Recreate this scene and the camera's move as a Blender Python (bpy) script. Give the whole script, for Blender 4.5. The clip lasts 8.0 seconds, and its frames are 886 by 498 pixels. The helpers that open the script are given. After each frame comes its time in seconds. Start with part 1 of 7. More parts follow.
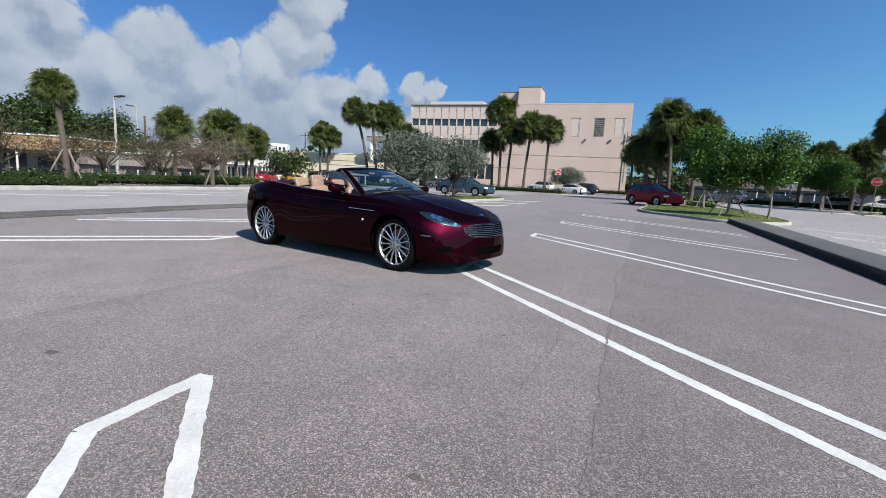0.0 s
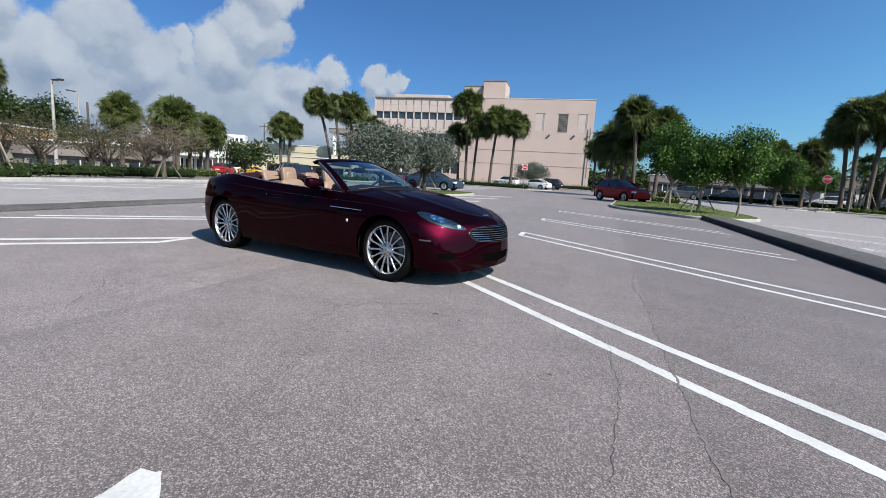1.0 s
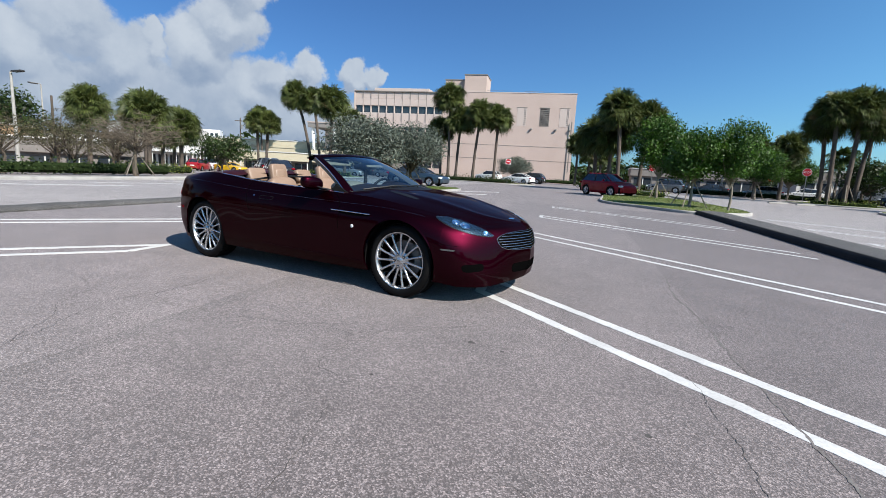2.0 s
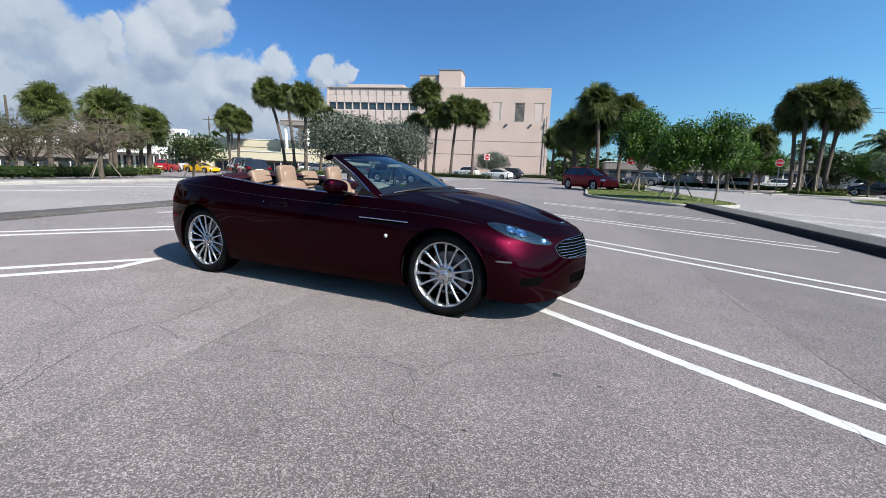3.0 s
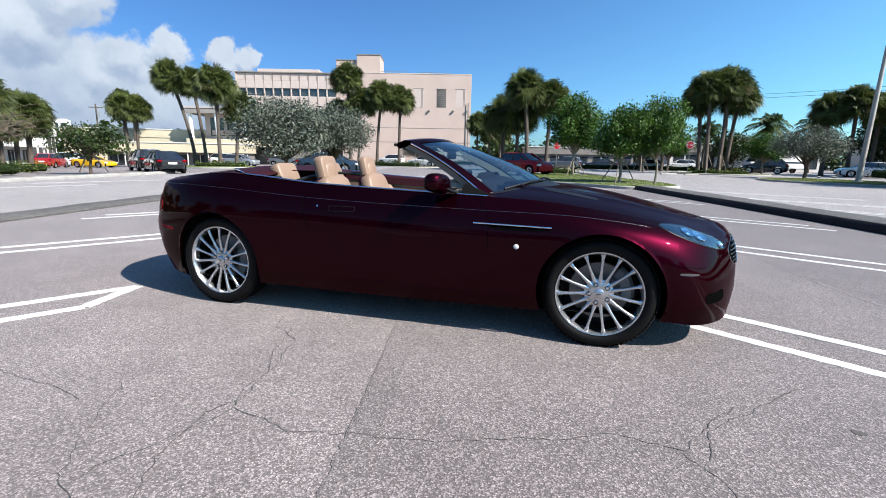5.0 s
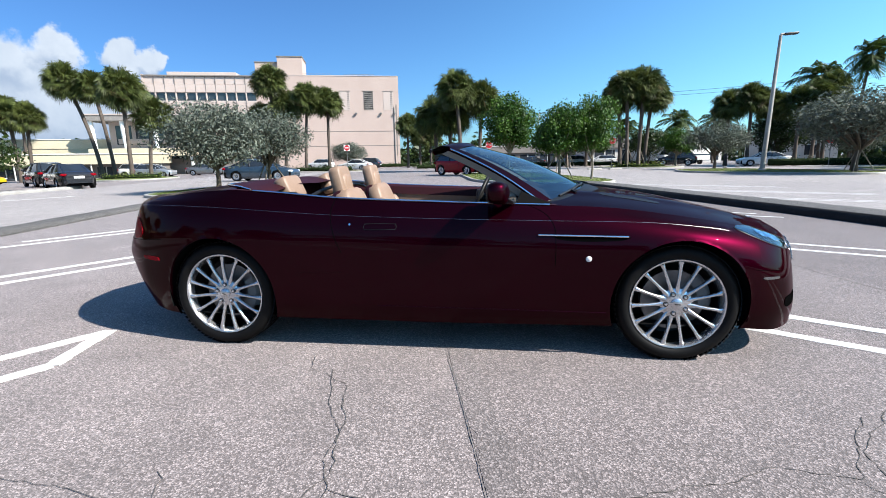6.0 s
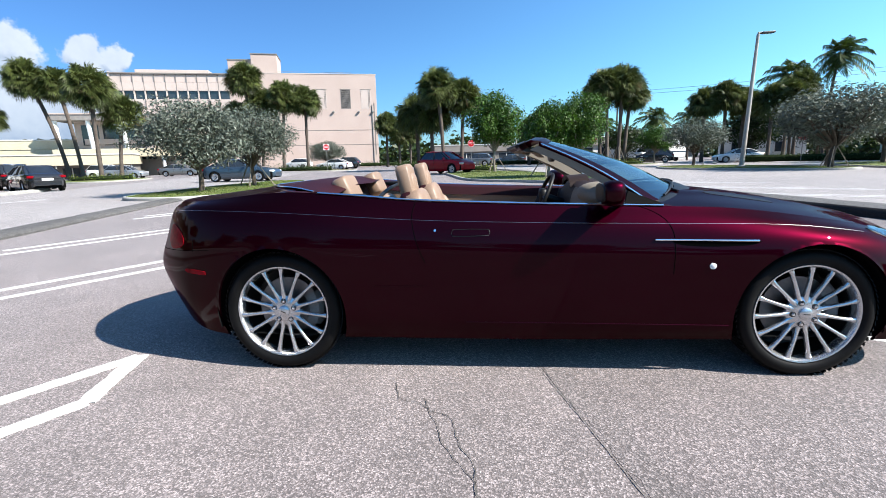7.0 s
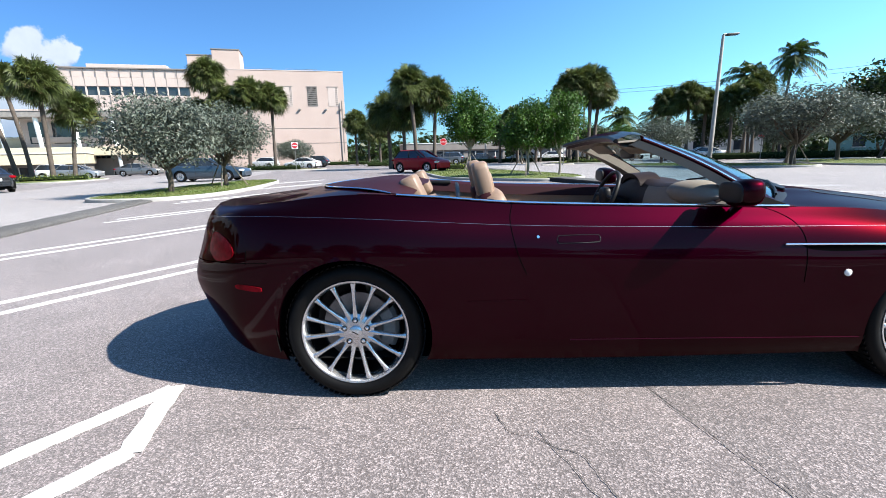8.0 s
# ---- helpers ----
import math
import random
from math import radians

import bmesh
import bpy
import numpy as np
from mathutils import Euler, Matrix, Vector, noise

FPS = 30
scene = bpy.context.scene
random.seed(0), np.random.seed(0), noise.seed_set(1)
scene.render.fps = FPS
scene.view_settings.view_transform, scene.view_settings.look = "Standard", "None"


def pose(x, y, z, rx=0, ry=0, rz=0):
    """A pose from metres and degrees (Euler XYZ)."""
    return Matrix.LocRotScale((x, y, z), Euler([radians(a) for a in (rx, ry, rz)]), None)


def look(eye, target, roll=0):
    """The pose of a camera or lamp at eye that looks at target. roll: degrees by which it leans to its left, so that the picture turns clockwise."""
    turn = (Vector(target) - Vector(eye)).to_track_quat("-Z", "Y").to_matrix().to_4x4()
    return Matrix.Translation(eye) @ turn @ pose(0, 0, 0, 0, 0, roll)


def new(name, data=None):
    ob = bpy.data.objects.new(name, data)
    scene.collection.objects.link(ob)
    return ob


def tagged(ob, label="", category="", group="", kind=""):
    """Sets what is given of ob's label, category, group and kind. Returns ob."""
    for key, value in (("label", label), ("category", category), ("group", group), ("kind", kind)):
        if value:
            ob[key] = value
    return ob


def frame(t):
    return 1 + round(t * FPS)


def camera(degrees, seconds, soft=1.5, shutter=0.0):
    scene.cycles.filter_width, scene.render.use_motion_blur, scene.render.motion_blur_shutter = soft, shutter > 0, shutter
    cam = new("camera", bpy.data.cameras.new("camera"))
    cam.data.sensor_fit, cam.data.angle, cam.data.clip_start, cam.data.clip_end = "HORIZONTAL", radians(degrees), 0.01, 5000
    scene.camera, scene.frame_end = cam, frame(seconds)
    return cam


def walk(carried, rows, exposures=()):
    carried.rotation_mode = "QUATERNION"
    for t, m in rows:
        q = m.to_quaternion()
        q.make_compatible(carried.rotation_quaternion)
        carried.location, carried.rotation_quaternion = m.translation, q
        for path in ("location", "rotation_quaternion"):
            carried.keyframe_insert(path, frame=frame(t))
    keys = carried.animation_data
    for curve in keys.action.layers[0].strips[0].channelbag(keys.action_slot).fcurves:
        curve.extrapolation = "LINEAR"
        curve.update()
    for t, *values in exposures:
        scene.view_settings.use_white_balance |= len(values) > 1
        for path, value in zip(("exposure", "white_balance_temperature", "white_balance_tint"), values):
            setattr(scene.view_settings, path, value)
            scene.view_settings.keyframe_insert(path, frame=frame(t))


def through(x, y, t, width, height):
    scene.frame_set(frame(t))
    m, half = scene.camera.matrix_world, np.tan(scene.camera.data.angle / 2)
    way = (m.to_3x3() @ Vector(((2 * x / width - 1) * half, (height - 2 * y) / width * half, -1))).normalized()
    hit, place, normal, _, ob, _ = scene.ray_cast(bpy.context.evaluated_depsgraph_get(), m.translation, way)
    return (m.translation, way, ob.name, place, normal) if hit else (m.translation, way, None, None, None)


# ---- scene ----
from mathutils.bvhtree import BVHTree

# ---- camera and its walk ----
cam = camera(86.2, 8.0, soft=0.9)
PATH = [
    (0, (5.272, -5.192, 1.163), (4.108, -3.591, 0.871), 3.0),
    (0.5, (4.84, -5.0, 1.177), (3.756, -3.345, 0.883), 3.4),
    (1, (4.444, -4.73, 1.144), (3.412, -3.045, 0.837), 3.5),
    (1.5, (4.066, -4.514, 1.141), (3.077, -2.803, 0.831), 3.7),
    (2.8, (3.137, -4.113, 1.162), (2.238, -2.36, 0.82), 2.1),
    (3, (2.946, -4.104, 1.15), (2.079, -2.334, 0.816), 2.2),
    (3.5, (2.489, -3.969, 1.115), (1.695, -2.168, 0.759), 1.8),
    (4, (2.061, -3.865, 1.106), (1.343, -2.037, 0.731), 1.9),
    (4.2, (1.871, -3.831, 1.088), (1.185, -1.99, 0.715), 2.0),
    (5.3, (0.993, -3.708, 1.135), (0.513, -1.802, 0.764), 0.4),
    (5.5, (0.811, -3.665, 1.143), (0.393, -1.744, 0.778), 0.1),
    (6, (0.432, -3.567, 1.153), (0.156, -1.621, 0.784), -1.0),
    (6.5, (0.073, -3.408, 1.153), (-0.142, -1.454, 0.782), -1.4),
    (7, (-0.242, -3.3, 1.154), (-0.423, -1.344, 0.778), -1.4),
    (7.5, (-0.584, -3.195, 1.159), (-0.704, -1.235, 0.783), -1.4),
    (8, (-0.889, -3.01, 1.158), (-0.934, -1.048, 0.773), -1.5),
]
EXPOSURES = [(0.0, 0.82), (1.5, 0.87), (3.5, 1.06), (5.5, 1.33), (8.0, 1.55)]
walk(cam, [(t, look(eye, target, roll)) for t, eye, target, roll in PATH], EXPOSURES)

# ---- sky and sun ----
SUN = Vector((1.06, -0.32, 1.0)).normalized()
sun_data = bpy.data.lights.new("sun", "SUN")
sun_data.energy, sun_data.angle, sun_data.color = 4.9, radians(0.6), (1.0, 0.95, 0.89)
sun = new("sun", sun_data)
sun.matrix_world = look((0, 0, 60), Vector((0, 0, 60)) - SUN)

world = bpy.data.worlds.new("sky")
scene.world, world.use_nodes = world, True


# heads of the cloud bank: bearing from north, height and size in degrees
CLOUD_HEADS = [
    (-74.6, 12.4, 2.4), (-78.5, 10.8, 3.4), (-76.0, 8.0, 4.2), (-66.5, 11.4, 3.1), (-70.5, 8.0, 4.0), (-63.0, 8.8, 3.2), (-60.1, 10.8, 1.7),
    (-51.8, 17.6, 2.6), (-53.6, 20.5, 2.8), (-53.2, 13.6, 3.2), (-55.8, 10.8, 3.6), (-45.1, 9.8, 1.9), (-48.5, 8.4, 2.8), (-51.0, 6.5, 3.8), (-40.4, 10.0, 1.7),
    (-38.2, 10.1, 1.4), (-76.0, 3.5, 5.0), (-68.0, 4.0, 6.0), (-60.5, 5.0, 6.0), (-53.5, 4.5, 6.0), (-46.0, 4.0, 5.0), (-41.0, 4.5, 3.6), (-85.0, 8.0, 6.0), (-95.0, 7.0, 6.5),
]


def build_sky(nt):
    nodes, link = nt.nodes, nt.links.new
    nodes.clear()

    def node(kind, **kw):
        n = nodes.new(kind)
        for k, v in kw.items():
            n.inputs[k].default_value = v
        return n

    def calc(op, a, b=None, clamp=False):
        n = nodes.new("ShaderNodeMath")
        n.operation, n.use_clamp = op, clamp
        for i, v in enumerate((a, b)):
            if v is None:
                continue
            if isinstance(v, (int, float)):
                n.inputs[i].default_value = v
            else:
                link(v, n.inputs[i])
        return n.outputs[0]

    def ramp(v, lo, hi):
        n = nodes.new("ShaderNodeMapRange")
        n.interpolation_type = "SMOOTHSTEP"
        link(v, n.inputs[0])
        n.inputs[1].default_value, n.inputs[2].default_value = lo, hi
        return n.outputs[0]

    sky = nodes.new("ShaderNodeTexSky")
    sky.sky_type, sky.sun_disc = "NISHITA", False
    sky.sun_elevation = math.asin(SUN.z)
    sky.sun_rotation = math.atan2(SUN.x, SUN.y)
    sky.air_density, sky.dust_density, sky.ozone_density = 1.0, 0.7, 2.5
    tc = nodes.new("ShaderNodeTexCoord")
    way = tc.outputs["Generated"]
    split = nodes.new("ShaderNodeSeparateXYZ")
    link(way, split.inputs[0])
    def vec(op, a, b):
        n = nodes.new("ShaderNodeVectorMath")
        n.operation = op
        for i, v in enumerate((a, b)):
            if isinstance(v, (tuple, Vector)):
                n.inputs[i].default_value = v
            else:
                link(v, n.inputs[i])
        return n

    # cumulus: a field of rounded heads whose outline billows
    def billow(scale, detail, amount):
        n = node("ShaderNodeTexNoise", Scale=scale, Detail=detail, Roughness=0.58)
        link(way, n.inputs["Vector"])
        return vec("MULTIPLY", vec("SUBTRACT", n.outputs["Color"], (0.5, 0.5, 0.5)).outputs[0], (amount, amount, amount)).outputs[0]

    bent_way = vec("ADD", vec("ADD", way, billow(7.0, 3.0, 0.085)).outputs[0], billow(24.0, 8.0, 0.070)).outputs[0]

    def heap(at):
        field = None
        for az, el, r in CLOUD_HEADS:
            a, e = radians(az), radians(el)
            d = vec("DISTANCE", at, (math.sin(a) * math.cos(e), math.cos(a) * math.cos(e), math.sin(e))).outputs["Value"]
            v = calc("SUBTRACT", 1.0, calc("DIVIDE", d, radians(r)))
            if field is None:
                field = v
                continue
            n = nodes.new("ShaderNodeMath")
            n.operation = "SMOOTH_MAX"
            link(field, n.inputs[0])
            link(v, n.inputs[1])
            n.inputs[2].default_value = 0.15
            field = n.outputs[0]
        return field

    field = heap(bent_way)
    above = heap(vec("ADD", bent_way, (0.006, 0.006, 0.024)).outputs[0])
    mask = ramp(field, -0.14, 0.22)
    # white tops, blue-grey undersides and hearts
    soft = node("ShaderNodeTexNoise", Scale=11.0, Detail=7.0, Roughness=0.6)
    link(way, soft.inputs["Vector"])
    top_side = ramp(calc("SUBTRACT", field, above), -0.45, 0.45)
    low_down = ramp(split.outputs[2], 0.04, 0.20)
    lit = calc("ADD", calc("ADD", calc("MULTIPLY", top_side, 0.50), calc("MULTIPLY", low_down, 0.25)), calc("MULTIPLY", calc("SUBTRACT", soft.outputs["Fac"], 0.40), 1.1), True)
    tone = nodes.new("ShaderNodeMix")
    tone.data_type = "RGBA"
    link(lit, tone.inputs[0])
    tone.inputs[6].default_value, tone.inputs[7].default_value = (2.45, 3.3, 4.7, 1), (5.95, 6.6, 7.4, 1)
    mix = nodes.new("ShaderNodeMix")
    mix.data_type = "RGBA"
    link(calc("MULTIPLY", mask, 0.96), mix.inputs[0])
    # clear sky, paler on the side of the sun
    sunside = ramp(vec("DOT_PRODUCT", way, Vector((SUN.x, SUN.y, 0.0)).normalized()).outputs["Value"], -0.88, 0.55)
    tint = nodes.new("ShaderNodeMix")
    tint.data_type, tint.blend_type = "RGBA", "MULTIPLY"
    tint.inputs[0].default_value = 1.0
    link(sky.outputs[0], tint.inputs[6])
    hue = nodes.new("ShaderNodeMix")
    hue.data_type = "RGBA"
    link(sunside, hue.inputs[0])
    hue.inputs[6].default_value, hue.inputs[7].default_value = (0.43, 0.75, 1.14, 1), (0.90, 1.58, 1.88, 1)
    link(hue.outputs[2], tint.inputs[7])
    link(tint.outputs[2], mix.inputs[6])
    link(tone.outputs[2], mix.inputs[7])
    bg = nodes.new("ShaderNodeBackground")
    bg.inputs[1].default_value = 0.053
    link(mix.outputs[2], bg.inputs[0])
    out = nodes.new("ShaderNodeOutputWorld")
    link(bg.outputs[0], out.inputs[0])


build_sky(world.node_tree)

# ---- mesh helpers ----


def spline(keys, values, q):
    """Smooth curve through values at keys, sampled at q."""
    k, v, q = np.array(keys, float), np.array(values, float), np.atleast_1d(np.array(q, float))
    if v.ndim == 1:
        v = v[:, None]
    m = np.empty_like(v)
    m[1:-1] = (v[2:] - v[:-2]) / (k[2:] - k[:-2])[:, None]
    m[0], m[-1] = (v[1] - v[0]) / (k[1] - k[0]), (v[-1] - v[-2]) / (k[-1] - k[-2])
    i = np.clip(np.searchsorted(k, q, side="right") - 1, 0, len(k) - 2)
    h = (k[i + 1] - k[i])[:, None]
    u = (np.clip(q, k[0], k[-1]) - k[i])[:, None] / h
    a, b, c, d = 2 * u**3 - 3 * u**2 + 1, u**3 - 2 * u**2 + u, 3 * u**2 - 2 * u**3, u**3 - u**2
    return a * v[i] + b * h * m[i] + c * v[i + 1] + d * h * m[i + 1]


class Shape:
    """Gathers the faces of one mesh."""

    def __init__(self):
        self.v, self.f, self.m = [], [], []
        self.mat = 0

    def add(self, verts, faces):
        n = len(self.v)
        self.v += [tuple(float(c) for c in p) for p in verts]
        self.f += [tuple(n + i for i in f) for f in faces]
        self.m += [self.mat] * len(faces)
        return self

    def grid(self, pts, wrap=False, flip=False):
        """pts: rows of columns of points."""
        a = np.asarray(pts, float)
        r, c = a.shape[:2]
        faces = []
        for i in range(r - 1):
            for j in range(c if wrap else c - 1):
                q = (i * c + j, i * c + (j + 1) % c, (i + 1) * c + (j + 1) % c, (i + 1) * c + j)
                faces.append(q[::-1] if flip else q)
        return self.add(a.reshape(-1, 3), faces)

    def box(self, x0, x1, y0, y1, z0, z1, bevel=0.0, m=None):
        b = min(bevel, (x1 - x0) / 2.01, (y1 - y0) / 2.01, (z1 - z0) / 2.01)
        bm = bmesh.new()
        bmesh.ops.create_cube(bm, size=1)
        for v in bm.verts:
            v.co = Vector(((x0 + x1) / 2 + v.co.x * (x1 - x0), (y0 + y1) / 2 + v.co.y * (y1 - y0), (z0 + z1) / 2 + v.co.z * (z1 - z0)))
        if b > 0:
            bmesh.ops.bevel(bm, geom=bm.edges[:], offset=b, segments=2, affect="EDGES", profile=0.5)
        return self.take(bm, m)

    def take(self, bm, m=None):
        if m is not None:
            bm.transform(m)
        bm.verts.index_update()
        self.add([v.co for v in bm.verts], [[v.index for v in f.verts] for f in bm.faces])
        bm.free()
        return self

    def tube(self, pts, radius, segs=8, caps=True, flat=1.0):
        """A tube along pts; radius a number or one for each point; flat squashes it along its binormal."""
        p = np.array(pts, float)
        r = np.broadcast_to(np.array(radius, float), (len(p),))
        t = np.gradient(p, axis=0)
        t /= np.linalg.norm(t, axis=1)[:, None] + 1e-9
        ref = np.array((0, 0, 1.0)) if abs(t[:, 2]).mean() < 0.8 else np.array((1.0, 0, 0))
        rows = []
        for c, d, rad in zip(p, t, r):
            a = np.cross(ref, d)
            a /= np.linalg.norm(a) + 1e-9
            b = np.cross(d, a)
            ang = np.linspace(0, 2 * np.pi, segs, endpoint=False)
            rows.append(c + rad * (np.cos(ang)[:, None] * a + flat * np.sin(ang)[:, None] * b))
        n = len(self.v)
        self.grid(rows, wrap=True)
        if caps:
            self.f += [tuple(range(n + segs - 1, n - 1, -1)), tuple(n + (len(p) - 1) * segs + i for i in range(segs))]
            self.m += [self.mat] * 2
        return self

    def lathe(self, prof, segs=32, axis="y", at=(0, 0, 0)):
        """prof: (radius, along) pairs turned round the axis."""
        ang = np.linspace(0, 2 * np.pi, segs, endpoint=False)
        rows = []
        for r, h in prof:
            c, s, o = r * np.cos(ang), r * np.sin(ang), np.full(segs, h)
            rows.append(np.stack({"y": (c, o, s), "z": (c, s, o), "x": (o, c, s)}[axis], -1) + np.array(at))
        return self.grid(rows, wrap=True)

    def ball(self, at, size, seg=16, squash=1.0):
        """A superellipsoid."""
        u, w = np.linspace(0, 2 * np.pi, seg, endpoint=False), np.linspace(-np.pi / 2, np.pi / 2, seg // 2 + 1)
        sp = lambda v, e: np.sign(v) * np.abs(v) ** e  # noqa: E731
        rows = [np.stack((sp(np.cos(b), squash) * sp(np.cos(u), squash), sp(np.cos(b), squash) * sp(np.sin(u), squash), sp(np.full(seg, np.sin(b)), squash)), -1) * size + at for b in w]
        return self.grid(rows, wrap=True)

    def mesh(self, name, *mats, smooth=True, merge=0.0, clean=True):
        me = bpy.data.meshes.new(name)
        me.from_pydata(self.v, [], self.f)
        for mt in mats:
            me.materials.append(mt)
        if len(mats) > 1:
            me.polygons.foreach_set("material_index", self.m)
        if clean:
            bm = bmesh.new()
            bm.from_mesh(me)
            if merge:
                bmesh.ops.remove_doubles(bm, verts=bm.verts[:], dist=merge)
            bmesh.ops.recalc_face_normals(bm, faces=bm.faces[:])
            bm.to_mesh(me)
            bm.free()
        if smooth:
            me.polygons.foreach_set("use_smooth", [True] * len(me.polygons))
            me.set_sharp_from_angle(angle=radians(smooth if smooth > 1 else 38))
        return me


def part(name, shape, material, parent, label="", smooth=True, merge=0.0):
    """One mesh object under a thing or under a part."""
    me = shape if isinstance(shape, bpy.types.Mesh) else shape.mesh(name, material, smooth=smooth, merge=merge)
    ob = new(name, me)
    ob.parent = parent
    return tagged(ob, label)


def thing(name, label, category, m=None, group="", kind=""):
    """An Empty at the base of a thing."""
    ob = new(name)
    ob.empty_display_size = 0.2
    if m is not None:
        ob.matrix_basis = m
    return tagged(ob, label, category, group, kind)


def solid(name, shape, material, label="", category="", group="", kind="", smooth=True, merge=0.0):
    """A thing that is a single mesh."""
    return tagged(part(name, shape, material, None, "", smooth, merge), label, category, group, kind)


def fast_mesh(name, verts, quads, material):
    """A mesh from arrays of corners and four-sided faces."""
    me = bpy.data.meshes.new(name)
    me.vertices.add(len(verts))
    me.vertices.foreach_set("co", np.asarray(verts, np.float32).ravel())
    q = np.asarray(quads, np.int32)
    me.loops.add(q.size)
    me.loops.foreach_set("vertex_index", q.ravel())
    me.polygons.add(len(q))
    me.polygons.foreach_set("loop_start", np.arange(0, q.size, 4, dtype=np.int32))
    me.update(calc_edges=True)
    me.materials.append(material)
    return me


# ---- materials ----


def material(name, color, rough=0.6, metal=0.0, coat=0.0, second=None, grain=0.0, scale=8.0, bump=0.0, fine=60.0, spots=None, spec=0.5, island=0.0, each=0.0, trans=0.0, ior=1.45):
    """A Principled material whose colour wanders between color and second at a coarse scale and is grained at a fine one."""
    mt = bpy.data.materials.new(name)
    mt.use_nodes = True
    nt = mt.node_tree
    b = nt.nodes["Principled BSDF"]
    b.inputs["Roughness"].default_value, b.inputs["Metallic"].default_value = rough, metal
    b.inputs["Coat Weight"].default_value, b.inputs["Specular IOR Level"].default_value = coat, spec
    b.inputs["Coat Roughness"].default_value = 0.02
    b.inputs["Transmission Weight"].default_value, b.inputs["IOR"].default_value = trans, ior
    b.inputs["Base Color"].default_value = (*color, 1)
    if second is None and not grain and not bump and not island and not each:
        return mt
    link = nt.links.new
    tc = nt.nodes.new("ShaderNodeTexCoord")
    big = nt.nodes.new("ShaderNodeTexNoise")
    big.inputs["Scale"].default_value, big.inputs["Detail"].default_value = scale, 5
    link(tc.outputs["Object"], big.inputs["Vector"])
    small = nt.nodes.new("ShaderNodeTexNoise")
    small.inputs["Scale"].default_value, small.inputs["Detail"].default_value = fine, 3
    link(tc.outputs["Object"], small.inputs["Vector"])
    mix = nt.nodes.new("ShaderNodeMix")
    mix.data_type = "RGBA"
    fac = nt.nodes.new("ShaderNodeMapRange")
    fac.inputs[1].default_value, fac.inputs[2].default_value = 0.35, 0.65
    link(big.outputs["Fac"], fac.inputs[0])
    link(fac.outputs[0], mix.inputs[0])
    mix.inputs[6].default_value = (*color, 1)
    mix.inputs[7].default_value = (*(second or color), 1)
    hsv = nt.nodes.new("ShaderNodeHueSaturation")
    link(mix.outputs[2], hsv.inputs["Color"])
    val = nt.nodes.new("ShaderNodeMapRange")
    val.inputs[1].default_value, val.inputs[2].default_value = 0.3, 0.7
    val.inputs[3].default_value, val.inputs[4].default_value = 1 - grain, 1 + grain
    link(small.outputs["Fac"], val.inputs[0])
    out = val.outputs[0]
    for amount, kind in ((island, "ShaderNodeNewGeometry"), (each, "ShaderNodeObjectInfo")):
        if amount:
            src = nt.nodes.new(kind)
            r = nt.nodes.new("ShaderNodeMapRange")
            r.inputs[3].default_value, r.inputs[4].default_value = 1 - amount, 1 + amount
            link(src.outputs["Random Per Island" if kind == "ShaderNodeNewGeometry" else "Random"], r.inputs[0])
            mul = nt.nodes.new("ShaderNodeMath")
            mul.operation = "MULTIPLY"
            link(out, mul.inputs[0])
            link(r.outputs[0], mul.inputs[1])
            out = mul.outputs[0]
    link(out, hsv.inputs["Value"])
    link(hsv.outputs[0], b.inputs["Base Color"])
    if bump:
        bp = nt.nodes.new("ShaderNodeBump")
        bp.inputs["Strength"].default_value, bp.inputs["Distance"].default_value = min(1, bump * 40), bump
        link(small.outputs["Fac"], bp.inputs["Height"])
        link(bp.outputs[0], b.inputs["Normal"])
    return mt


def leaf_material(name, color, second, rough=0.5, shine=0.35, through=0.3):
    """Leaves: vary one by one, let some light through."""
    mt = material(name, color, rough=rough, second=second, scale=0.9, island=0.45, grain=0.1, fine=9.0, spec=shine)
    nt = mt.node_tree
    b = nt.nodes["Principled BSDF"]
    tr = nt.nodes.new("ShaderNodeBsdfTranslucent")
    hue = b.inputs["Base Color"].links[0].from_socket
    nt.links.new(hue, tr.inputs["Color"])
    mix = nt.nodes.new("ShaderNodeMixShader")
    mix.inputs[0].default_value = through
    nt.links.new(b.outputs[0], mix.inputs[1])
    nt.links.new(tr.outputs[0], mix.inputs[2])
    nt.links.new(mix.outputs[0], nt.nodes["Material Output"].inputs[0])
    return mt


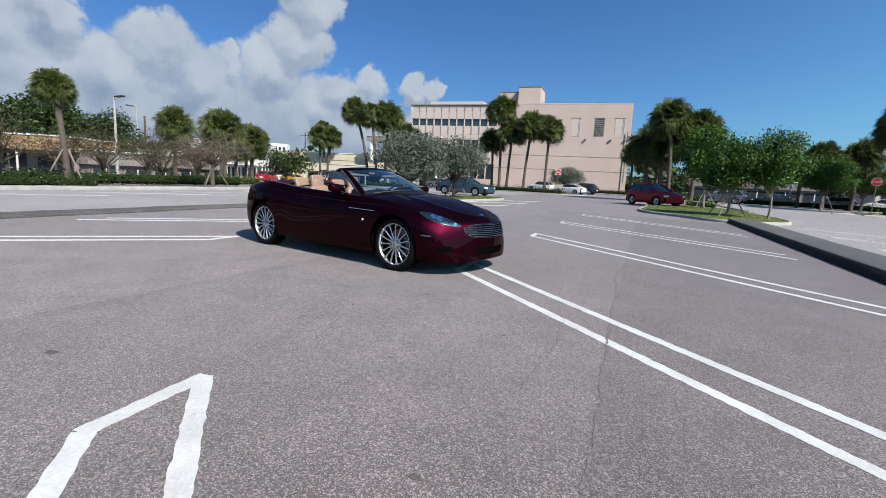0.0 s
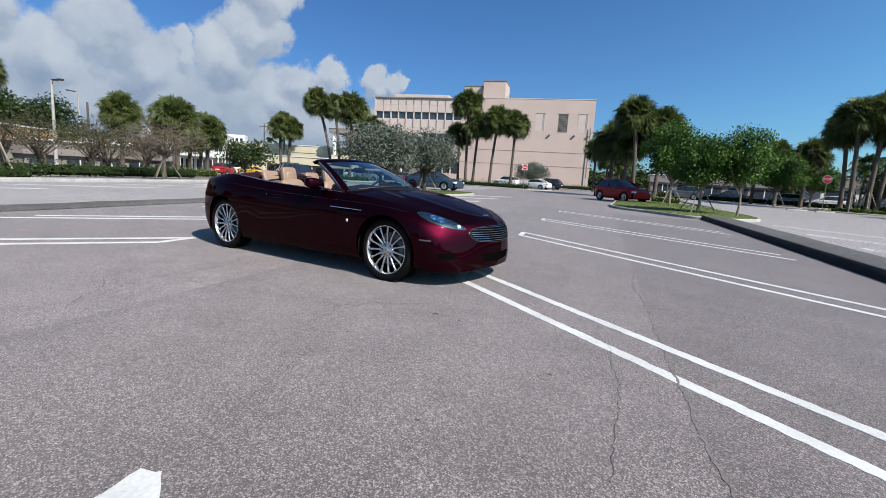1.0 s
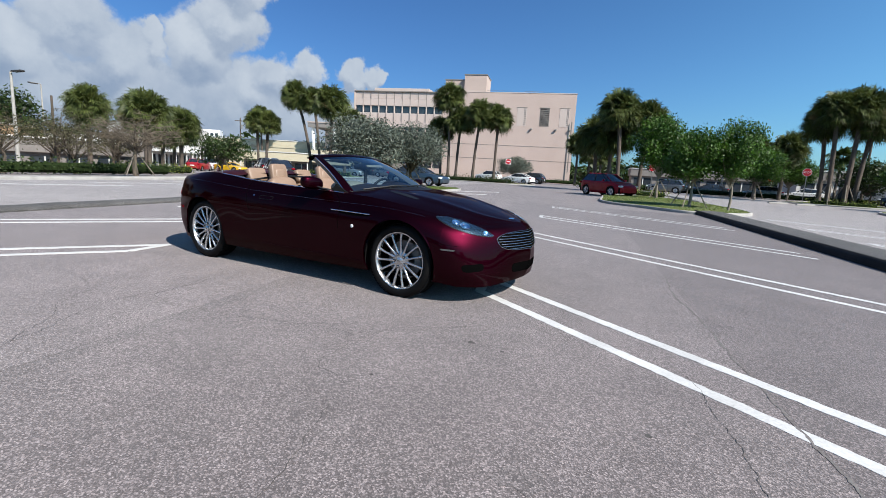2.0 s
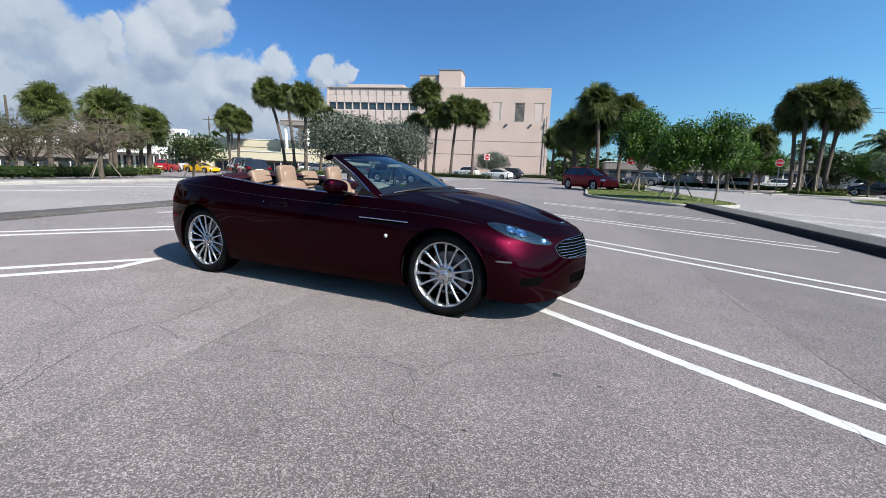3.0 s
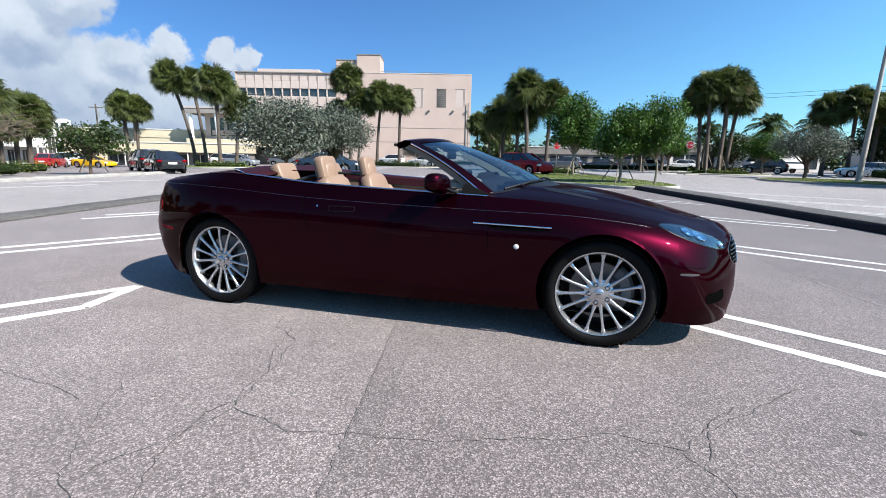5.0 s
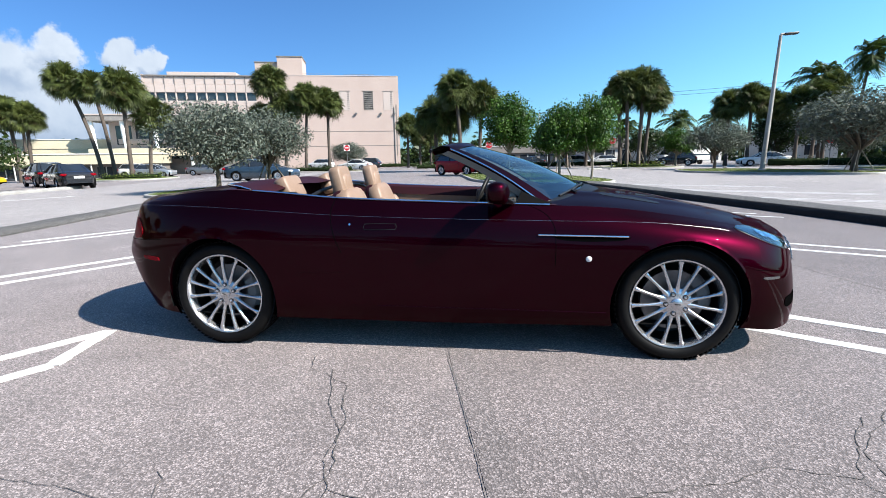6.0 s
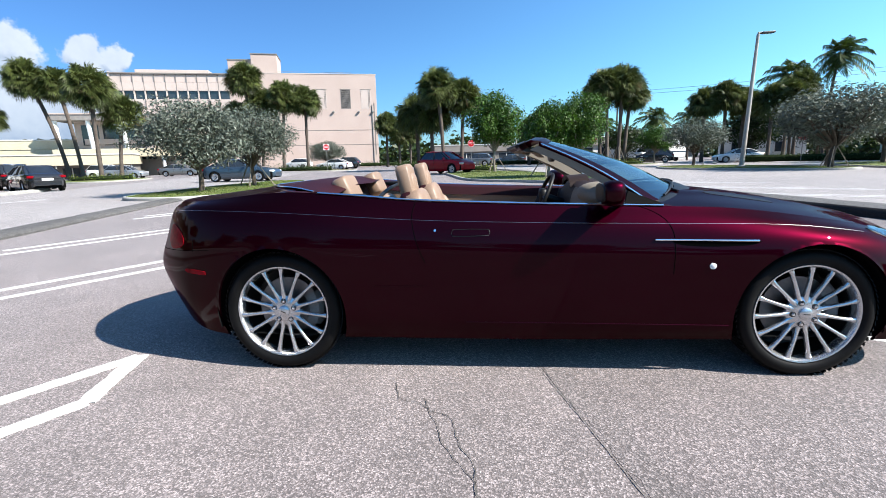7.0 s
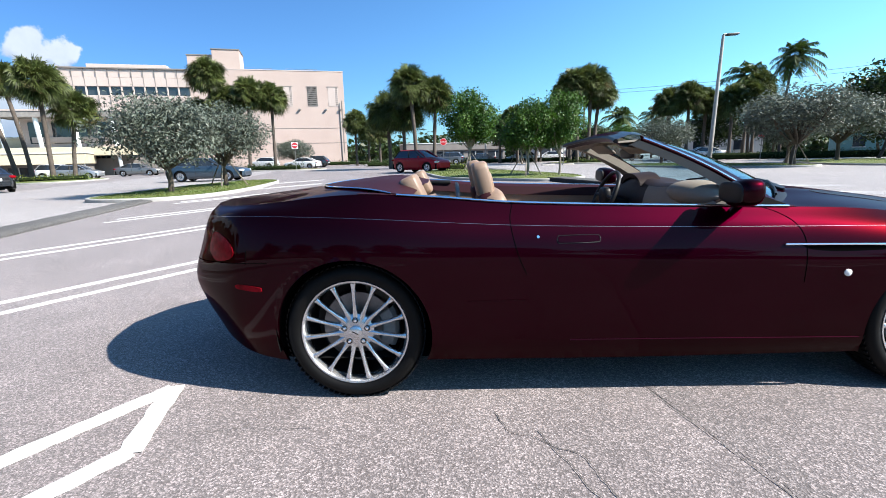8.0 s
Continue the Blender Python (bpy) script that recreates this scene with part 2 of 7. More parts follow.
def asphalt_material(name, dark, light, stones=1.0, dust=0.145):
    """Worn asphalt: pale and dark stones in a grey bed, stains and wear at metre size."""
    mt = bpy.data.materials.new(name)
    mt.use_nodes = True
    nt = mt.node_tree
    link = nt.links.new
    b = nt.nodes["Principled BSDF"]
    b.inputs["Roughness"].default_value, b.inputs["Specular IOR Level"].default_value = 0.82, 0.3
    # dust lies on the stones and pales the ground at a low angle
    b.inputs["Sheen Weight"].default_value, b.inputs["Sheen Roughness"].default_value = dust, 0.55
    b.inputs["Sheen Tint"].default_value = (1.0, 0.95, 0.92, 1)
    tc = nt.nodes.new("ShaderNodeTexCoord")

    def tex(kind, scale, detail=4.0, rough=0.55):
        n = nt.nodes.new(kind)
        n.inputs["Scale"].default_value, n.inputs["Detail"].default_value = scale, detail
        n.inputs["Roughness"].default_value = rough
        link(tc.outputs["Object"], n.inputs["Vector"])
        return n

    def ramp(v, a, z, lo, hi):
        n = nt.nodes.new("ShaderNodeMapRange")
        link(v, n.inputs[0])
        for i, x in enumerate((a, z, lo, hi)):
            n.inputs[1 + i].default_value = x
        return n.outputs[0]

    def mul(a, c):
        n = nt.nodes.new("ShaderNodeMath")
        n.operation = "MULTIPLY"
        for s, v in zip(n.inputs, (a, c)):
            link(v, s)
        return n.outputs[0]

    wide = tex("ShaderNodeTexNoise", 0.22, 6, 0.6)
    patch = tex("ShaderNodeTexNoise", 1.7, 6, 0.62)
    grit = tex("ShaderNodeTexNoise", 48, 5, 0.75)
    cell = tex("ShaderNodeTexVoronoi", 150 / stones, 0)
    base = nt.nodes.new("ShaderNodeMix")
    base.data_type = "RGBA"
    link(ramp(wide.outputs["Fac"], 0.33, 0.67, 0, 1), base.inputs[0])
    base.inputs[6].default_value, base.inputs[7].default_value = (*dark, 1), (*light, 1)
    stone = nt.nodes.new("ShaderNodeSeparateColor")
    link(cell.outputs["Color"], stone.inputs[0])
    chip = nt.nodes.new("ShaderNodeMath")
    chip.operation = "POWER"
    link(stone.outputs[0], chip.inputs[0])
    chip.inputs[1].default_value = 2.4
    speck = ramp(chip.outputs[0], 0, 1, 0.52, 2.0)
    bed = ramp(cell.outputs["Distance"], 0.25, 0.75, 1.06, 0.72)
    v = mul(mul(speck, bed), mul(ramp(patch.outputs["Fac"], 0.3, 0.7, 0.83, 1.12), ramp(grit.outputs["Fac"], 0.3, 0.7, 0.70, 1.30)))
    hsv = nt.nodes.new("ShaderNodeHueSaturation")
    link(base.outputs[2], hsv.inputs["Color"])
    link(v, hsv.inputs["Value"])
    link(hsv.outputs[0], b.inputs["Base Color"])
    bp = nt.nodes.new("ShaderNodeBump")
    bp.inputs["Strength"].default_value, bp.inputs["Distance"].default_value = 0.55, 0.004
    link(cell.outputs["Distance"], bp.inputs["Height"])
    link(bp.outputs[0], b.inputs["Normal"])
    return mt


def paint_line_material(name):
    """Thick white road paint, scuffed and cracked through to the asphalt."""
    mt = material(name, (0.50, 0.50, 0.485), rough=0.65, second=(0.42, 0.415, 0.40), grain=0.10, scale=3.0, fine=55.0, bump=0.002)
    nt = mt.node_tree
    b = nt.nodes["Principled BSDF"]
    col = b.inputs["Base Color"].links[0].from_socket
    tc = nt.nodes.new("ShaderNodeTexCoord")
    n = nt.nodes.new("ShaderNodeTexNoise")
    n.inputs["Scale"].default_value, n.inputs["Detail"].default_value, n.inputs["Roughness"].default_value = 14, 8, 0.75
    nt.links.new(tc.outputs["Object"], n.inputs["Vector"])
    r = nt.nodes.new("ShaderNodeMapRange")
    r.inputs[1].default_value, r.inputs[2].default_value = 0.63, 0.70
    nt.links.new(n.outputs["Fac"], r.inputs[0])
    mix = nt.nodes.new("ShaderNodeMix")
    mix.data_type = "RGBA"
    nt.links.new(r.outputs[0], mix.inputs[0])
    nt.links.new(col, mix.inputs[6])
    mix.inputs[7].default_value = (0.20, 0.19, 0.18, 1)
    nt.links.new(mix.outputs[2], b.inputs["Base Color"])
    return mt


ASPHALT = asphalt_material("worn_asphalt", (0.150, 0.1262, 0.1225), (0.183, 0.155, 0.150))
ASPHALT_PALE = asphalt_material("pale_old_asphalt", (0.212, 0.190, 0.182), (0.258, 0.233, 0.222), 1.0, 0.16)
CURB_ASPHALT = asphalt_material("dark_asphalt", (0.072, 0.069, 0.065), (0.098, 0.093, 0.088), 1.6, 0.03)
HEDGE_CORE = material("hedge_inside", (0.010, 0.017, 0.005), rough=1.0, spec=0.1, second=(0.016, 0.026, 0.008), scale=6, grain=0.4)
# near-black asphalt that paints in the shade on the curb's side
CURB_SHADE = asphalt_material("tar_edge", (0.012, 0.011, 0.011), (0.020, 0.019, 0.018), 1.6, 0.0)
CRACK = material("crack_filler", (0.040, 0.037, 0.034), rough=0.95, second=(0.075, 0.070, 0.065), scale=9, grain=0.25)
ASPHALT_MID = asphalt_material("middle_asphalt", (0.130, 0.1095, 0.1066), (0.159, 0.134, 0.130))
ASPHALT_DARK = asphalt_material("stall_asphalt", (0.106, 0.0880, 0.0855), (0.130, 0.109, 0.106))
SEAM_BAND = asphalt_material("worn_band", (0.117, 0.0995, 0.0965), (0.143, 0.122, 0.118))
SEAM = material("paving_seam", (0.114, 0.098, 0.094), rough=0.95, second=(0.132, 0.125, 0.117), scale=7, grain=0.3, fine=40)
LINE = paint_line_material("road_paint")
CONCRETE = material("concrete", (0.322, 0.31, 0.285), rough=0.85, second=(0.248, 0.239, 0.22), grain=0.16, scale=2.5, bump=0.002)
CAR_RED = material("maroon_car_paint", (0.0195, 0.0007, 0.0043), rough=0.41, metal=0.94, coat=0.29, second=(0.0180, 0.0007, 0.0040), grain=0.06, scale=3, fine=900, spec=0.0)
CAR_RED.node_tree.nodes["Principled BSDF"].inputs["Coat IOR"].default_value = 1.36
# the flake keeps its colour at a low angle
CAR_RED.node_tree.nodes["Principled BSDF"].inputs["Specular Tint"].default_value = (0.45, 0.12, 0.26, 1)
CHROME = material("chrome", (0.80, 0.81, 0.83), rough=0.10, metal=1.0)
ALLOY = material("alloy", (0.561, 0.57, 0.586), rough=0.26, metal=0.9, coat=0.4, second=(0.476, 0.484, 0.501), scale=5, grain=0.05)
RUBBER = material("tyre_rubber", (0.0028, 0.0028, 0.0030), rough=0.6, second=(0.0045, 0.0044, 0.0043), spec=0.16, grain=0.2, scale=6, bump=0.001)
BLACK = material("black_trim", (0.005, 0.005, 0.0055), rough=0.5, spec=0.35, second=(0.008, 0.008, 0.008), grain=0.1)
LINER = material("black_felt", (0.004, 0.004, 0.004), rough=1.0, spec=0.1)
SHUT = material("open_joint", (0.002, 0.002, 0.002), rough=1.0, spec=0.0)
BEIGE = material("tan_leather", (0.225, 0.152, 0.106), rough=0.5, second=(0.195, 0.13, 0.088), grain=0.10, scale=5, fine=180, bump=0.0012)
LINING = material("cream_lining", (0.20, 0.175, 0.14), rough=0.75, second=(0.175, 0.155, 0.122), grain=0.06, scale=5, fine=180)
WINE = material("wine_leather", (0.021, 0.003, 0.006), rough=0.6, spec=0.2, second=(0.019, 0.003, 0.005), grain=0.12, scale=5, fine=180, bump=0.001)


def pane_material(name, tint, gloss=0.1):
    """Thin clear glass: lets light straight through and mirrors more at a low angle."""
    mt = bpy.data.materials.new(name)
    mt.use_nodes = True
    nt = mt.node_tree
    nt.nodes.clear()
    tr, gl = nt.nodes.new("ShaderNodeBsdfTransparent"), nt.nodes.new("ShaderNodeBsdfGlossy")
    tr.inputs[0].default_value = (*tint, 1)
    gl.inputs["Roughness"].default_value = 0.0
    lw, mix, out = nt.nodes.new("ShaderNodeLayerWeight"), nt.nodes.new("ShaderNodeMixShader"), nt.nodes.new("ShaderNodeOutputMaterial")
    lw.inputs[0].default_value = 0.5
    rise, share = nt.nodes.new("ShaderNodeMath"), nt.nodes.new("ShaderNodeMath")
    rise.operation, share.operation = "POWER", "MULTIPLY_ADD"
    nt.links.new(lw.outputs["Facing"], rise.inputs[0])
    rise.inputs[1].default_value = 5.0
    nt.links.new(rise.outputs[0], share.inputs[0])
    share.inputs[1].default_value, share.inputs[2].default_value = 1.0 - gloss, gloss
    nt.links.new(share.outputs[0], mix.inputs[0])
    nt.links.new(tr.outputs[0], mix.inputs[1])
    nt.links.new(gl.outputs[0], mix.inputs[2])
    nt.links.new(mix.outputs[0], out.inputs[0])
    return mt


GLASS = pane_material("windscreen_glass", (0.45, 0.66, 0.74), 0.17)
LENS = pane_material("lamp_lens", (0.80, 0.92, 1.0), 0.10)
LAMP_GREY = material("lamp_housing", (0.020, 0.034, 0.048), rough=0.22, metal=0.5, second=(0.010, 0.018, 0.026), scale=16)
GRILLE_BAR = material("grille_bar", (0.34, 0.34, 0.35), rough=0.25, metal=1.0)
MARKER = material("smoked_marker", (0.05, 0.05, 0.052), rough=0.15, spec=0.4)
DASH = material("dark_brown_leather", (0.020, 0.012, 0.010), rough=0.55, spec=0.25, second=(0.016, 0.010, 0.008), grain=0.12, scale=5, fine=180)
TAIL_RED = material("tail_lamp_red", (0.25, 0.002, 0.008), rough=0.45, coat=0.06, spec=0.03, second=(0.11, 0.001, 0.003), scale=22)
STEEL = material("brake_steel", (0.20, 0.20, 0.205), rough=0.40, metal=1.0, grain=0.1, second=(0.15, 0.15, 0.155))
WHITE_PAINT = material("white_enamel", (0.68, 0.68, 0.663), rough=0.4, second=(0.612, 0.612, 0.595), scale=3, grain=0.04)
STUCCO = material("pink_stucco", (0.40, 0.315, 0.275), rough=0.9, second=(0.37, 0.288, 0.25), grain=0.06, scale=0.25, fine=6, bump=0.004)
STUCCO_PALE = material("pale_stucco", (0.42, 0.35, 0.315), rough=0.9, second=(0.385, 0.32, 0.285), grain=0.05, scale=0.3, fine=6, bump=0.004)
WINDOW = material("dark_window", (0.0175, 0.0224, 0.0294), rough=0.06, second=(0.035, 0.042, 0.049), scale=0.7, spec=0.8)
GREY_METAL = material("grey_metal", (0.18, 0.18, 0.174), rough=0.55, metal=0.3, second=(0.144, 0.144, 0.138), grain=0.1)
BRONZE = material("dark_bronze_paint", (0.035, 0.032, 0.030), rough=0.5, second=(0.028, 0.026, 0.024), grain=0.1)
CREAM = material("cream_wall", (0.434, 0.389, 0.28), rough=0.85, second=(0.399, 0.353, 0.252), grain=0.06, scale=0.4, fine=7)
OFFWHITE = material("white_wall", (0.504, 0.493, 0.468), rough=0.85, second=(0.454, 0.443, 0.418), grain=0.06, scale=0.5, fine=7)
TAN_WALL = material("tan_wall", (0.299, 0.195, 0.111), rough=0.85, second=(0.26, 0.166, 0.0943), grain=0.08, scale=0.6, fine=7)
# plain grey; on walls under canopies it also paints in the shade
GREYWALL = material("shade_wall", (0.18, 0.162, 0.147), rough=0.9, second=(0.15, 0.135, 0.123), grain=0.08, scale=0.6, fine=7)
TEAL = material("teal_wall", (0.132, 0.252, 0.24), rough=0.85, second=(0.114, 0.222, 0.213), grain=0.06, scale=0.6)
ROOF = material("roof_tile", (0.216, 0.198, 0.18), rough=0.9, second=(0.168, 0.156, 0.144), grain=0.15, scale=2)
BARK = material("palm_bark", (0.084, 0.066, 0.052), rough=0.95, second=(0.054, 0.043, 0.035), grain=0.3, scale=4, fine=26, bump=0.015)
BARK_DARK = material("tree_bark", (0.0825, 0.0633, 0.0468), rough=0.95, second=(0.055, 0.044, 0.033), grain=0.3, scale=5, fine=30, bump=0.012)
BARK_PALE = material("pale_bark", (0.198, 0.171, 0.135), rough=0.95, second=(0.15, 0.126, 0.099), grain=0.25, scale=5, fine=30, bump=0.01)
BARK_DRY = material("dry_bark", (0.125, 0.10, 0.072), rough=0.95, second=(0.09, 0.072, 0.052), grain=0.25, scale=5, fine=30)
PALM = leaf_material("palm_frond", (0.078, 0.096, 0.024), (0.040, 0.054, 0.014), through=0.24)
PALM_DRY = leaf_material("dry_frond", (0.144, 0.108, 0.054), (0.0936, 0.072, 0.036), through=0.15)
COCO = leaf_material("coconut_frond", (0.046, 0.072, 0.0130), (0.028, 0.048, 0.0100), through=0.25)
SILVER = leaf_material("silver_leaf", (0.100, 0.117, 0.092), (0.060, 0.074, 0.053), rough=0.5, through=0.18)
GREEN = leaf_material("green_leaf", (0.048, 0.106, 0.009), (0.022, 0.058, 0.006), through=0.27)
DARKGREEN = leaf_material("dark_leaf", (0.029, 0.049, 0.009), (0.016, 0.031, 0.006), through=0.25)
OLIVE = leaf_material("sparse_leaf", (0.078, 0.072, 0.034), (0.055, 0.048, 0.024), through=0.25)
YELLOWGREEN = leaf_material("shrub_leaf", (0.156, 0.172, 0.0273), (0.0936, 0.133, 0.0234), through=0.3)
GRASS = leaf_material("grass_blade", (0.0819, 0.129, 0.0218), (0.117, 0.133, 0.0351), through=0.3)
TURF = material("turf", (0.0715, 0.104, 0.0215), rough=0.95, second=(0.114, 0.122, 0.0358), grain=0.3, scale=1.5, fine=30)
MULCH = material("mulch", (0.078, 0.06, 0.039), rough=0.95, second=(0.114, 0.096, 0.06), grain=0.35, scale=2, fine=25)
SIGN_RED = material("sign_red", (0.48, 0.015, 0.022), rough=0.4, second=(0.42, 0.014, 0.02))

# ---- the lot: aisle axes, ground, curbs, lines ----
ALONG = np.array((-0.24, 0.971))  # along the curbs
ACROSS = np.array((0.971, 0.24))  # from the west curb to the east one


def spot(n, k):
    """A place in the lot: n across the aisle, k along it."""
    return n * ACROSS + k * ALONG


def ground_z(x, y):
    """The lot falls gently to the west."""
    n = x * ACROSS[0] + y * ACROSS[1]
    return -0.016 * min(48.0, max(0.0, -n - 12.0))


def build_ground():
    s = Shape()
    rows = []
    for n, z in ((-1500, -0.768), (-60, -0.768), (-12, 0), (60, 0), (1500, 0)):
        rows.append([(*spot(n, k), z) for k in (-1500, -60, 60, 1500)])
    s.grid(rows)
    solid("ground", s, ASPHALT, "worn pale grey asphalt of a parking lot", "ground", kind="structure", smooth=False)


build_ground()


def ribbon(s, pts, width, z=0.004, thick=0.0, rough=0.0, seed=0):
    """A band along pts on the ground; its edges wander by rough."""
    rnd = random.Random(seed)
    p = np.array(pts, float)
    t = np.gradient(p, axis=0)
    t /= np.linalg.norm(t, axis=1)[:, None]
    side = np.stack((-t[:, 1], t[:, 0]), -1)
    left = [q + d * (width / 2 + rnd.uniform(-rough, rough)) for q, d in zip(p, side)]
    right = [q - d * (width / 2 + rnd.uniform(-rough, rough)) for q, d in zip(p, side)]
    top = [[(*a, ground_z(*a) + z), (*b, ground_z(*b) + z)] for a, b in zip(left, right)]
    s.grid(top)
    if thick:
        for e in (left, right):
            s.grid([[(*a, ground_z(*a) + z), (*a, ground_z(*a) + z - thick)] for a in e])


def stripe_pair(tip, way, length, cap, seed, width=0.098):
    """Two painted lines between two stalls, closed at the aisle by a slanting cap; tip is the near end of the cap."""
    way = np.array(way) / np.hypot(*way)
    tip, cap = np.array(tip, float), np.array(cap, float)
    other = tip + cap
    lines = [(tip, tip + way * length), (other, other + way * (length * 1.0)), (tip - cap * 0.03, other + cap * 0.03)]
    pair = thing("parking_line", "pair of white painted stall lines, scuffed", "road marking", group="stall lines", kind="structure")
    for i, (a, b) in enumerate(lines):
        s = Shape()
        n = max(4, int(np.hypot(*(b - a)) / 0.045))
        ribbon(s, [a + (b - a) * u for u in np.linspace(0, 1, n)], width, 0.0045 + 0.0008 * i, 0.005, 0.0055, seed * 7 + i)
        part("line", s, LINE, pair, smooth=False)


WEST = np.array((-0.50, -0.866))
# stalls on the east side: near corner of the cap, way of the lines
EAST_STALLS = [((5.15, -12.95), (0.853, -0.5225)), ((4.05, -8.75), (0.853, -0.5225)), ((2.93, -4.54), (0.853, -0.5225)), ((1.86, -0.15), (0.853, -0.5225)), ((0.66, 4.52), (0.870, -0.493)), ((-0.45, 8.86), (0.897, -0.442)), ((-1.5, 13.6), (0.89, -0.456))]
for k, (near, way) in enumerate(EAST_STALLS):
    stripe_pair(near, way, 7.0 if k < 5 else 6.6, (-0.185, 0.61), 20 + k)
for k in range(-2, 7):
    near = np.array((-2.235, -1.29)) + k * np.array((-0.99, 4.19))
    stripe_pair(near, WEST, 5.6, (-0.135, 0.55), 60 + k)
for k in range(0, 6):
    stripe_pair(spot(-13.2, -4 + 4.1 * k), WEST, 4.4, ALONG * 0.5, 120 + k)


for k, tip in enumerate(((8.9, 2.0), (8.05, 6.2), (7.25, 10.0), (6.5, 13.5), (5.8, 17.2))):
    stripe_pair(tip, (0.86, -0.51), 5.0, (-0.10, 0.50), 160 + k)


def curb_strip(name, n0, n1, k0, k1, h, label, mat):
    """A raised strip along the aisle with rounded, slightly uneven shoulders."""
    rnd = random.Random(int(n0 * 10))
    rows = []
    for k in np.arange(k0, k1 + 0.01, 0.5):
        w = [rnd.uniform(-0.012, 0.012) for _ in range(3)]
        prof = ((n0, -0.03), (n0 + 0.01, h - 0.035), (n0 + 0.045, h - 0.004), (n0 + 0.2, h + 0.01), ((n0 + n1) / 2, h + 0.03), (n1 - 0.2, h + 0.01), (n1 - 0.04, h - 0.004), (n1, h - 0.04), (n1, -0.03))
        row = []
        for n, z in prof:
            x, y = spot(n + w[0] * 0.7, k)
            row.append((x, y, ground_z(x, y) + z + (w[1] * 0.5 if z > 0 else 0)))
        rows.append(row)
    s = Shape().grid(rows)
    s.f += [tuple(range(9)), tuple(range(len(s.v) - 1, len(s.v) - 10, -1))]
    s.m += [0, 0]
    solid(name, s, mat, label, "curb", kind="structure")


def shade_face(name, n0, k0, k1, h, label):
    """The face of a raised strip towards the aisle, its shade painted in as near-black."""
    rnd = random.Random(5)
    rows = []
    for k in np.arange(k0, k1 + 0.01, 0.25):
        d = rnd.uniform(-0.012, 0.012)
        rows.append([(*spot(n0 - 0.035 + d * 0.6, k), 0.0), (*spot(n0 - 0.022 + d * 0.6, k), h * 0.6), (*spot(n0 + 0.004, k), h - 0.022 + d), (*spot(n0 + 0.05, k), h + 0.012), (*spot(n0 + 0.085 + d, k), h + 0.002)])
    solid(name, Shape().grid(rows), CURB_SHADE, label, "curb", kind="structure")


shade_face("curb_face", 7.28, -14, 16.4, 0.15, "side face of the raised strip, its shade put in as near-black")
curb_strip("curb_east", 7.28, 8.35, -14, 16.4, 0.15, "raised strip of dark asphalt beside the stalls", CURB_ASPHALT)
curb_strip("curb_west", -7.78, -7.08, -14, 13.6, 0.07, "low raised strip of dark asphalt beside the stalls", CURB_ASPHALT)
curb_strip("curb_far_west", -18.6, -18.3, -40, 26, 0.14, "pale concrete curb before a planted bed", CONCRETE)


def old_lot(name, n0, n1, k0, k1, label):
    """A stretch of older, paler asphalt beside the aisle."""
    rows = [[(*spot(n, k), ground_z(*spot(n, k)) + 0.003) for k in (k0, 0, k1)] for n in sorted({n0, n1, *[v for v in (-12.0,) if n0 < v < n1]})]
    solid(name, Shape().grid(rows), ASPHALT_PALE, label, "ground", kind="structure", smooth=False)


old_lot("pavement_west", -18.3, -7.75, -30, 70, "older pale asphalt of the next aisle")
old_lot("pavement_east", 8.34, 60, -30, 70, "older pale asphalt beyond the raised strip")


def wandering(name, pts, width, seed, amp=0.03, label="", mat=None, z=0.0046):
    """A crack or seam in the asphalt, uneven in width and line."""
    rnd = random.Random(seed)
    p = np.array(pts, float)
    key = np.r_[0, np.cumsum(np.hypot(*np.diff(p, axis=0).T))]
    q = np.arange(0, key[-1], 0.03)
    fine = np.stack([np.interp(q, key, p[:, i]) for i in (0, 1)], -1)
    walk_off = np.cumsum(np.array([[rnd.gauss(0, 1), rnd.gauss(0, 1)] for _ in q]) * amp * 0.22, axis=0)
    walk_off -= np.linspace(0, 1, len(q))[:, None] * walk_off[-1]
    s = Shape()
    ribbon(s, fine + walk_off, width, z, 0, min(width * 0.3, 0.012), seed)
    solid(name, s, mat or CRACK, label or "dark crack in the asphalt", "crack", kind="structure", smooth=False)


SEAM_WEST = [(-3.5, 16), (-0.35, 1.2), (0.06, -0.83), (0.24, -1.56), (0.40, -2.25), (0.58, -3.05), (0.78, -4.2), (1.3, -6.2), (3.3, -14)]
SEAM_EAST = [(0.0, 16), (3.31, 2.24), (4.01, -0.64), (4.37, -2.06), (4.62, -3.0), (4.75, -3.5), (7.2, -14)]


def paved_strip(name, west, east, mat, label):
    """One pull of the paver between two seams."""
    def at(line, y):
        a = np.array(line)[::-1]
        return np.interp(y, a[:, 1], a[:, 0])

    rows = [[(at(west, y) * (1 - u) + at(east, y) * u, y, 0.0025) for u in (0, 1)] for y in np.linspace(-14, 16, 91)]
    solid(name, Shape().grid(rows), mat, label, "ground", kind="structure", smooth=False)


CURB_LINE = [tuple(spot(7.25, k)) for k in (20, -16)]
paved_strip("pavement_middle", SEAM_WEST, SEAM_EAST, ASPHALT_MID, "slightly darker pull of worn asphalt")
paved_strip("pavement_stalls", SEAM_EAST, CURB_LINE, ASPHALT_DARK, "darker worn asphalt of the east stalls")
wandering("seam", SEAM_WEST[1:8], 0.004, 1, 0.008, "dark paving seam in the asphalt", SEAM)
wandering("seam_band", [(x + 0.07, y) for x, y in SEAM_WEST[1:8]], 0.13, 21, 0.012, "worn darker band beside the paving seam", SEAM_BAND, 0.0036)
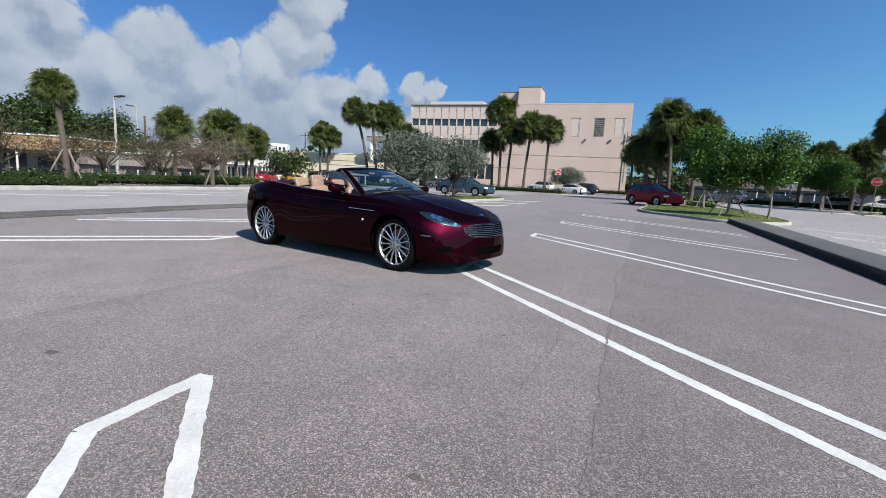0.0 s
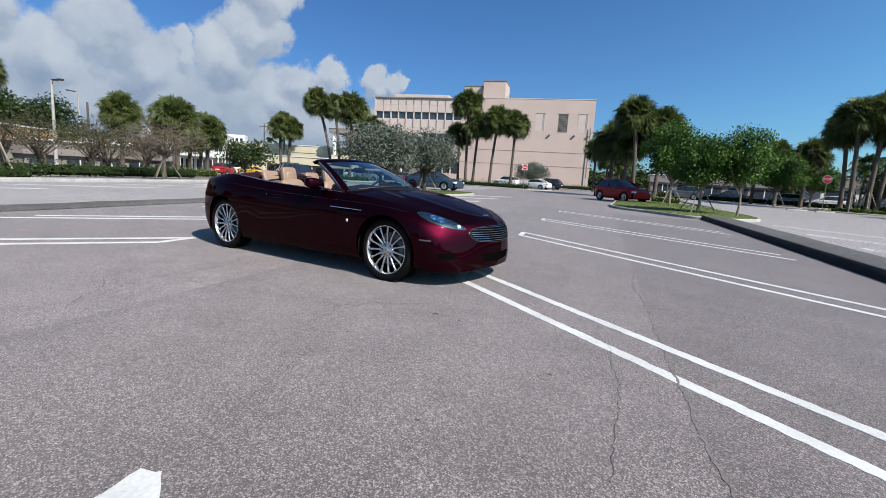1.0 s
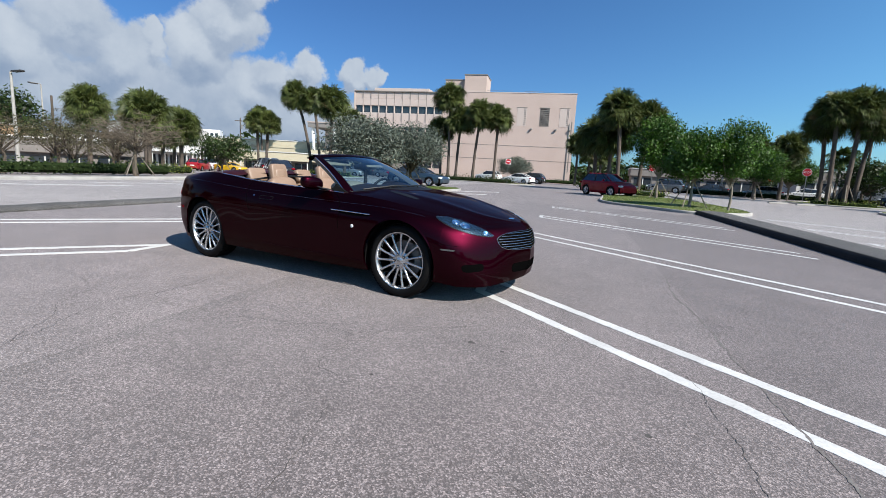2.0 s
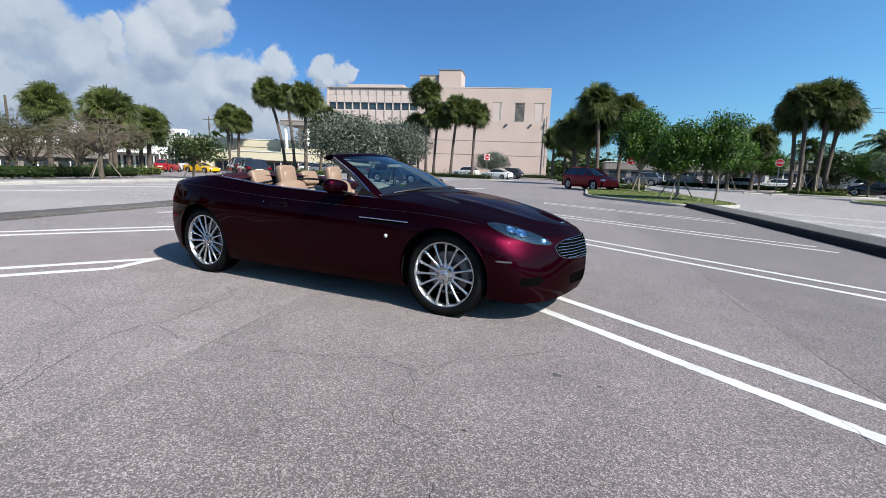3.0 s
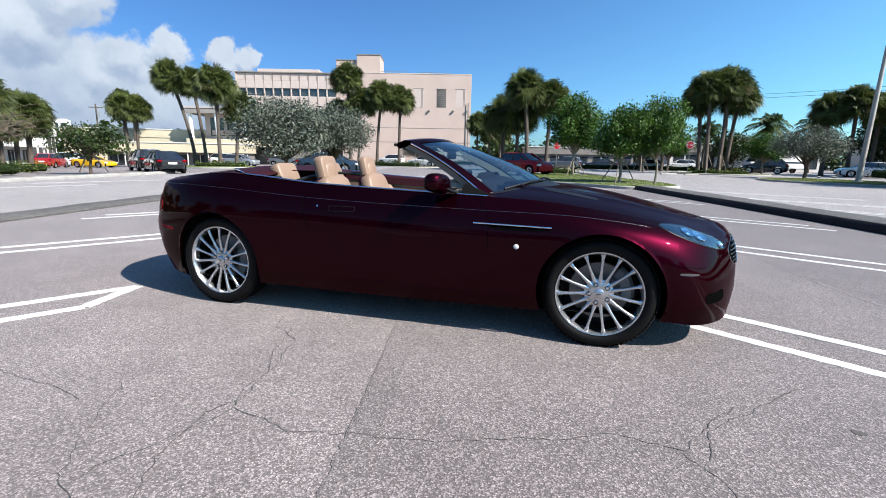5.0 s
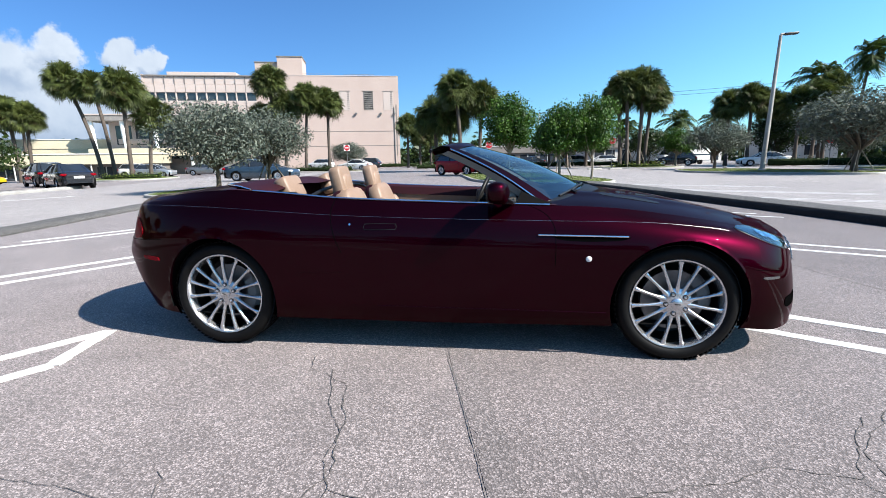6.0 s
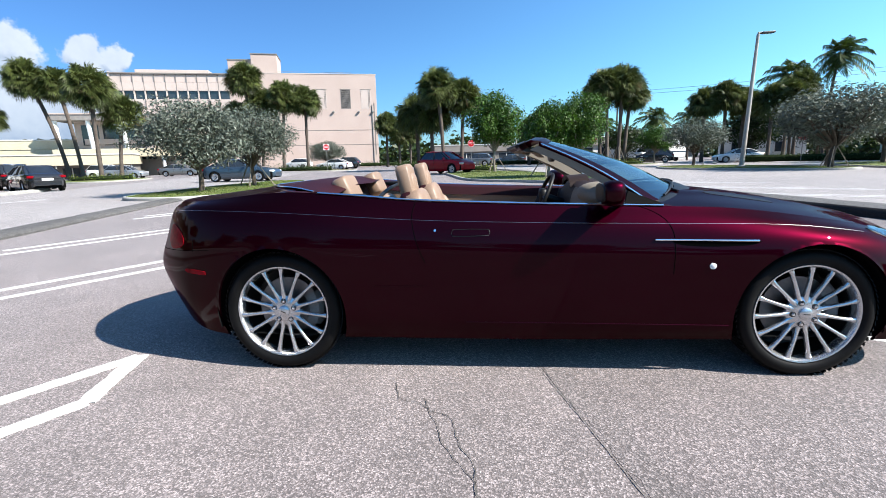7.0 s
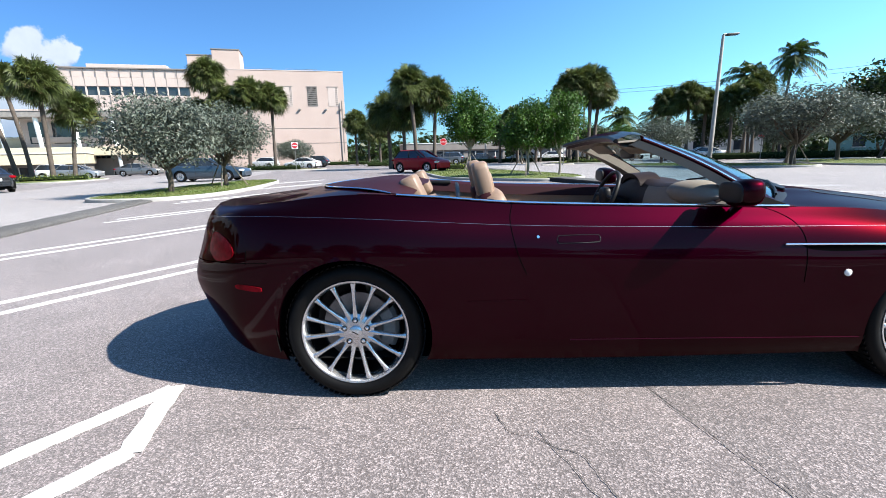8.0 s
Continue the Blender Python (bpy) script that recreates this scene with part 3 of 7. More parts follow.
wandering("seam", SEAM_EAST[1:6], 0.016, 2, 0.02, "dark paving seam in the asphalt", SEAM)
CRACKS = (
    ([(0.20, -3.22), (0.01, -2.94), (-0.26, -2.56), (-0.29, -2.19), (-0.24, -2.05), (-0.43, -1.54), (-0.55, -1.17)], 0.0055),
    ([(0.74, -2.11), (1.17, -2.0), (1.42, -1.84), (1.67, -1.88), (1.83, -1.64), (2.0, -1.39)], 0.0052),
    ([(1.67, -1.88), (1.79, -2.04), (1.77, -2.31), (1.88, -2.39), (2.07, -2.41), (2.16, -2.47)], 0.0045),
    ([(-0.71, -1.02), (-0.66, -1.15), (-0.53, -1.20), (-0.39, -1.33), (-0.38, -1.56), (-0.31, -1.74), (-0.29, -1.98), (-0.20, -2.13)], 0.0058),
    ([(-0.20, -2.13), (-0.01, -2.17), (0.11, -2.22), (0.47, -2.13), (0.74, -2.11)], 0.0048),
    ([(2.40, -1.08), (2.29, -1.19), (2.11, -1.39), (1.85, -1.68), (1.77, -1.91)], 0.0055),
    ([(-0.20, -2.13), (-0.28, -2.39), (-0.40, -2.75)], 0.004),
    ([(-2.03, -1.15), (-1.79, -1.11), (-1.5, -1.14)], 0.004),
    ([(-1.75, -2.18), (-1.51, -2.21), (-1.31, -2.24), (-0.9, -2.3)], 0.004),
    ([(2.25, -2.7), (2.32, -2.88), (2.47, -3.18), (2.52, -3.51)], 0.0045),
    ([(3.75, -1.2), (3.88, -1.65), (4.01, -2.15), (4.08, -2.5), (4.2, -3.0)], 0.0045),
    ([(0.23, -3.25), (-0.15, -2.84), (-0.48, -2.66), (-0.9, -2.1)], 0.0045),
)
for i, (pts, wide) in enumerate(CRACKS):
    wandering("crack", pts, wide * 0.62, 30 + i)


def blot(name, x, y, r, seed, label, mat):
    """A small dark spot on the ground."""
    rnd = random.Random(seed)
    ring = [(x + r * rnd.uniform(0.6, 1.2) * math.cos(a), y + r * 0.8 * rnd.uniform(0.6, 1.2) * math.sin(a), 0.0041) for a in np.linspace(0, 2 * math.pi, 12, endpoint=False)]
    s = Shape().add([(x, y, 0.0041)] + ring, [(0, 1 + i, 1 + (i + 1) % 12) for i in range(12)])
    solid(name, s, mat, label, "stain", kind="structure", smooth=False)


for i, (x, y, r) in enumerate(((2.43, -1.49, 0.03), (1.78, -4.36, 0.045), (4.22, -3.85, 0.03), (2.67, -1.52, 0.016), (3.62, -2.07, 0.02), (3.3, -3.0, 0.016), (2.2, -2.3, 0.014))):
    blot("tar_spot", x, y, r, i, "small black tar spot on the asphalt", CRACK)


for i, (x, y, r) in enumerate(((1.28, -2.54, 0.14), (4.5, 0.57, 0.2), (3.23, -2.7, 0.13))):
    blot("stain", x, y, r, 40 + i, "faint dark oil stain on the asphalt", SEAM_BAND)


def soft_edge(pts, n=10):
    """A closed smooth outline through pts."""
    p = np.array(list(pts[-2:]) + list(pts) + list(pts[:3]), float)
    k = np.arange(len(p))
    return spline(k, p, np.linspace(2, 2 + len(pts), len(pts) * n, endpoint=False))


def island(name, pts, label, fill, h=0.12, curb=0.16, mat=None, tufts=0, seed=1):
    """A planted bed inside a concrete curb."""
    o = soft_edge(pts)
    c = o.mean(0)
    d = o - c
    far = np.hypot(*d.T)[:, None]
    inner = c + d * np.maximum(0.2, (far - curb) / far)
    z = np.array([ground_z(*p) for p in o])
    ring = lambda p, dz: np.column_stack((p, z + dz))  # noqa: E731
    shrink = c + d * (far - 0.03) / far
    s = Shape().grid([ring(o, -0.03), ring(o, h - 0.03), ring(shrink, h), ring(inner, h), ring(inner, h - 0.08)], wrap=True)
    bed = thing(name, label, "planted bed", kind="structure")
    part("curb", s, mat or CONCRETE, bed)
    s = Shape()
    rows = []
    for f in np.linspace(1, 0.02, 7):
        rnd = random.Random(seed)
        rows.append(np.column_stack((c + (inner - c) * f, z + h - 0.02 + 0.07 * (1 - f))))
    s.grid(rows, wrap=True)
    part("soil", s, fill, bed)
    if tufts:
        rng = np.random.default_rng(seed)
        lo, hi = o.min(0), o.max(0)
        p = lo + (hi - lo) * rng.random((tufts * 3, 2))
        ang = np.arctan2(p[:, 1] - c[1], p[:, 0] - c[0])
        oa = np.arctan2(d[:, 1], d[:, 0])
        order = np.argsort(oa)
        lim = np.interp(ang, oa[order], far[order, 0], period=2 * np.pi) - curb
        keep = np.hypot(*(p - c).T) < lim
        p = p[keep][:tufts]
        zz = np.array([ground_z(*q) for q in p]) + h - 0.02
        f = np.hypot(*(p - c).T) / lim[keep][:tufts]
        blades(bed, np.column_stack((p, zz + 0.07 * (1 - f))), rng)
    return bed


def blades(parent, at, rng, size=0.04):
    """Grass blades standing at the given places."""
    n = len(at)
    a = rng.random(n) * 2 * np.pi
    w = np.column_stack((np.cos(a), np.sin(a), np.zeros(n))) * 0.012
    lean = np.column_stack((rng.normal(0, 0.03, n), rng.normal(0, 0.03, n), size * rng.uniform(0.5, 1.3, n)))
    v = np.stack((at - w, at + w, at + lean * 1.0 + w * 0.2, at + lean * 1.0 - w * 0.2), 1).reshape(-1, 3)
    me = fast_mesh("grass", v, np.arange(n * 4).reshape(-1, 4), GRASS)
    tagged(part("grass", me, GRASS, parent), kind="stuff")


island("island_east", [(-1.2, 21.2), (0.9, 18.9), (3.0, 17.2), (4.9, 18.4), (5.3, 21.0), (4.2, 26.0), (1.8, 33.0), (-1.2, 36.0), (-3.2, 33.5), (-2.4, 27.0)], "grass bed with pale concrete curb and young trees", TURF, tufts=9000, seed=3)
island("island_west", [(-12.7, 12.0), (-10.6, 11.4), (-9.3, 12.6), (-9.0, 15.5), (-9.6, 20.0), (-10.6, 23.4), (-12.2, 24.0), (-13.2, 20.0), (-13.2, 15.5)], "grass bed with pale concrete curb under a silvery tree", TURF, tufts=9000, seed=4)
island("island_lamp", [(12.7, 32.4), (14.8, 28.4), (17.4, 25.7), (20.0, 25.0), (21.3, 26.8), (20.8, 31.0), (19.2, 35.5), (16.6, 38.2), (13.6, 36.8)], "grass bed round the tall lamp post", TURF, tufts=8000, seed=5)
island("island_right", [(22.8, 25.6), (26.0, 22.2), (31.0, 24.2), (33.0, 31.0), (30.2, 37.0), (26.2, 36.4), (23.6, 31.2)], "grass bed under a silvery tree", TURF, tufts=5000, seed=9)
island("island_signs", [(-32, 52.0), (-24, 50.0), (-17.5, 49.6), (-15.4, 52), (-17.5, 56.0), (-24, 59.0), (-32, 60.5), (-34.5, 56.5)], "planted bed with low shrubs and palms", MULCH, tufts=3000, seed=6)
island("island_palms", [(-47, 38.5), (-41, 36.0), (-34, 34.5), (-31.6, 37), (-34.0, 42.5), (-41, 46.5), (-46.5, 46.5), (-49, 42.5)], "planted bed with leaning palms", TURF, tufts=3000, seed=7)
island("island_north", [(9.5, 50), (12.5, 47.2), (16.5, 47.0), (18.5, 50), (16.5, 54), (12, 55)], "planted bed with a clump of palms", TURF, tufts=2500, seed=8)

# ---- the maroon convertible ----
# side lines of the body from tail to nose: station, x, half width, height
SILL = [(-2.6, -2.32, 0, 0.3), (-2.4, -2.26, 0.32, 0.29), (-2.2, -2.17, 0.52, 0.25), (-1.95, -1.93, 0.75, 0.205), (-1.65, -1.65, 0.845, 0.19), (-1, -1, 0.855, 0.19), (0, 0, 0.852, 0.185), (1, 1, 0.852, 0.195), (1.5, 1.5, 0.86, 0.2), (1.75, 1.75, 0.83, 0.195), (1.95, 1.94, 0.75, 0.17), (2.15, 2.11, 0.57, 0.17), (2.32, 2.205, 0.31, 0.185), (2.5, 2.245, 0, 0.19)]
LOWER = [(-2.6, -2.41, 0, 0.44), (-2.4, -2.35, 0.33, 0.44), (-2.2, -2.24, 0.54, 0.42), (-1.95, -1.95, 0.79, 0.37), (-1.37, -1.37, 0.915, 0.335), (-0.8, -0.8, 0.902, 0.325), (0, 0, 0.896, 0.315), (0.9, 0.9, 0.9, 0.305), (1.37, 1.37, 0.91, 0.32), (1.75, 1.75, 0.872, 0.32), (1.95, 1.96, 0.78, 0.3), (2.15, 2.12, 0.575, 0.285), (2.32, 2.225, 0.31, 0.285), (2.5, 2.283, 0, 0.285)]
WAIST = [(-2.6, -2.43, 0, 0.56), (-2.4, -2.37, 0.33, 0.56), (-2.2, -2.27, 0.545, 0.56), (-1.95, -1.95, 0.8, 0.575), (-1.37, -1.37, 0.938, 0.6), (-0.6, -0.6, 0.912, 0.585), (0, 0, 0.905, 0.575), (0.65, 0.65, 0.912, 0.58), (1.37, 1.37, 0.938, 0.6), (1.75, 1.75, 0.885, 0.53), (1.95, 1.95, 0.78, 0.475), (2.15, 2.108, 0.56, 0.445), (2.32, 2.228, 0.3, 0.435), (2.5, 2.295, 0, 0.43)]
UPPER = [(-2.6, -2.39, 0, 0.72), (-2.4, -2.33, 0.33, 0.72), (-2.2, -2.22, 0.535, 0.72), (-1.95, -1.93, 0.79, 0.75), (-1.37, -1.37, 0.93, 0.77), (-0.6, -0.6, 0.905, 0.735), (0, 0, 0.898, 0.71), (0.65, 0.65, 0.905, 0.7), (1.37, 1.37, 0.918, 0.72), (1.75, 1.75, 0.85, 0.65), (1.95, 1.94, 0.735, 0.59), (2.15, 2.088, 0.53, 0.58), (2.32, 2.207, 0.29, 0.58), (2.5, 2.27, 0, 0.58)]
CREASE = [(-2.6, -2.35, 0, 0.865), (-2.4, -2.28, 0.32, 0.865), (-2.2, -2.17, 0.52, 0.872), (-1.95, -1.92, 0.745, 0.897), (-1.37, -1.37, 0.885, 0.892), (-0.62, -0.62, 0.868, 0.842), (0, 0, 0.862, 0.82), (0.65, 0.65, 0.868, 0.808), (1.2, 1.2, 0.865, 0.797), (1.55, 1.55, 0.825, 0.76), (1.75, 1.75, 0.775, 0.718), (1.95, 1.93, 0.68, 0.668), (2.15, 2.06, 0.49, 0.655), (2.32, 2.163, 0.27, 0.66), (2.5, 2.225, 0, 0.665)]
EDGE = [(-2.6, -2.3, 0, 0.925), (-2.4, -2.23, 0.3, 0.925), (-2.2, -2.12, 0.475, 0.925), (-1.95, -1.87, 0.675, 0.945), (-1.37, -1.37, 0.775, 0.99), (-1, -1, 0.79, 0.97), (-0.62, -0.62, 0.8, 0.937), (0, 0, 0.8, 0.91), (0.65, 0.65, 0.8, 0.889), (1, 1, 0.785, 0.872), (1.37, 1.37, 0.755, 0.824), (1.75, 1.75, 0.675, 0.755), (1.95, 1.9, 0.585, 0.712), (2.15, 2.01, 0.42, 0.695), (2.32, 2.105, 0.24, 0.7), (2.5, 2.17, 0, 0.705)]
SIDE_LINES = (SILL, LOWER, WAIST, UPPER, CREASE, EDGE)
AXLE, WHEEL_R, ARCH_R = 1.37, 0.335, 0.372


def side_line(line, s):
    a = np.array(line)
    return spline(a[:, 0], a[:, 1:], s)


def side_skin(stations, v0=0.0, v1=5.0, steps=32):
    """Points of the flank between two of the lines (0 sill to 5 edge)."""
    lines = np.stack([side_line(ln, stations) for ln in SIDE_LINES])
    v = np.linspace(v0, v1, steps)
    flat = lines.reshape(6, -1)
    return spline(np.arange(6), flat, v).reshape(len(v), len(stations), 3)


def edge_at(x):
    """Half width and height of the upper edge at x."""
    s = np.linspace(-2.6, 2.5, 400)
    p = side_line(EDGE, s)
    return np.interp(x, p[:, 0], p[:, 1]), np.interp(x, p[:, 0], p[:, 2])


def deck(x, crown, ridge=0.0, cols=33):
    """Rows across the car between its two upper edges, crowned to the given heights."""
    rows = []
    for xx, zc in zip(x, crown):
        w, z = edge_at(xx)
        a = np.linspace(-1, 1, cols)
        bump = ridge * np.exp(-(((np.abs(a) - 0.56) / 0.10) ** 2)) * min(1, w / 0.5)
        rows.append(np.column_stack((np.full(cols, xx), a * w, z + (zc - z) * (1 - np.abs(a) ** 2.4) + bump)))
    return rows


def flank(s0, s1, v0, v1, side, step=0.02):
    """One body panel of the flank, with the wheel openings cut out and their lips turned in."""
    n = max(3, int(abs(s1 - s0) / step) + 1)
    pts = side_skin(np.linspace(s0, s1, n), v0, v1, max(3, int((v1 - v0) * 7) + 1))
    pts = pts.copy()
    pts[..., 1] *= side
    sh = Shape().grid(pts, flip=side < 0)
    bm = bmesh.new()
    vs = [bm.verts.new(p) for p in sh.v]
    for f in sh.f:
        c = [vs[i].co for i in f]
        inside = [min(math.hypot(p.x - ax, p.z - WHEEL_R) for ax in (AXLE, -AXLE)) < ARCH_R and abs(p.y) > 0.55 for p in c]
        if not all(inside):
            try:
                bm.faces.new([vs[i] for i in f])
            except ValueError:
                pass
    for v in list(bm.verts):
        if not v.link_faces:
            bm.verts.remove(v)
    cut = set()
    for v in bm.verts:
        for ax in (AXLE, -AXLE):
            d = math.hypot(v.co.x - ax, v.co.z - WHEEL_R)
            if d < ARCH_R and abs(v.co.y) > 0.55:
                k = ARCH_R / max(d, 1e-4)
                v.co.x, v.co.z = ax + (v.co.x - ax) * k, WHEEL_R + (v.co.z - WHEEL_R) * k
                cut.add(v)
    edges = [e for e in bm.edges if e.is_boundary and e.verts[0] in cut and e.verts[1] in cut]
    if edges:
        got = bmesh.ops.extrude_edge_only(bm, edges=edges)
        for v in [g for g in got["geom"] if isinstance(g, bmesh.types.BMVert)]:
            v.co.y -= 0.02 * side
    bmesh.ops.remove_doubles(bm, verts=bm.verts[:], dist=0.0004)
    bmesh.ops.recalc_face_normals(bm, faces=bm.faces[:])
    out = Shape()
    out.take(bm)
    return out


car = thing("convertible_car", "maroon two-door convertible with its roof down, tan leather seats", "car")
BODY = Shape()  # all outer panels, to lay trim on


def panel(name, shape, label="", mat=None):
    BODY.add(shape.v, shape.f)
    return part(name, shape, mat or CAR_RED, car, label, smooth=50)


DOOR_REAR, DOOR_FRONT = -0.61, 0.69
doors = {}
for side in (-1, 1):
    panel("rear_bumper", flank(-2.6, -1.9, 0, 2.55, side))
    panel("rear_quarter", flank(-1.9, DOOR_REAR, 0, 5, side))
    panel("tail_panel", flank(-2.6, -1.9, 2.55, 5, side))
    doors[side] = panel("door", flank(DOOR_REAR, DOOR_FRONT, 0.9, 5, side))
    panel("side_sill", flank(DOOR_REAR, DOOR_FRONT, 0, 0.9, side))
    panel("front_fender", flank(DOOR_FRONT, 1.78, 0, 5, side))
    panel("front_bumper", flank(1.78, 2.5, 0, 4.0, side))
    panel("nose_panel", flank(1.78, 2.5, 4.0, 5, side))
x = np.linspace(0.60, 2.169, 70)
panel("hood", Shape().grid(deck(x, spline((0.6, 0.9, 1.38, 1.72, 2.03, 2.169), (0.945, 0.950, 0.897, 0.822, 0.744, 0.706), x)[:, 0], 0.010, 49)), "maroon hood with two raised ridges")
x = np.linspace(-2.294, -1.30, 44)
panel("trunk_lid", Shape().grid(deck(x, spline((-2.294, -2.2, -1.9, -1.6, -1.30), (0.926, 0.935, 0.968, 1.005, 1.03), x)[:, 0])), "maroon trunk lid with a small lip")
body_tree = BVHTree.FromPolygons([Vector(v) for v in BODY.v], BODY.f)


def on_body(p, way, off=0.0):
    """Where a ray from p along way meets the body, lifted by off, and the normal there."""
    way = Vector(way).normalized()
    hit, nor, _, _ = body_tree.ray_cast(Vector(p) - way * 1.2, way)
    if hit is None:
        hit, nor, _, _ = body_tree.find_nearest(Vector(p))
    if nor.dot(way) > 0:
        nor = -nor
    return hit + nor * off, nor


def laid_patch(outline, to3, way, off, rings=8, dense=8, dome=0.0):
    """A patch with a smooth outline, laid on the body; outline in two numbers that to3 turns into places."""
    o = soft_edge(outline, dense)
    c = o.mean(0)
    rows = []
    for r in np.linspace(1, 0.02, rings):
        rows.append([on_body(to3(*(c + (q - c) * r)), way, off + dome * (1 - r * r))[0] for q in o])
    low = [on_body(to3(*q), way, -0.006)[0] for q in o]
    return Shape().grid([low] + rows, wrap=True)


def laid_line(pts, way, off, radius, segs=6, flat=1.0):
    return Shape().tube([on_body(p, way, off)[0] for p in pts], radius, segs, flat=flat)


# dark pan under the body, wheel wells, deck behind the seats
s = Shape()
st = np.linspace(-2.5, 2.44, 80)
low = side_line(SILL, st)
s.grid([[(p[0], -p[1] * 0.985, p[2] + 0.012) for p in low], [(p[0], 0, p[2] + 0.01) for p in low], [(p[0], p[1] * 0.985, p[2] + 0.012) for p in low]])
part("underbody", s, LINER, car)
for ax in (AXLE, -AXLE):
    for side in (-1, 1):
        ang = np.linspace(-0.25, math.pi + 0.25, 28)
        ring = lambda r, y: [(ax + r * math.cos(a), side * y, WHEEL_R + r * math.sin(a)) for a in ang]  # noqa: E731
        rr = ARCH_R + 0.012
        s = Shape().grid([ring(rr, 0.86), ring(rr, 0.58), ring(0.02, 0.58)])
        part("wheel_well", s, LINER, car)


def make_wheel():
    """Tyre, rim of fifteen spokes, hub cap, five nuts, disc and caliper; outer face towards -y."""
    out = -0.865
    rim = Shape()
    rim.lathe([(0.262, out + 0.006), (0.258, out - 0.002), (0.250, out), (0.243, out + 0.012), (0.238, out + 0.03), (0.232, out + 0.18), (0.245, out + 0.2)], 60)
    rim.lathe([(0.088, out + 0.045), (0.086, out + 0.030), (0.072, out + 0.022), (0.05, out + 0.017), (0.001, out + 0.015)], 40)
    wheel = part("wheel", rim, ALLOY, car, "silver fifteen-spoke alloy wheel", smooth=45)
    rows = []
    for r, w, y, t in ((0.060, 0.010, 0.018, 0.03), (0.085, 0.012, 0.020, 0.028), (0.12, 0.0095, 0.014, 0.024), (0.17, 0.0085, 0.008, 0.02), (0.215, 0.0095, 0.006, 0.02), (0.243, 0.014, 0.008, 0.016)):
        c, n = np.array((0, out + y, r)), np.array((-1.0, 0, 0))
        rows.append([c + n * w + (0, t, 0), c + n * w * 0.92 + (0, 0.004, 0), c + n * w * 0.45, c - n * w * 0.45, c - n * w * 0.92 + (0, 0.004, 0), c - n * w + (0, t, 0)])
    spoke = Shape().grid(rows).mesh("spoke", ALLOY, smooth=45)
    for i in range(15):
        part("spoke", spoke, ALLOY, wheel).matrix_basis = pose(0, 0, 0, 0, 24 * i)
    R = WHEEL_R
    tyre = Shape().lathe([(0.240, out + 0.22), (0.262, out + 0.222), (0.30, out + 0.232), (0.325, out + 0.215), (R, out + 0.19), (R, out + 0.12), (R, out + 0.045), (R - 0.004, out + 0.018), (R - 0.018, out - 0.002), (0.295, out - 0.012), (0.272, out - 0.006), (0.260, out + 0.004), (0.25, out + 0.02)], 72)
    for i in range(72):
        a = 2 * math.pi * i / 72
        for k, y in enumerate((0.026, 0.085, 0.15)):
            aa = a + 0.03 * k
            c, n = np.array((math.cos(aa), 0, math.sin(aa))), np.array((-math.sin(aa), 0, math.cos(aa)))
            q = [c * (R + 0.0035) + n * u * 0.010 + (0, out + y + w * 0.022, 0) for u, w in ((-1, -1), (1, -0.6), (1, 1), (-1, 0.6))]
            tyre.add(q + [p - c * 0.006 for p in q], [(0, 1, 2, 3), (0, 4, 5, 1), (1, 5, 6, 2), (2, 6, 7, 3), (3, 7, 4, 0)])
    part("tyre", tyre, RUBBER, wheel, "black low-profile tyre", smooth=45)
    part("hub_cap", Shape().lathe([(0.033, out + 0.018), (0.032, out + 0.006), (0.026, out + 0.002), (0.001, out)], 24), ALLOY, wheel)
    part("badge", Shape().box(-0.016, 0.016, out - 0.0025, out + 0.001, -0.0025, 0.0025, 0.001, pose(0, 0, 0, 0, 25, 0)), BLACK, wheel)
    for i in range(5):
        a = 2 * math.pi * i / 5 + math.pi / 2
        c = (0.058 * math.cos(a), 0, 0.058 * math.sin(a))
        part("nut_recess", Shape().lathe([(0.0145, out + 0.022), (0.0145, out + 0.0155), (0.011, out + 0.0150), (0.0105, out + 0.024)], 16, at=c), BLACK, wheel)
        part("wheel_nut", Shape().lathe([(0.009, out + 0.03), (0.009, out + 0.012), (0.007, out + 0.008), (0.001, out + 0.007)], 6, at=c), CHROME, wheel, smooth=False)
    disc = Shape().lathe([(0.06, out + 0.10), (0.175, out + 0.10), (0.178, out + 0.115), (0.178, out + 0.128), (0.06, out + 0.13)], 48)
    part("brake_disc", disc, STEEL, wheel, "grey brake disc")
    rows = []
    for a in np.linspace(-0.5, 0.55, 9):
        d = np.array((math.cos(a), 0, math.sin(a)))
        rows.append([d * 0.115 + (0, out + 0.082, 0), d * 0.13 + (0, out + 0.062, 0), d * 0.185 + (0, out + 0.062, 0), d * 0.205 + (0, out + 0.085, 0), d * 0.205 + (0, out + 0.14, 0)])
    part("caliper", Shape().grid(rows), GREY_METAL, wheel, "grey brake caliper")
    part("barrel", Shape().lathe([(0.233, out + 0.05), (0.231, out + 0.2), (0.20, out + 0.21), (0.001, out + 0.21)], 40), BLACK, wheel)
    return wheel


def copy_part(ob, m):
    """A second one of a part with its sub-parts, on the same meshes."""
    made = {}
    for o in (ob, *ob.children_recursive):
        c = o.copy()
        scene.collection.objects.link(c)
        c.parent = made.get(o.parent, o.parent)
        made[o] = c
    made[ob].matrix_basis = m
    return made[ob]


wheel = make_wheel()
wheel.matrix_basis = pose(AXLE, 0, WHEEL_R, 0, -22)
copy_part(wheel, pose(-AXLE, 0, WHEEL_R))
copy_part(wheel, pose(AXLE, 0, WHEEL_R, 0, 20, 180))
copy_part(wheel, pose(-AXLE, 0, WHEEL_R, 0, 3, 180))

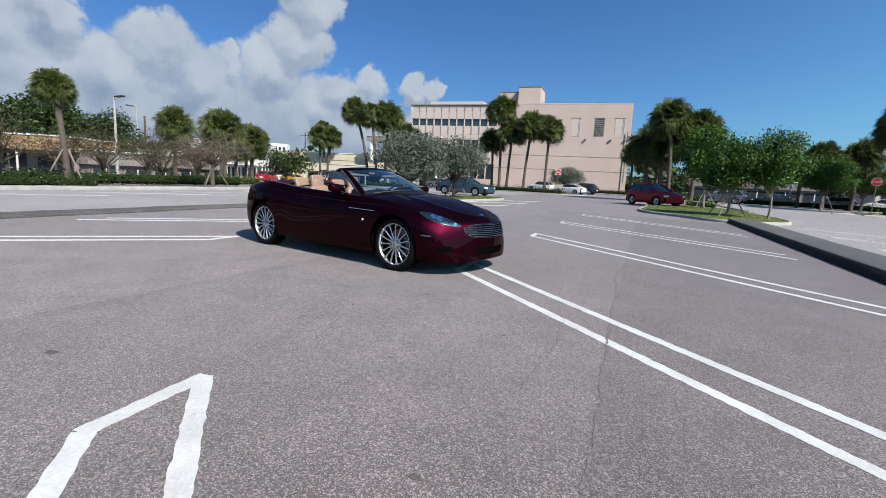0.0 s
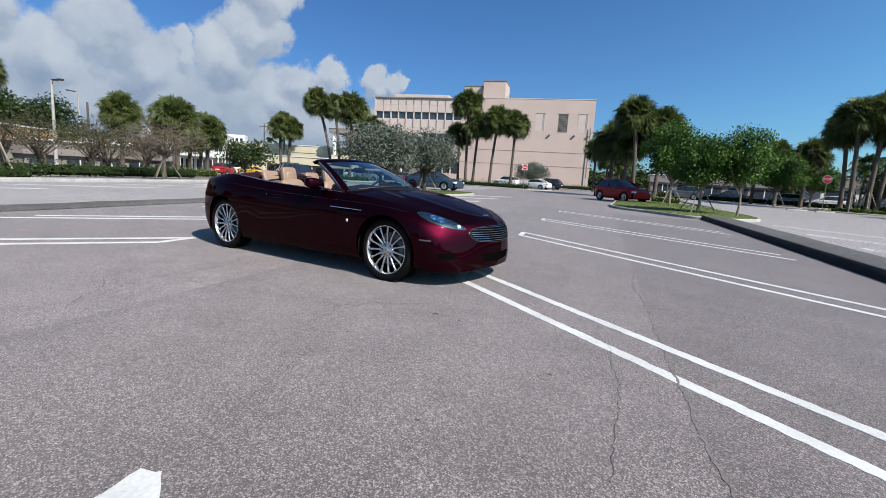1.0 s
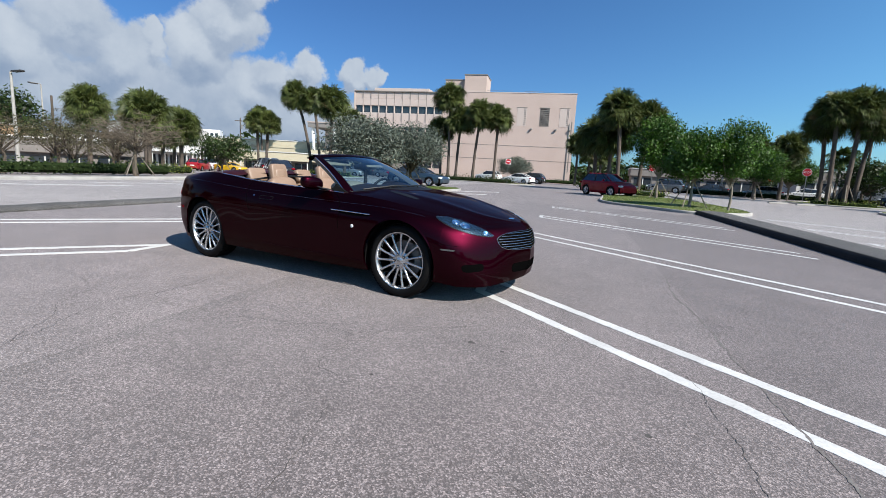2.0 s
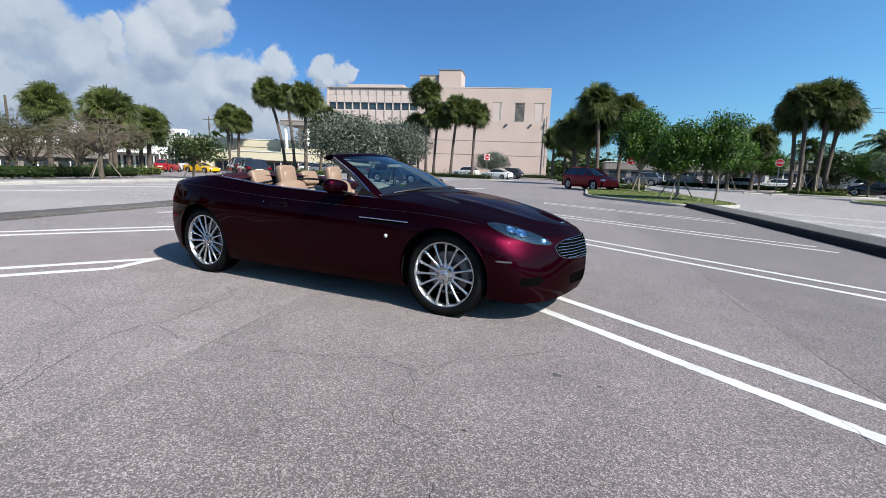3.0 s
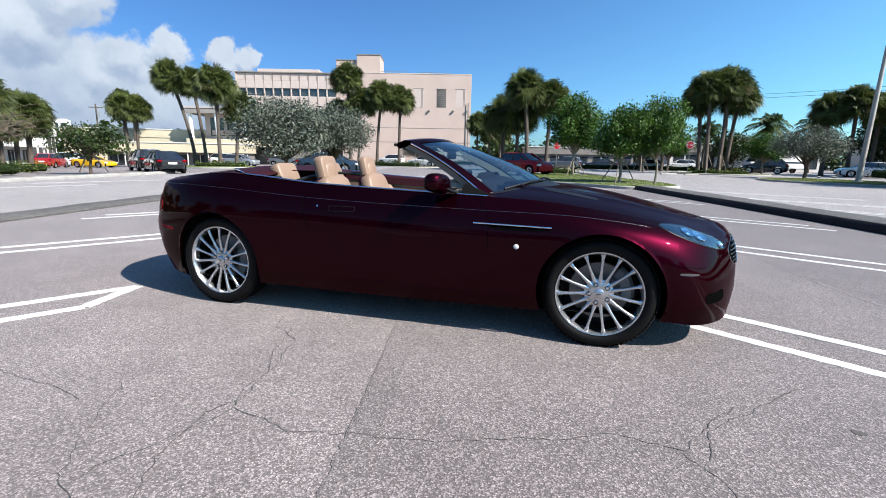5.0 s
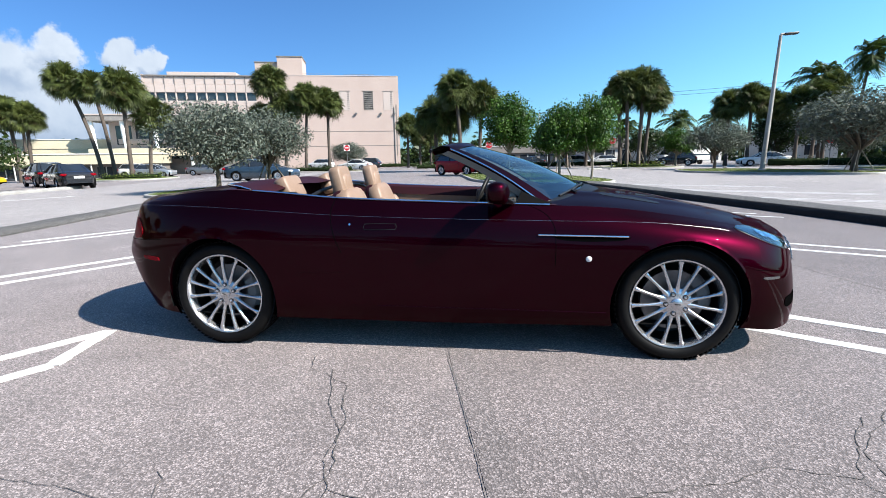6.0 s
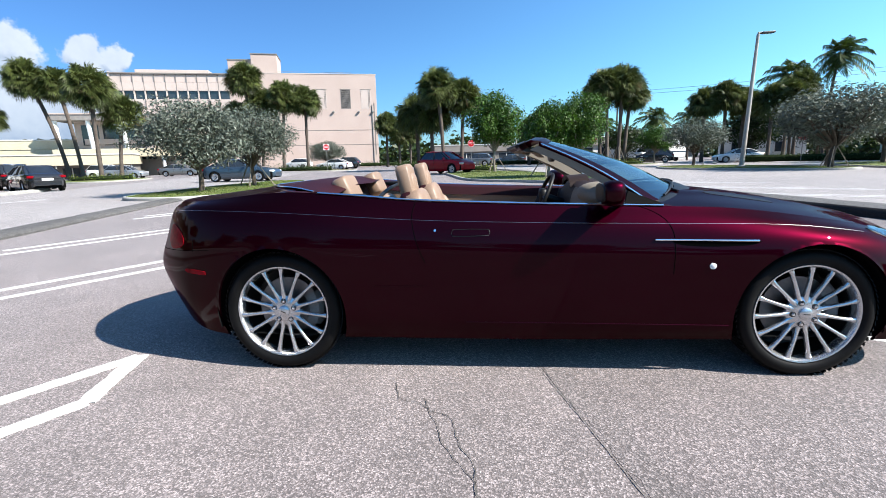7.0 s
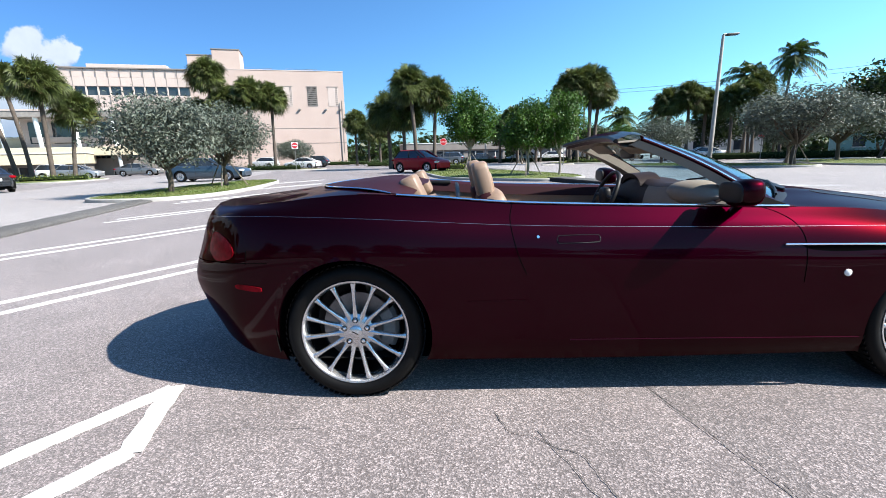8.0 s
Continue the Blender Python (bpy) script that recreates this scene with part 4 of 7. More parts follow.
# shut lines, pinstripe, sill strip, trim
for side in (-1, 1):
    out = (0, -side, 0)
    for gap in ([(-0.612, 0.936), (-0.628, 0.87), (-0.618, 0.79), (-0.592, 0.70), (-0.558, 0.62)], [(0.53, 0.893), (0.60, 0.865), (0.655, 0.825), (0.686, 0.765), (0.692, 0.68), (0.690, 0.56)]):
        line = spline(np.arange(len(gap)), gap, np.linspace(0, len(gap) - 1, 70))
        part("shut_line", laid_line([(a, 0.92 * side, b) for a, b in line], out, 0.0004, 0.0018, 6), SHUT, doors[side])
    # lower crease of the door and sill
    part("sill_crease", laid_line([(a, 0.92 * side, 0.292 - 0.006 * a) for a in np.linspace(-0.35, 0.98, 60)], out, -0.0005, 0.0034, 6), CAR_RED, car)
    p = side_skin(np.linspace(-2.14, 1.62, 150), 4.0, 4.001, 2)[0]
    p[:, 1] = (p[:, 1] + 0.0004) * side
    part("pinstripe", Shape().tube(p, 0.0010, 6), GRILLE_BAR, car, "fine pale crease line")
    for s0, v0, v1 in ((-1.9, 2.5, 2.9),):
        p = side_skin(np.array([s0]), v0, v1, 30)[:, 0]
        p[:, 1] = (p[:, 1] + 0.0003) * side
        keep = np.hypot(np.abs(p[:, 0]) - AXLE, p[:, 2] - WHEEL_R) > ARCH_R
        part("shut_line", Shape().tube(p[keep], 0.0018, 6), SHUT, car)
    p = side_skin(np.linspace(-2.3, -1.78, 40), 2.55, 2.551, 2)[0]
    p[:, 1] = (p[:, 1] + 0.0003) * side
    part("shut_line", Shape().tube(p, 0.0018, 6), SHUT, car)
    # bright strip along the top of the door and round the tonneau
    p = side_skin(np.linspace(-1.15, 0.66, 90), 5, 5.0001, 2)[0]
    p[:, 2] += 0.004
    p[:, 1] *= side
    part("belt_trim", Shape().tube(p, 0.0075, 8, flat=0.75), CHROME, car, "bright trim along the door top")

    out = (0, -side, 0)
    flat3 = lambda a, b: (a, 0.92 * side, b)  # noqa: E731
    part("side_vent", laid_patch([(0.69, 0.728), (0.9, 0.729), (1.07, 0.726), (1.075, 0.716), (1.02, 0.704), (0.85, 0.698), (0.72, 0.706)], flat3, out, 0.0010, 5), SHUT, car, "dark air vent behind the front wheel")
    part("strake", laid_line([(xx, 0.92 * side, 0.731 - 0.012 * (xx - 0.6)) for xx in np.linspace(0.595, 1.075, 30)], out, 0.005, 0.0052, 8), CHROME, car, "chrome side strake")
    part("side_lamp", laid_patch([(0.87 + 0.016 * math.cos(a), 0.602 + 0.016 * math.sin(a)) for a in np.linspace(0, 2 * math.pi, 8, endpoint=False)], flat3, out, 0.004, 5, 4, 0.004), WHITE_PAINT, car, "round white side lamp")
    part("door_handle", laid_patch([(-0.40, 0.786), (-0.25, 0.788), (-0.235, 0.775), (-0.25, 0.762), (-0.40, 0.760), (-0.413, 0.773)], flat3, out, 0.0032, 4), CAR_RED, doors[side], "flush maroon door handle")
    ring = [(-0.413, 0.79), (-0.32, 0.792), (-0.228, 0.790), (-0.222, 0.775), (-0.228, 0.759), (-0.32, 0.757), (-0.413, 0.757), (-0.42, 0.773), (-0.413, 0.79)]
    part("handle_gap", laid_line([(a, 0.92 * side, b) for a, b in ring], out, 0.0006, 0.0018, 5), BLACK, doors[side])
    part("lock", laid_patch([(-0.505 + 0.0065 * math.cos(a), 0.788 + 0.0065 * math.sin(a)) for a in np.linspace(0, 2 * math.pi, 6, endpoint=False)], flat3, out, 0.002, 4, 4), CHROME, doors[side], "round chrome lock")
    part("fuel_seam" if side < 0 else "seam", laid_line([(xx, 0.92 * side, 0.50) for xx in np.linspace(-0.83, -0.56, 12)], out, 0.0004, 0.0016, 5), CAR_RED, car)

    # headlamp: housing, reflectors and a clear cover, on the corner of the nose
    way = (-0.55, -0.70 * side, -0.45)
    lamp_outline = [(1.69, 0.766), (1.75, 0.780), (1.85, 0.762), (1.95, 0.724), (2.06, 0.672), (2.125, 0.632), (2.08, 0.606), (1.95, 0.599), (1.82, 0.634), (1.725, 0.704)]
    corner = lambda a, b: (a, side * (0.80 - 0.62 * (a - 1.66)), b)  # noqa: E731
    lamp = part("headlight", laid_patch(lamp_outline, corner, way, 0.0015, 9, 8), LAMP_GREY, car, "almond-shaped headlight with clear cover")
    for a, b, r in ((1.835, 0.708, 0.042), (1.90, 0.680, 0.048), (2.06, 0.634, 0.026)):
        p, n = on_body(corner(a, b), way, 0.002)
        q = n.to_track_quat("Z", "Y").to_matrix().to_4x4()
        bowl = Shape().lathe([(r, 0.004), (r * 0.96, 0.007), (r * 0.75, 0.003), (r * 0.45, 0.0015), (r * 0.3, 0.006), (0.001, 0.009)], 20, "z")
        ob = part("reflector", bowl, CHROME, lamp, "chrome lamp bowl")
        ob.matrix_basis = Matrix.Translation(p) @ q
    part("cover", laid_patch(lamp_outline, corner, way, 0.010, 7, 8, 0.006), LENS, lamp, "clear lamp cover").visible_shadow = False
    part("lamp_gap", laid_line([corner(*q) for q in list(soft_edge(lamp_outline, 8)) + [soft_edge(lamp_outline, 8)[0]]], way, 0.001, 0.003, 5), BLACK, lamp)

    # seam of the bumper, side marker, fog intake and tail lamp
    part("bumper_seam", laid_line([(a, 0.85 * side, 0.548 - 0.10 * (a - 1.70)) for a in np.linspace(1.725, 1.96, 24)], (-0.25, -side, 0), 0.0002, 0.0013, 5), SHUT, car)
    part("side_marker", laid_patch([(1.80, 0.501), (1.90, 0.496), (1.912, 0.490), (1.895, 0.484), (1.80, 0.489)], lambda a, b: (a, 0.85 * side, b), (-0.25, -side, 0), 0.003, 4), MARKER, car, "slim grey side marker")
    part("side_intake", laid_patch([(1.955, 0.365), (2.03, 0.372), (2.09, 0.374), (2.095, 0.322), (2.04, 0.308), (1.965, 0.312)], lambda a, b: (a, side * (0.77 - 0.95 * (a - 1.95)), b), (-0.6, -0.75 * side, 0), 0.002, 5), SHUT, car, "dark lower air intake")
    part("tail_lamp", laid_patch([(-2.24, 0.72), (-2.22, 0.79), (-2.15, 0.808), (-2.03, 0.782), (-1.965, 0.730), (-2.00, 0.69), (-2.14, 0.672)], lambda a, b: (a, 0.8 * side, b), (0.45, -side, 0), 0.004, 7, 8, 0.006), TAIL_RED, car, "red wrap-round tail lamp")
    part("rear_marker", laid_patch([(-1.94, 0.572), (-1.80, 0.567), (-1.785, 0.556), (-1.80, 0.545), (-1.94, 0.550)], lambda a, b: (a, 0.8 * side, b), (0.35, -side, 0), 0.004, 4), TAIL_RED, car, "red rear side marker")

# grille, badge and lower intake on the nose
back = (-1, 0, 0)
half_mouth = [(0.0, 0.640), (0.22, 0.636), (0.36, 0.622), (0.445, 0.590), (0.452, 0.556), (0.42, 0.512), (0.34, 0.486), (0.18, 0.476), (0.0, 0.473)]
mouth = half_mouth + [(-a, b) for a, b in half_mouth[-2:0:-1]]
grille = part("grille", laid_patch(mouth, lambda a, b: (2.2, a, b), back, 0.002, 8, 6), SHUT, car, "dark grille with bright horizontal bars")
for z in np.linspace(0.490, 0.624, 7):
    w = np.interp(z, (0.476, 0.486, 0.512, 0.556, 0.590, 0.622, 0.640), (0.2, 0.33, 0.41, 0.443, 0.436, 0.35, 0.1))
    part("grille_bar", laid_line([(2.2, yy, z) for yy in np.linspace(-w, w, 33)], back, 0.006, 0.0034, 6), GRILLE_BAR, grille)
part("grille_surround", laid_line([(2.2, *q) for q in list(soft_edge(mouth, 6)) + [soft_edge(mouth, 6)[0]]], back, 0.0005, 0.0022, 6), GRILLE_BAR, grille, "thin metal rim")
part("lower_intake", laid_patch([(0.29, 0.345), (0.285, 0.285), (0.2, 0.268), (-0.2, 0.268), (-0.285, 0.285), (-0.29, 0.345), (-0.2, 0.355), (0.2, 0.355)], lambda a, b: (2.2, a, b), back, 0.002, 6), SHUT, car, "dark lower air intake")
part("hood_badge", laid_patch([(0.07, 2.075), (0.02, 2.09), (-0.02, 2.09), (-0.07, 2.075), (-0.03, 2.062), (0.03, 2.062)], lambda a, b: (b, a, 0.9), (0, 0, -1), 0.003, 4), CHROME, car, "small winged silver badge")
for side in (-1, 1):
    part("hood_vent", laid_patch([(1.02, 0.46), (1.30, 0.50), (1.33, 0.535), (1.28, 0.55), (1.02, 0.51)], lambda a, b: (a, b * side, 1.1), (0, 0, -1), 0.0015, 4), BLACK, car, "dark slotted vent in the hood")

# windscreen and its frame
U = np.linspace(-1, 1, 25)


def screen(u, w, out=0.0):
    """A place on the windscreen: u across, w from base to top."""
    base = np.array((0.64 + 0.33 * (1 - u * u), 0.735 * u, 0.885 + 0.065 * (1 - u * u)))
    top = np.array((0.055 + 0.085 * (1 - u * u), 0.565 * u, 1.225 + 0.035 * (1 - u * u)))
    p = base + (top - base) * w
    n = np.array((0.52, 0.12 * u, 0.85))
    return p + n * (0.035 * math.sin(math.pi * w) * (1 - 0.3 * u * u) + out)


windscreen = part("windscreen", Shape().grid([[screen(u, w) for u in U] for w in np.linspace(0.0, 0.965, 14)]), GLASS, car, "raked clear windscreen")
windscreen.visible_shadow = False
for side in (-1, 1):
    rows = []
    for w in np.linspace(-0.04, 1.0, 18):
        o, i = np.array(screen(side * 1.0, w)), np.array(screen(side * 0.93, w))
        rows.append([o + (0, 0, -0.02), o + (0.0, side * 0.012, 0.006), i + (0.004, 0, 0.008), i + (0, 0, -0.006)])
    part("pillar", Shape().grid(rows), CAR_RED, car)
    rows = [[np.array(screen(side * 1.0, w)) + (-0.004, side * 0.004, -0.015), np.array(screen(side * 0.99, w)) + (-0.05, -side * 0.008, -0.035), np.array(screen(side * 0.9, w)) + (-0.05, -side * 0.01, -0.045), np.array(screen(side * 0.9, w)) + (0, 0, -0.012)] for w in np.linspace(-0.02, 1.0, 18)]
    part("pillar_lining", Shape().grid(rows), LINING, car, "cream pillar lining")
    part("pillar_trim", Shape().tube([np.array(screen(side * 1.0, w)) + (-0.002, side * 0.010, 0.0) for w in np.linspace(-0.03, 0.98, 18)], 0.0065, 6), CHROME, car, "bright pillar trim")
    tri = [(0.47, 0.79, 0.893), (0.68, 0.775, 0.893), (0.50, 0.735, 0.965)]
    s = Shape().add([(a, side * b, c) for a, b, c in tri] + [(a, side * (b - 0.02), c) for a, b, c in tri], [(0, 1, 2), (3, 5, 4), (0, 3, 4, 1), (1, 4, 5, 2), (2, 5, 3, 0)])
    part("quarter_panel", s, LINER, car, smooth=False)
head = [[np.array(screen(u, 0.955, 0.004)), np.array(screen(u, 1.0, 0.012)), np.array(screen(u, 1.03, 0.006)) + (-0.03, 0, 0.004), np.array(screen(u, 1.05)) + (-0.085, 0, -0.022), np.array(screen(u, 1.03)) + (-0.075, 0, -0.05)] for u in U]
part("header", Shape().grid(head), CAR_RED, car, "maroon windscreen header")
part("header_seal", Shape().tube([np.array(screen(u, 1.05)) + (-0.088, 0, -0.03) for u in U], 0.012, 6), BLACK, car)
part("header_lining", Shape().grid([[np.array(screen(u * 0.97, 1.03)) + (-0.075, 0, -0.052), np.array(screen(u * 0.95, 0.97)) + (-0.02, 0, -0.05), np.array(screen(u * 0.93, 0.90)) + (-0.012, 0, -0.012)] for u in U]), LINING, car, "cream header lining")
for side in (-1, 1):
    s = Shape().box(-0.05, 0.05, -0.17, 0.17, -0.008, 0.008, 0.006, Matrix.Translation((0.13, 0.30 * side, 1.175)) @ pose(0, 0, 0, 0, 34))
    part("sun_visor", s, LINING, car)
part("rear_mirror", Shape().ball(np.array((0.20, 0.0, 1.145)), np.array((0.018, 0.11, 0.032)), 16, 0.6), BLACK, car, "black rear-view mirror")
part("cowl", Shape().grid([[np.array(screen(u * 0.97, -0.03)) + (0.07, 0, 0.0), np.array(screen(u * 0.97, 0.0)) + (0.03, 0, 0.013), np.array(screen(u * 0.97, 0.03, 0.004))] for u in U]), BLACK, car, "black cowl panel")
for y0, y1 in ((-0.60, -0.02), (-0.12, 0.48)):
    pts = [np.array(screen(u / 0.735, 0.035 + 0.02 * math.sin(3 * k), 0.009)) for k, u in zip(np.linspace(0, 1, 12), np.linspace(y0, y1, 12))]
    part("wiper", Shape().tube(pts, 0.007, 6), BLACK, car, "black wiper")
    part("wiper_arm", Shape().tube([pts[2] + (0.05, 0, -0.006), pts[2] + (0.03, 0.04, 0.004), pts[6] + (0.002, 0, 0.006)], 0.007, 6), BLACK, car)

# door mirrors
for side in (-1, 1):
    c = np.array((0.372, 0.932 * side, 0.972))
    s = Shape().ball(c, np.array((0.064, 0.112, 0.060)), 24, 0.68)
    s.v = [(x + 0.25 * (side * y - 0.965) * (-0.5) - 0.15 * max(0, x - 0.36), y, z + 0.12 * (side * y - 0.965)) for x, y, z in s.v]
    mirror = part("door_mirror", s, CAR_RED, car, "maroon door mirror shell")
    g = Shape().ball(c + (-0.056, 0, 0), np.array((0.012, 0.09, 0.045)), 20, 0.6)
    part("mirror_glass", g, BLACK, mirror, "dark mirror glass")
    part("mirror_foot", Shape().tube([(0.40, 0.92 * side, 0.942), (0.43, 0.85 * side, 0.918), (0.45, 0.78 * side, 0.905)], (0.026, 0.020, 0.024), 10, flat=0.55), BLACK, mirror)

# cockpit: tub, door linings, dashboard, seats
st = np.linspace(-1.34, 0.70, 60)
top = side_line(EDGE, st)
for side in (-1, 1):
    rows = [[(p[0], side * (p[1] + 0.002), p[2] + 0.002) for p in top], [(p[0], side * (p[1] - 0.035), p[2] + 0.006) for p in top], [(p[0], side * (p[1] - 0.075), p[2] - 0.012) for p in top], [(p[0], side * (p[1] - 0.095), p[2] - 0.075) for p in top]]
    lining = part("door_lining", Shape().grid(rows), WINE, car, "wine-red leather along the door top")
    rows = [[(p[0], side * (p[1] - 0.09), p[2] - 0.07) for p in top], [(p[0], side * (p[1] - 0.08), p[2] - 0.14) for p in top], [(p[0], side * (p[1] - 0.10), 0.42) for p in top]]
    part("door_card", Shape().grid(rows), BEIGE, lining, "tan leather door panel")
    part("arm_rest", Shape().box(-0.45, 0.25, min(side * 0.66, side * 0.72), max(side * 0.66, side * 0.72), 0.68, 0.74, 0.02), WINE, lining)
tub = Shape().grid([[(xx, yy, 0.30 + (0.14 if xx < -0.95 else 0) + (0.12 if abs(yy) < 0.12 else 0)) for yy in np.linspace(-0.72, 0.72, 25)] for xx in np.linspace(-1.3, 0.75, 20)])
part("floor_pan", tub, BLACK, car, "dark carpet")
bulk = Shape().grid([[(-1.17, yy, 0.42), (-1.20, yy, 0.80), (-1.22, yy, 1.0)] for yy in np.linspace(-0.74, 0.74, 15)])
part("bulkhead", bulk, WINE, car)
# tonneau behind the seats with two fairings
a = np.linspace(-0.985, 0.985, 49)


def tonneau_row(f):
    """A row across the tonneau: f 0 along its swept rear edge, 1 before the rear seats."""
    row = []
    for u in a:
        rear = -1.66 + 0.50 * abs(u) ** 2.6
        xx = rear + (-1.04 - 0.08 * u * u - rear) * f
        w, z = edge_at(xx)
        crown = np.interp(xx, (-1.9, -1.6, -1.30, -1.0), (0.968, 1.005, 1.03, 1.03))
        dip = math.exp(-(((abs(u) - 0.44) / 0.26) ** 2))
        row.append((xx, u * w, z + (crown - z) * (1 - abs(u) ** 2.4) + 0.014 * dip * f + 0.007 - 0.04 * f**5))
    return row


part("tonneau", Shape().grid([tonneau_row(f) for f in np.linspace(0, 1, 18)]), WINE, car, "wine-red leather tonneau")
part("tonneau_trim", Shape().tube(np.array(tonneau_row(0.0)) + (0, 0, 0.001), 0.0045, 6), CHROME, car, "bright trim round the tonneau")
for side in (-1, 1):
    part("roof_latch_cover", Shape().box(-1.09, -0.90, min(side * 0.70, side * 0.775), max(side * 0.70, side * 0.775), 0.945, 0.972, 0.008), BLACK, car, "black hinge cover behind the door")


def cushion(at, size, m=None, squash=0.55, seg=20):
    s = Shape().ball(np.array((0, 0, 0.0)), np.array(size), seg, squash)
    m = Matrix.Translation(at) @ (m or Matrix.Identity(4))
    s.v = [tuple(m @ Vector(v)) for v in s.v]
    return s


def make_seat(y):
    seat = part("seat", cushion((-0.30, y, 0.50), (0.27, 0.25, 0.10)), BEIGE, car, "tan leather bucket seat")
    lean = pose(0, 0, 0, 0, -17)
    part("seat_back", cushion((-0.61, y, 0.73), (0.070, 0.205, 0.25), lean, 0.45), BEIGE, seat)
    for k in (-1, 1):
        part("bolster", cushion((-0.565, y + 0.185 * k, 0.66), (0.075, 0.05, 0.21), lean), BEIGE, seat)
        part("cushion_roll", cushion((-0.28, y + 0.21 * k, 0.54), (0.26, 0.05, 0.09)), BEIGE, seat)
    part("seat_back_shell", cushion((-0.65, y, 0.74), (0.065, 0.20, 0.24), lean), WINE, seat, "wine-red seat back shell")
    part("head_rest", cushion((-0.72, y, 1.00), (0.045, 0.115, 0.125), pose(0, 0, 0, 0, -12), 0.34), BEIGE, seat, "tall tan head rest")
    part("head_rest_inset", cushion((-0.700, y, 0.985), (0.040, 0.08, 0.09), pose(0, 0, 0, 0, -10)), BEIGE, seat)
    part("belt", Shape().tube([(-0.70, y * 1.75, 0.94), (-0.62, y * 1.45, 0.86), (-0.52, y * 1.30, 0.66), (-0.42, y * 1.35, 0.48)], 0.02, 8, flat=0.2), BLACK, seat, "black seat belt")
    return seat


for y in (-0.375, 0.375):
    make_seat(y)
    rear = part("rear_seat", cushion((-1.02, y, 0.68), (0.12, 0.22, 0.21), pose(0, 0, 0, 0, -14)), BEIGE, car, "small tan rear seat")
    part("head_rest", cushion((-1.10, y, 0.975), (0.05, 0.13, 0.085), pose(0, 0, 0, 0, -24), 0.34), BEIGE, rear, "low tan head rest")
part("centre_console", Shape().box(-0.7, 0.45, -0.11, 0.11, 0.42, 0.66, 0.05), WINE, car, "wine-red console")
part("wind_guard", Shape().tube([(-0.86, yy, 0.93 + 0.05 * (1 - (yy / 0.62) ** 2)) for yy in np.linspace(-0.62, 0.62, 20)], 0.012, 8), BLACK, car)
rows, low = [], []
for yy in np.linspace(-0.70, 0.70, 41):
    hump = 0.045 * math.exp(-(((yy - 0.37) / 0.2) ** 2)) + 0.03 * math.exp(-(((yy + 0.37) / 0.3) ** 2))
    fall = 0.035 * abs(yy / 0.7) ** 4
    top_z = 0.952 + hump - fall
    rows.append([(0.84 - 0.25 * yy * yy, yy, 0.895), (0.62, yy, 0.945 + hump * 0.6 - fall), (0.46, yy, top_z), (0.41, yy, top_z - 0.006), (0.385, yy, top_z - 0.024)])
    low.append([(0.385, yy, top_z - 0.024), (0.365, yy, top_z - 0.06), (0.35, yy, 0.84), (0.345, yy, 0.76), (0.44, yy, 0.52), (0.62, yy, 0.40)])
part("dashboard", Shape().grid(rows), DASH, car, "dark brown dashboard top")
part("dash_lower", Shape().grid(low[:24]), LINING, car, "cream leather lower dashboard")
part("dash_driver", Shape().grid(low[23:]), DASH, car, "dark brown dashboard before the driver")
binnacle = Shape().grid([[(0.50, 0.375 + 0.2 * math.cos(t), 0.93 + 0.085 * math.sin(t)), (0.36, 0.375 + 0.19 * math.cos(t), 0.93 + 0.075 * math.sin(t)), (0.37, 0.375 + 0.16 * math.cos(t), 0.92 + 0.055 * math.sin(t))] for t in np.linspace(0, math.pi, 17)])
part("dash_pad", Shape().ball(np.array((0.43, -0.44, 0.93)), np.array((0.13, 0.25, 0.068)), 24, 0.95), LINING, car, "cream rounded pad before the passenger")
part("instrument_hood", binnacle, DASH, car, "dark brown hood over the instruments")
for side in (-1, 1):
    end = [(0.34, 0.80), (0.36, 0.885), (0.44, 0.925), (0.56, 0.93), (0.68, 0.905), (0.72, 0.85), (0.6, 0.80)]
    s = Shape().add([(a_, side * 0.702, b_) for a_, b_ in end] + [(a_, side * 0.69, b_) for a_, b_ in end], [tuple(range(7)), tuple(range(13, 6, -1))] + [(i, (i + 1) % 7, 7 + (i + 1) % 7, 7 + i) for i in range(7)])
    part("dash_end", s, LINING, car, "cream end panel of the dashboard", smooth=False)
hub = np.array((0.19, 0.375, 0.855))
turn = np.array(pose(0, 0, 0, 0, -66).to_3x3())
ring = [hub + turn @ np.array((0.175 * math.cos(a), 0.18 * math.sin(a), 0)) for a in np.linspace(0, 2 * math.pi, 41)]
steer = part("steering_wheel", Shape().tube(ring, 0.0145, 10, caps=False), BLACK, car, "black leather steering wheel")
part("hub", cushion(tuple(hub), (0.03, 0.07, 0.06)), BLACK, steer)
for a in (math.pi / 2, -math.pi / 2, math.pi):
    part("spoke", Shape().tube([hub, hub + turn @ np.array((0.17 * math.cos(a), 0.175 * math.sin(a), 0))], 0.012, 8), BLACK, steer)
part("steering_column", Shape().tube([hub, hub + (0.16, 0, -0.06)], 0.035, 10), BLACK, car)

# ---- buildings ----


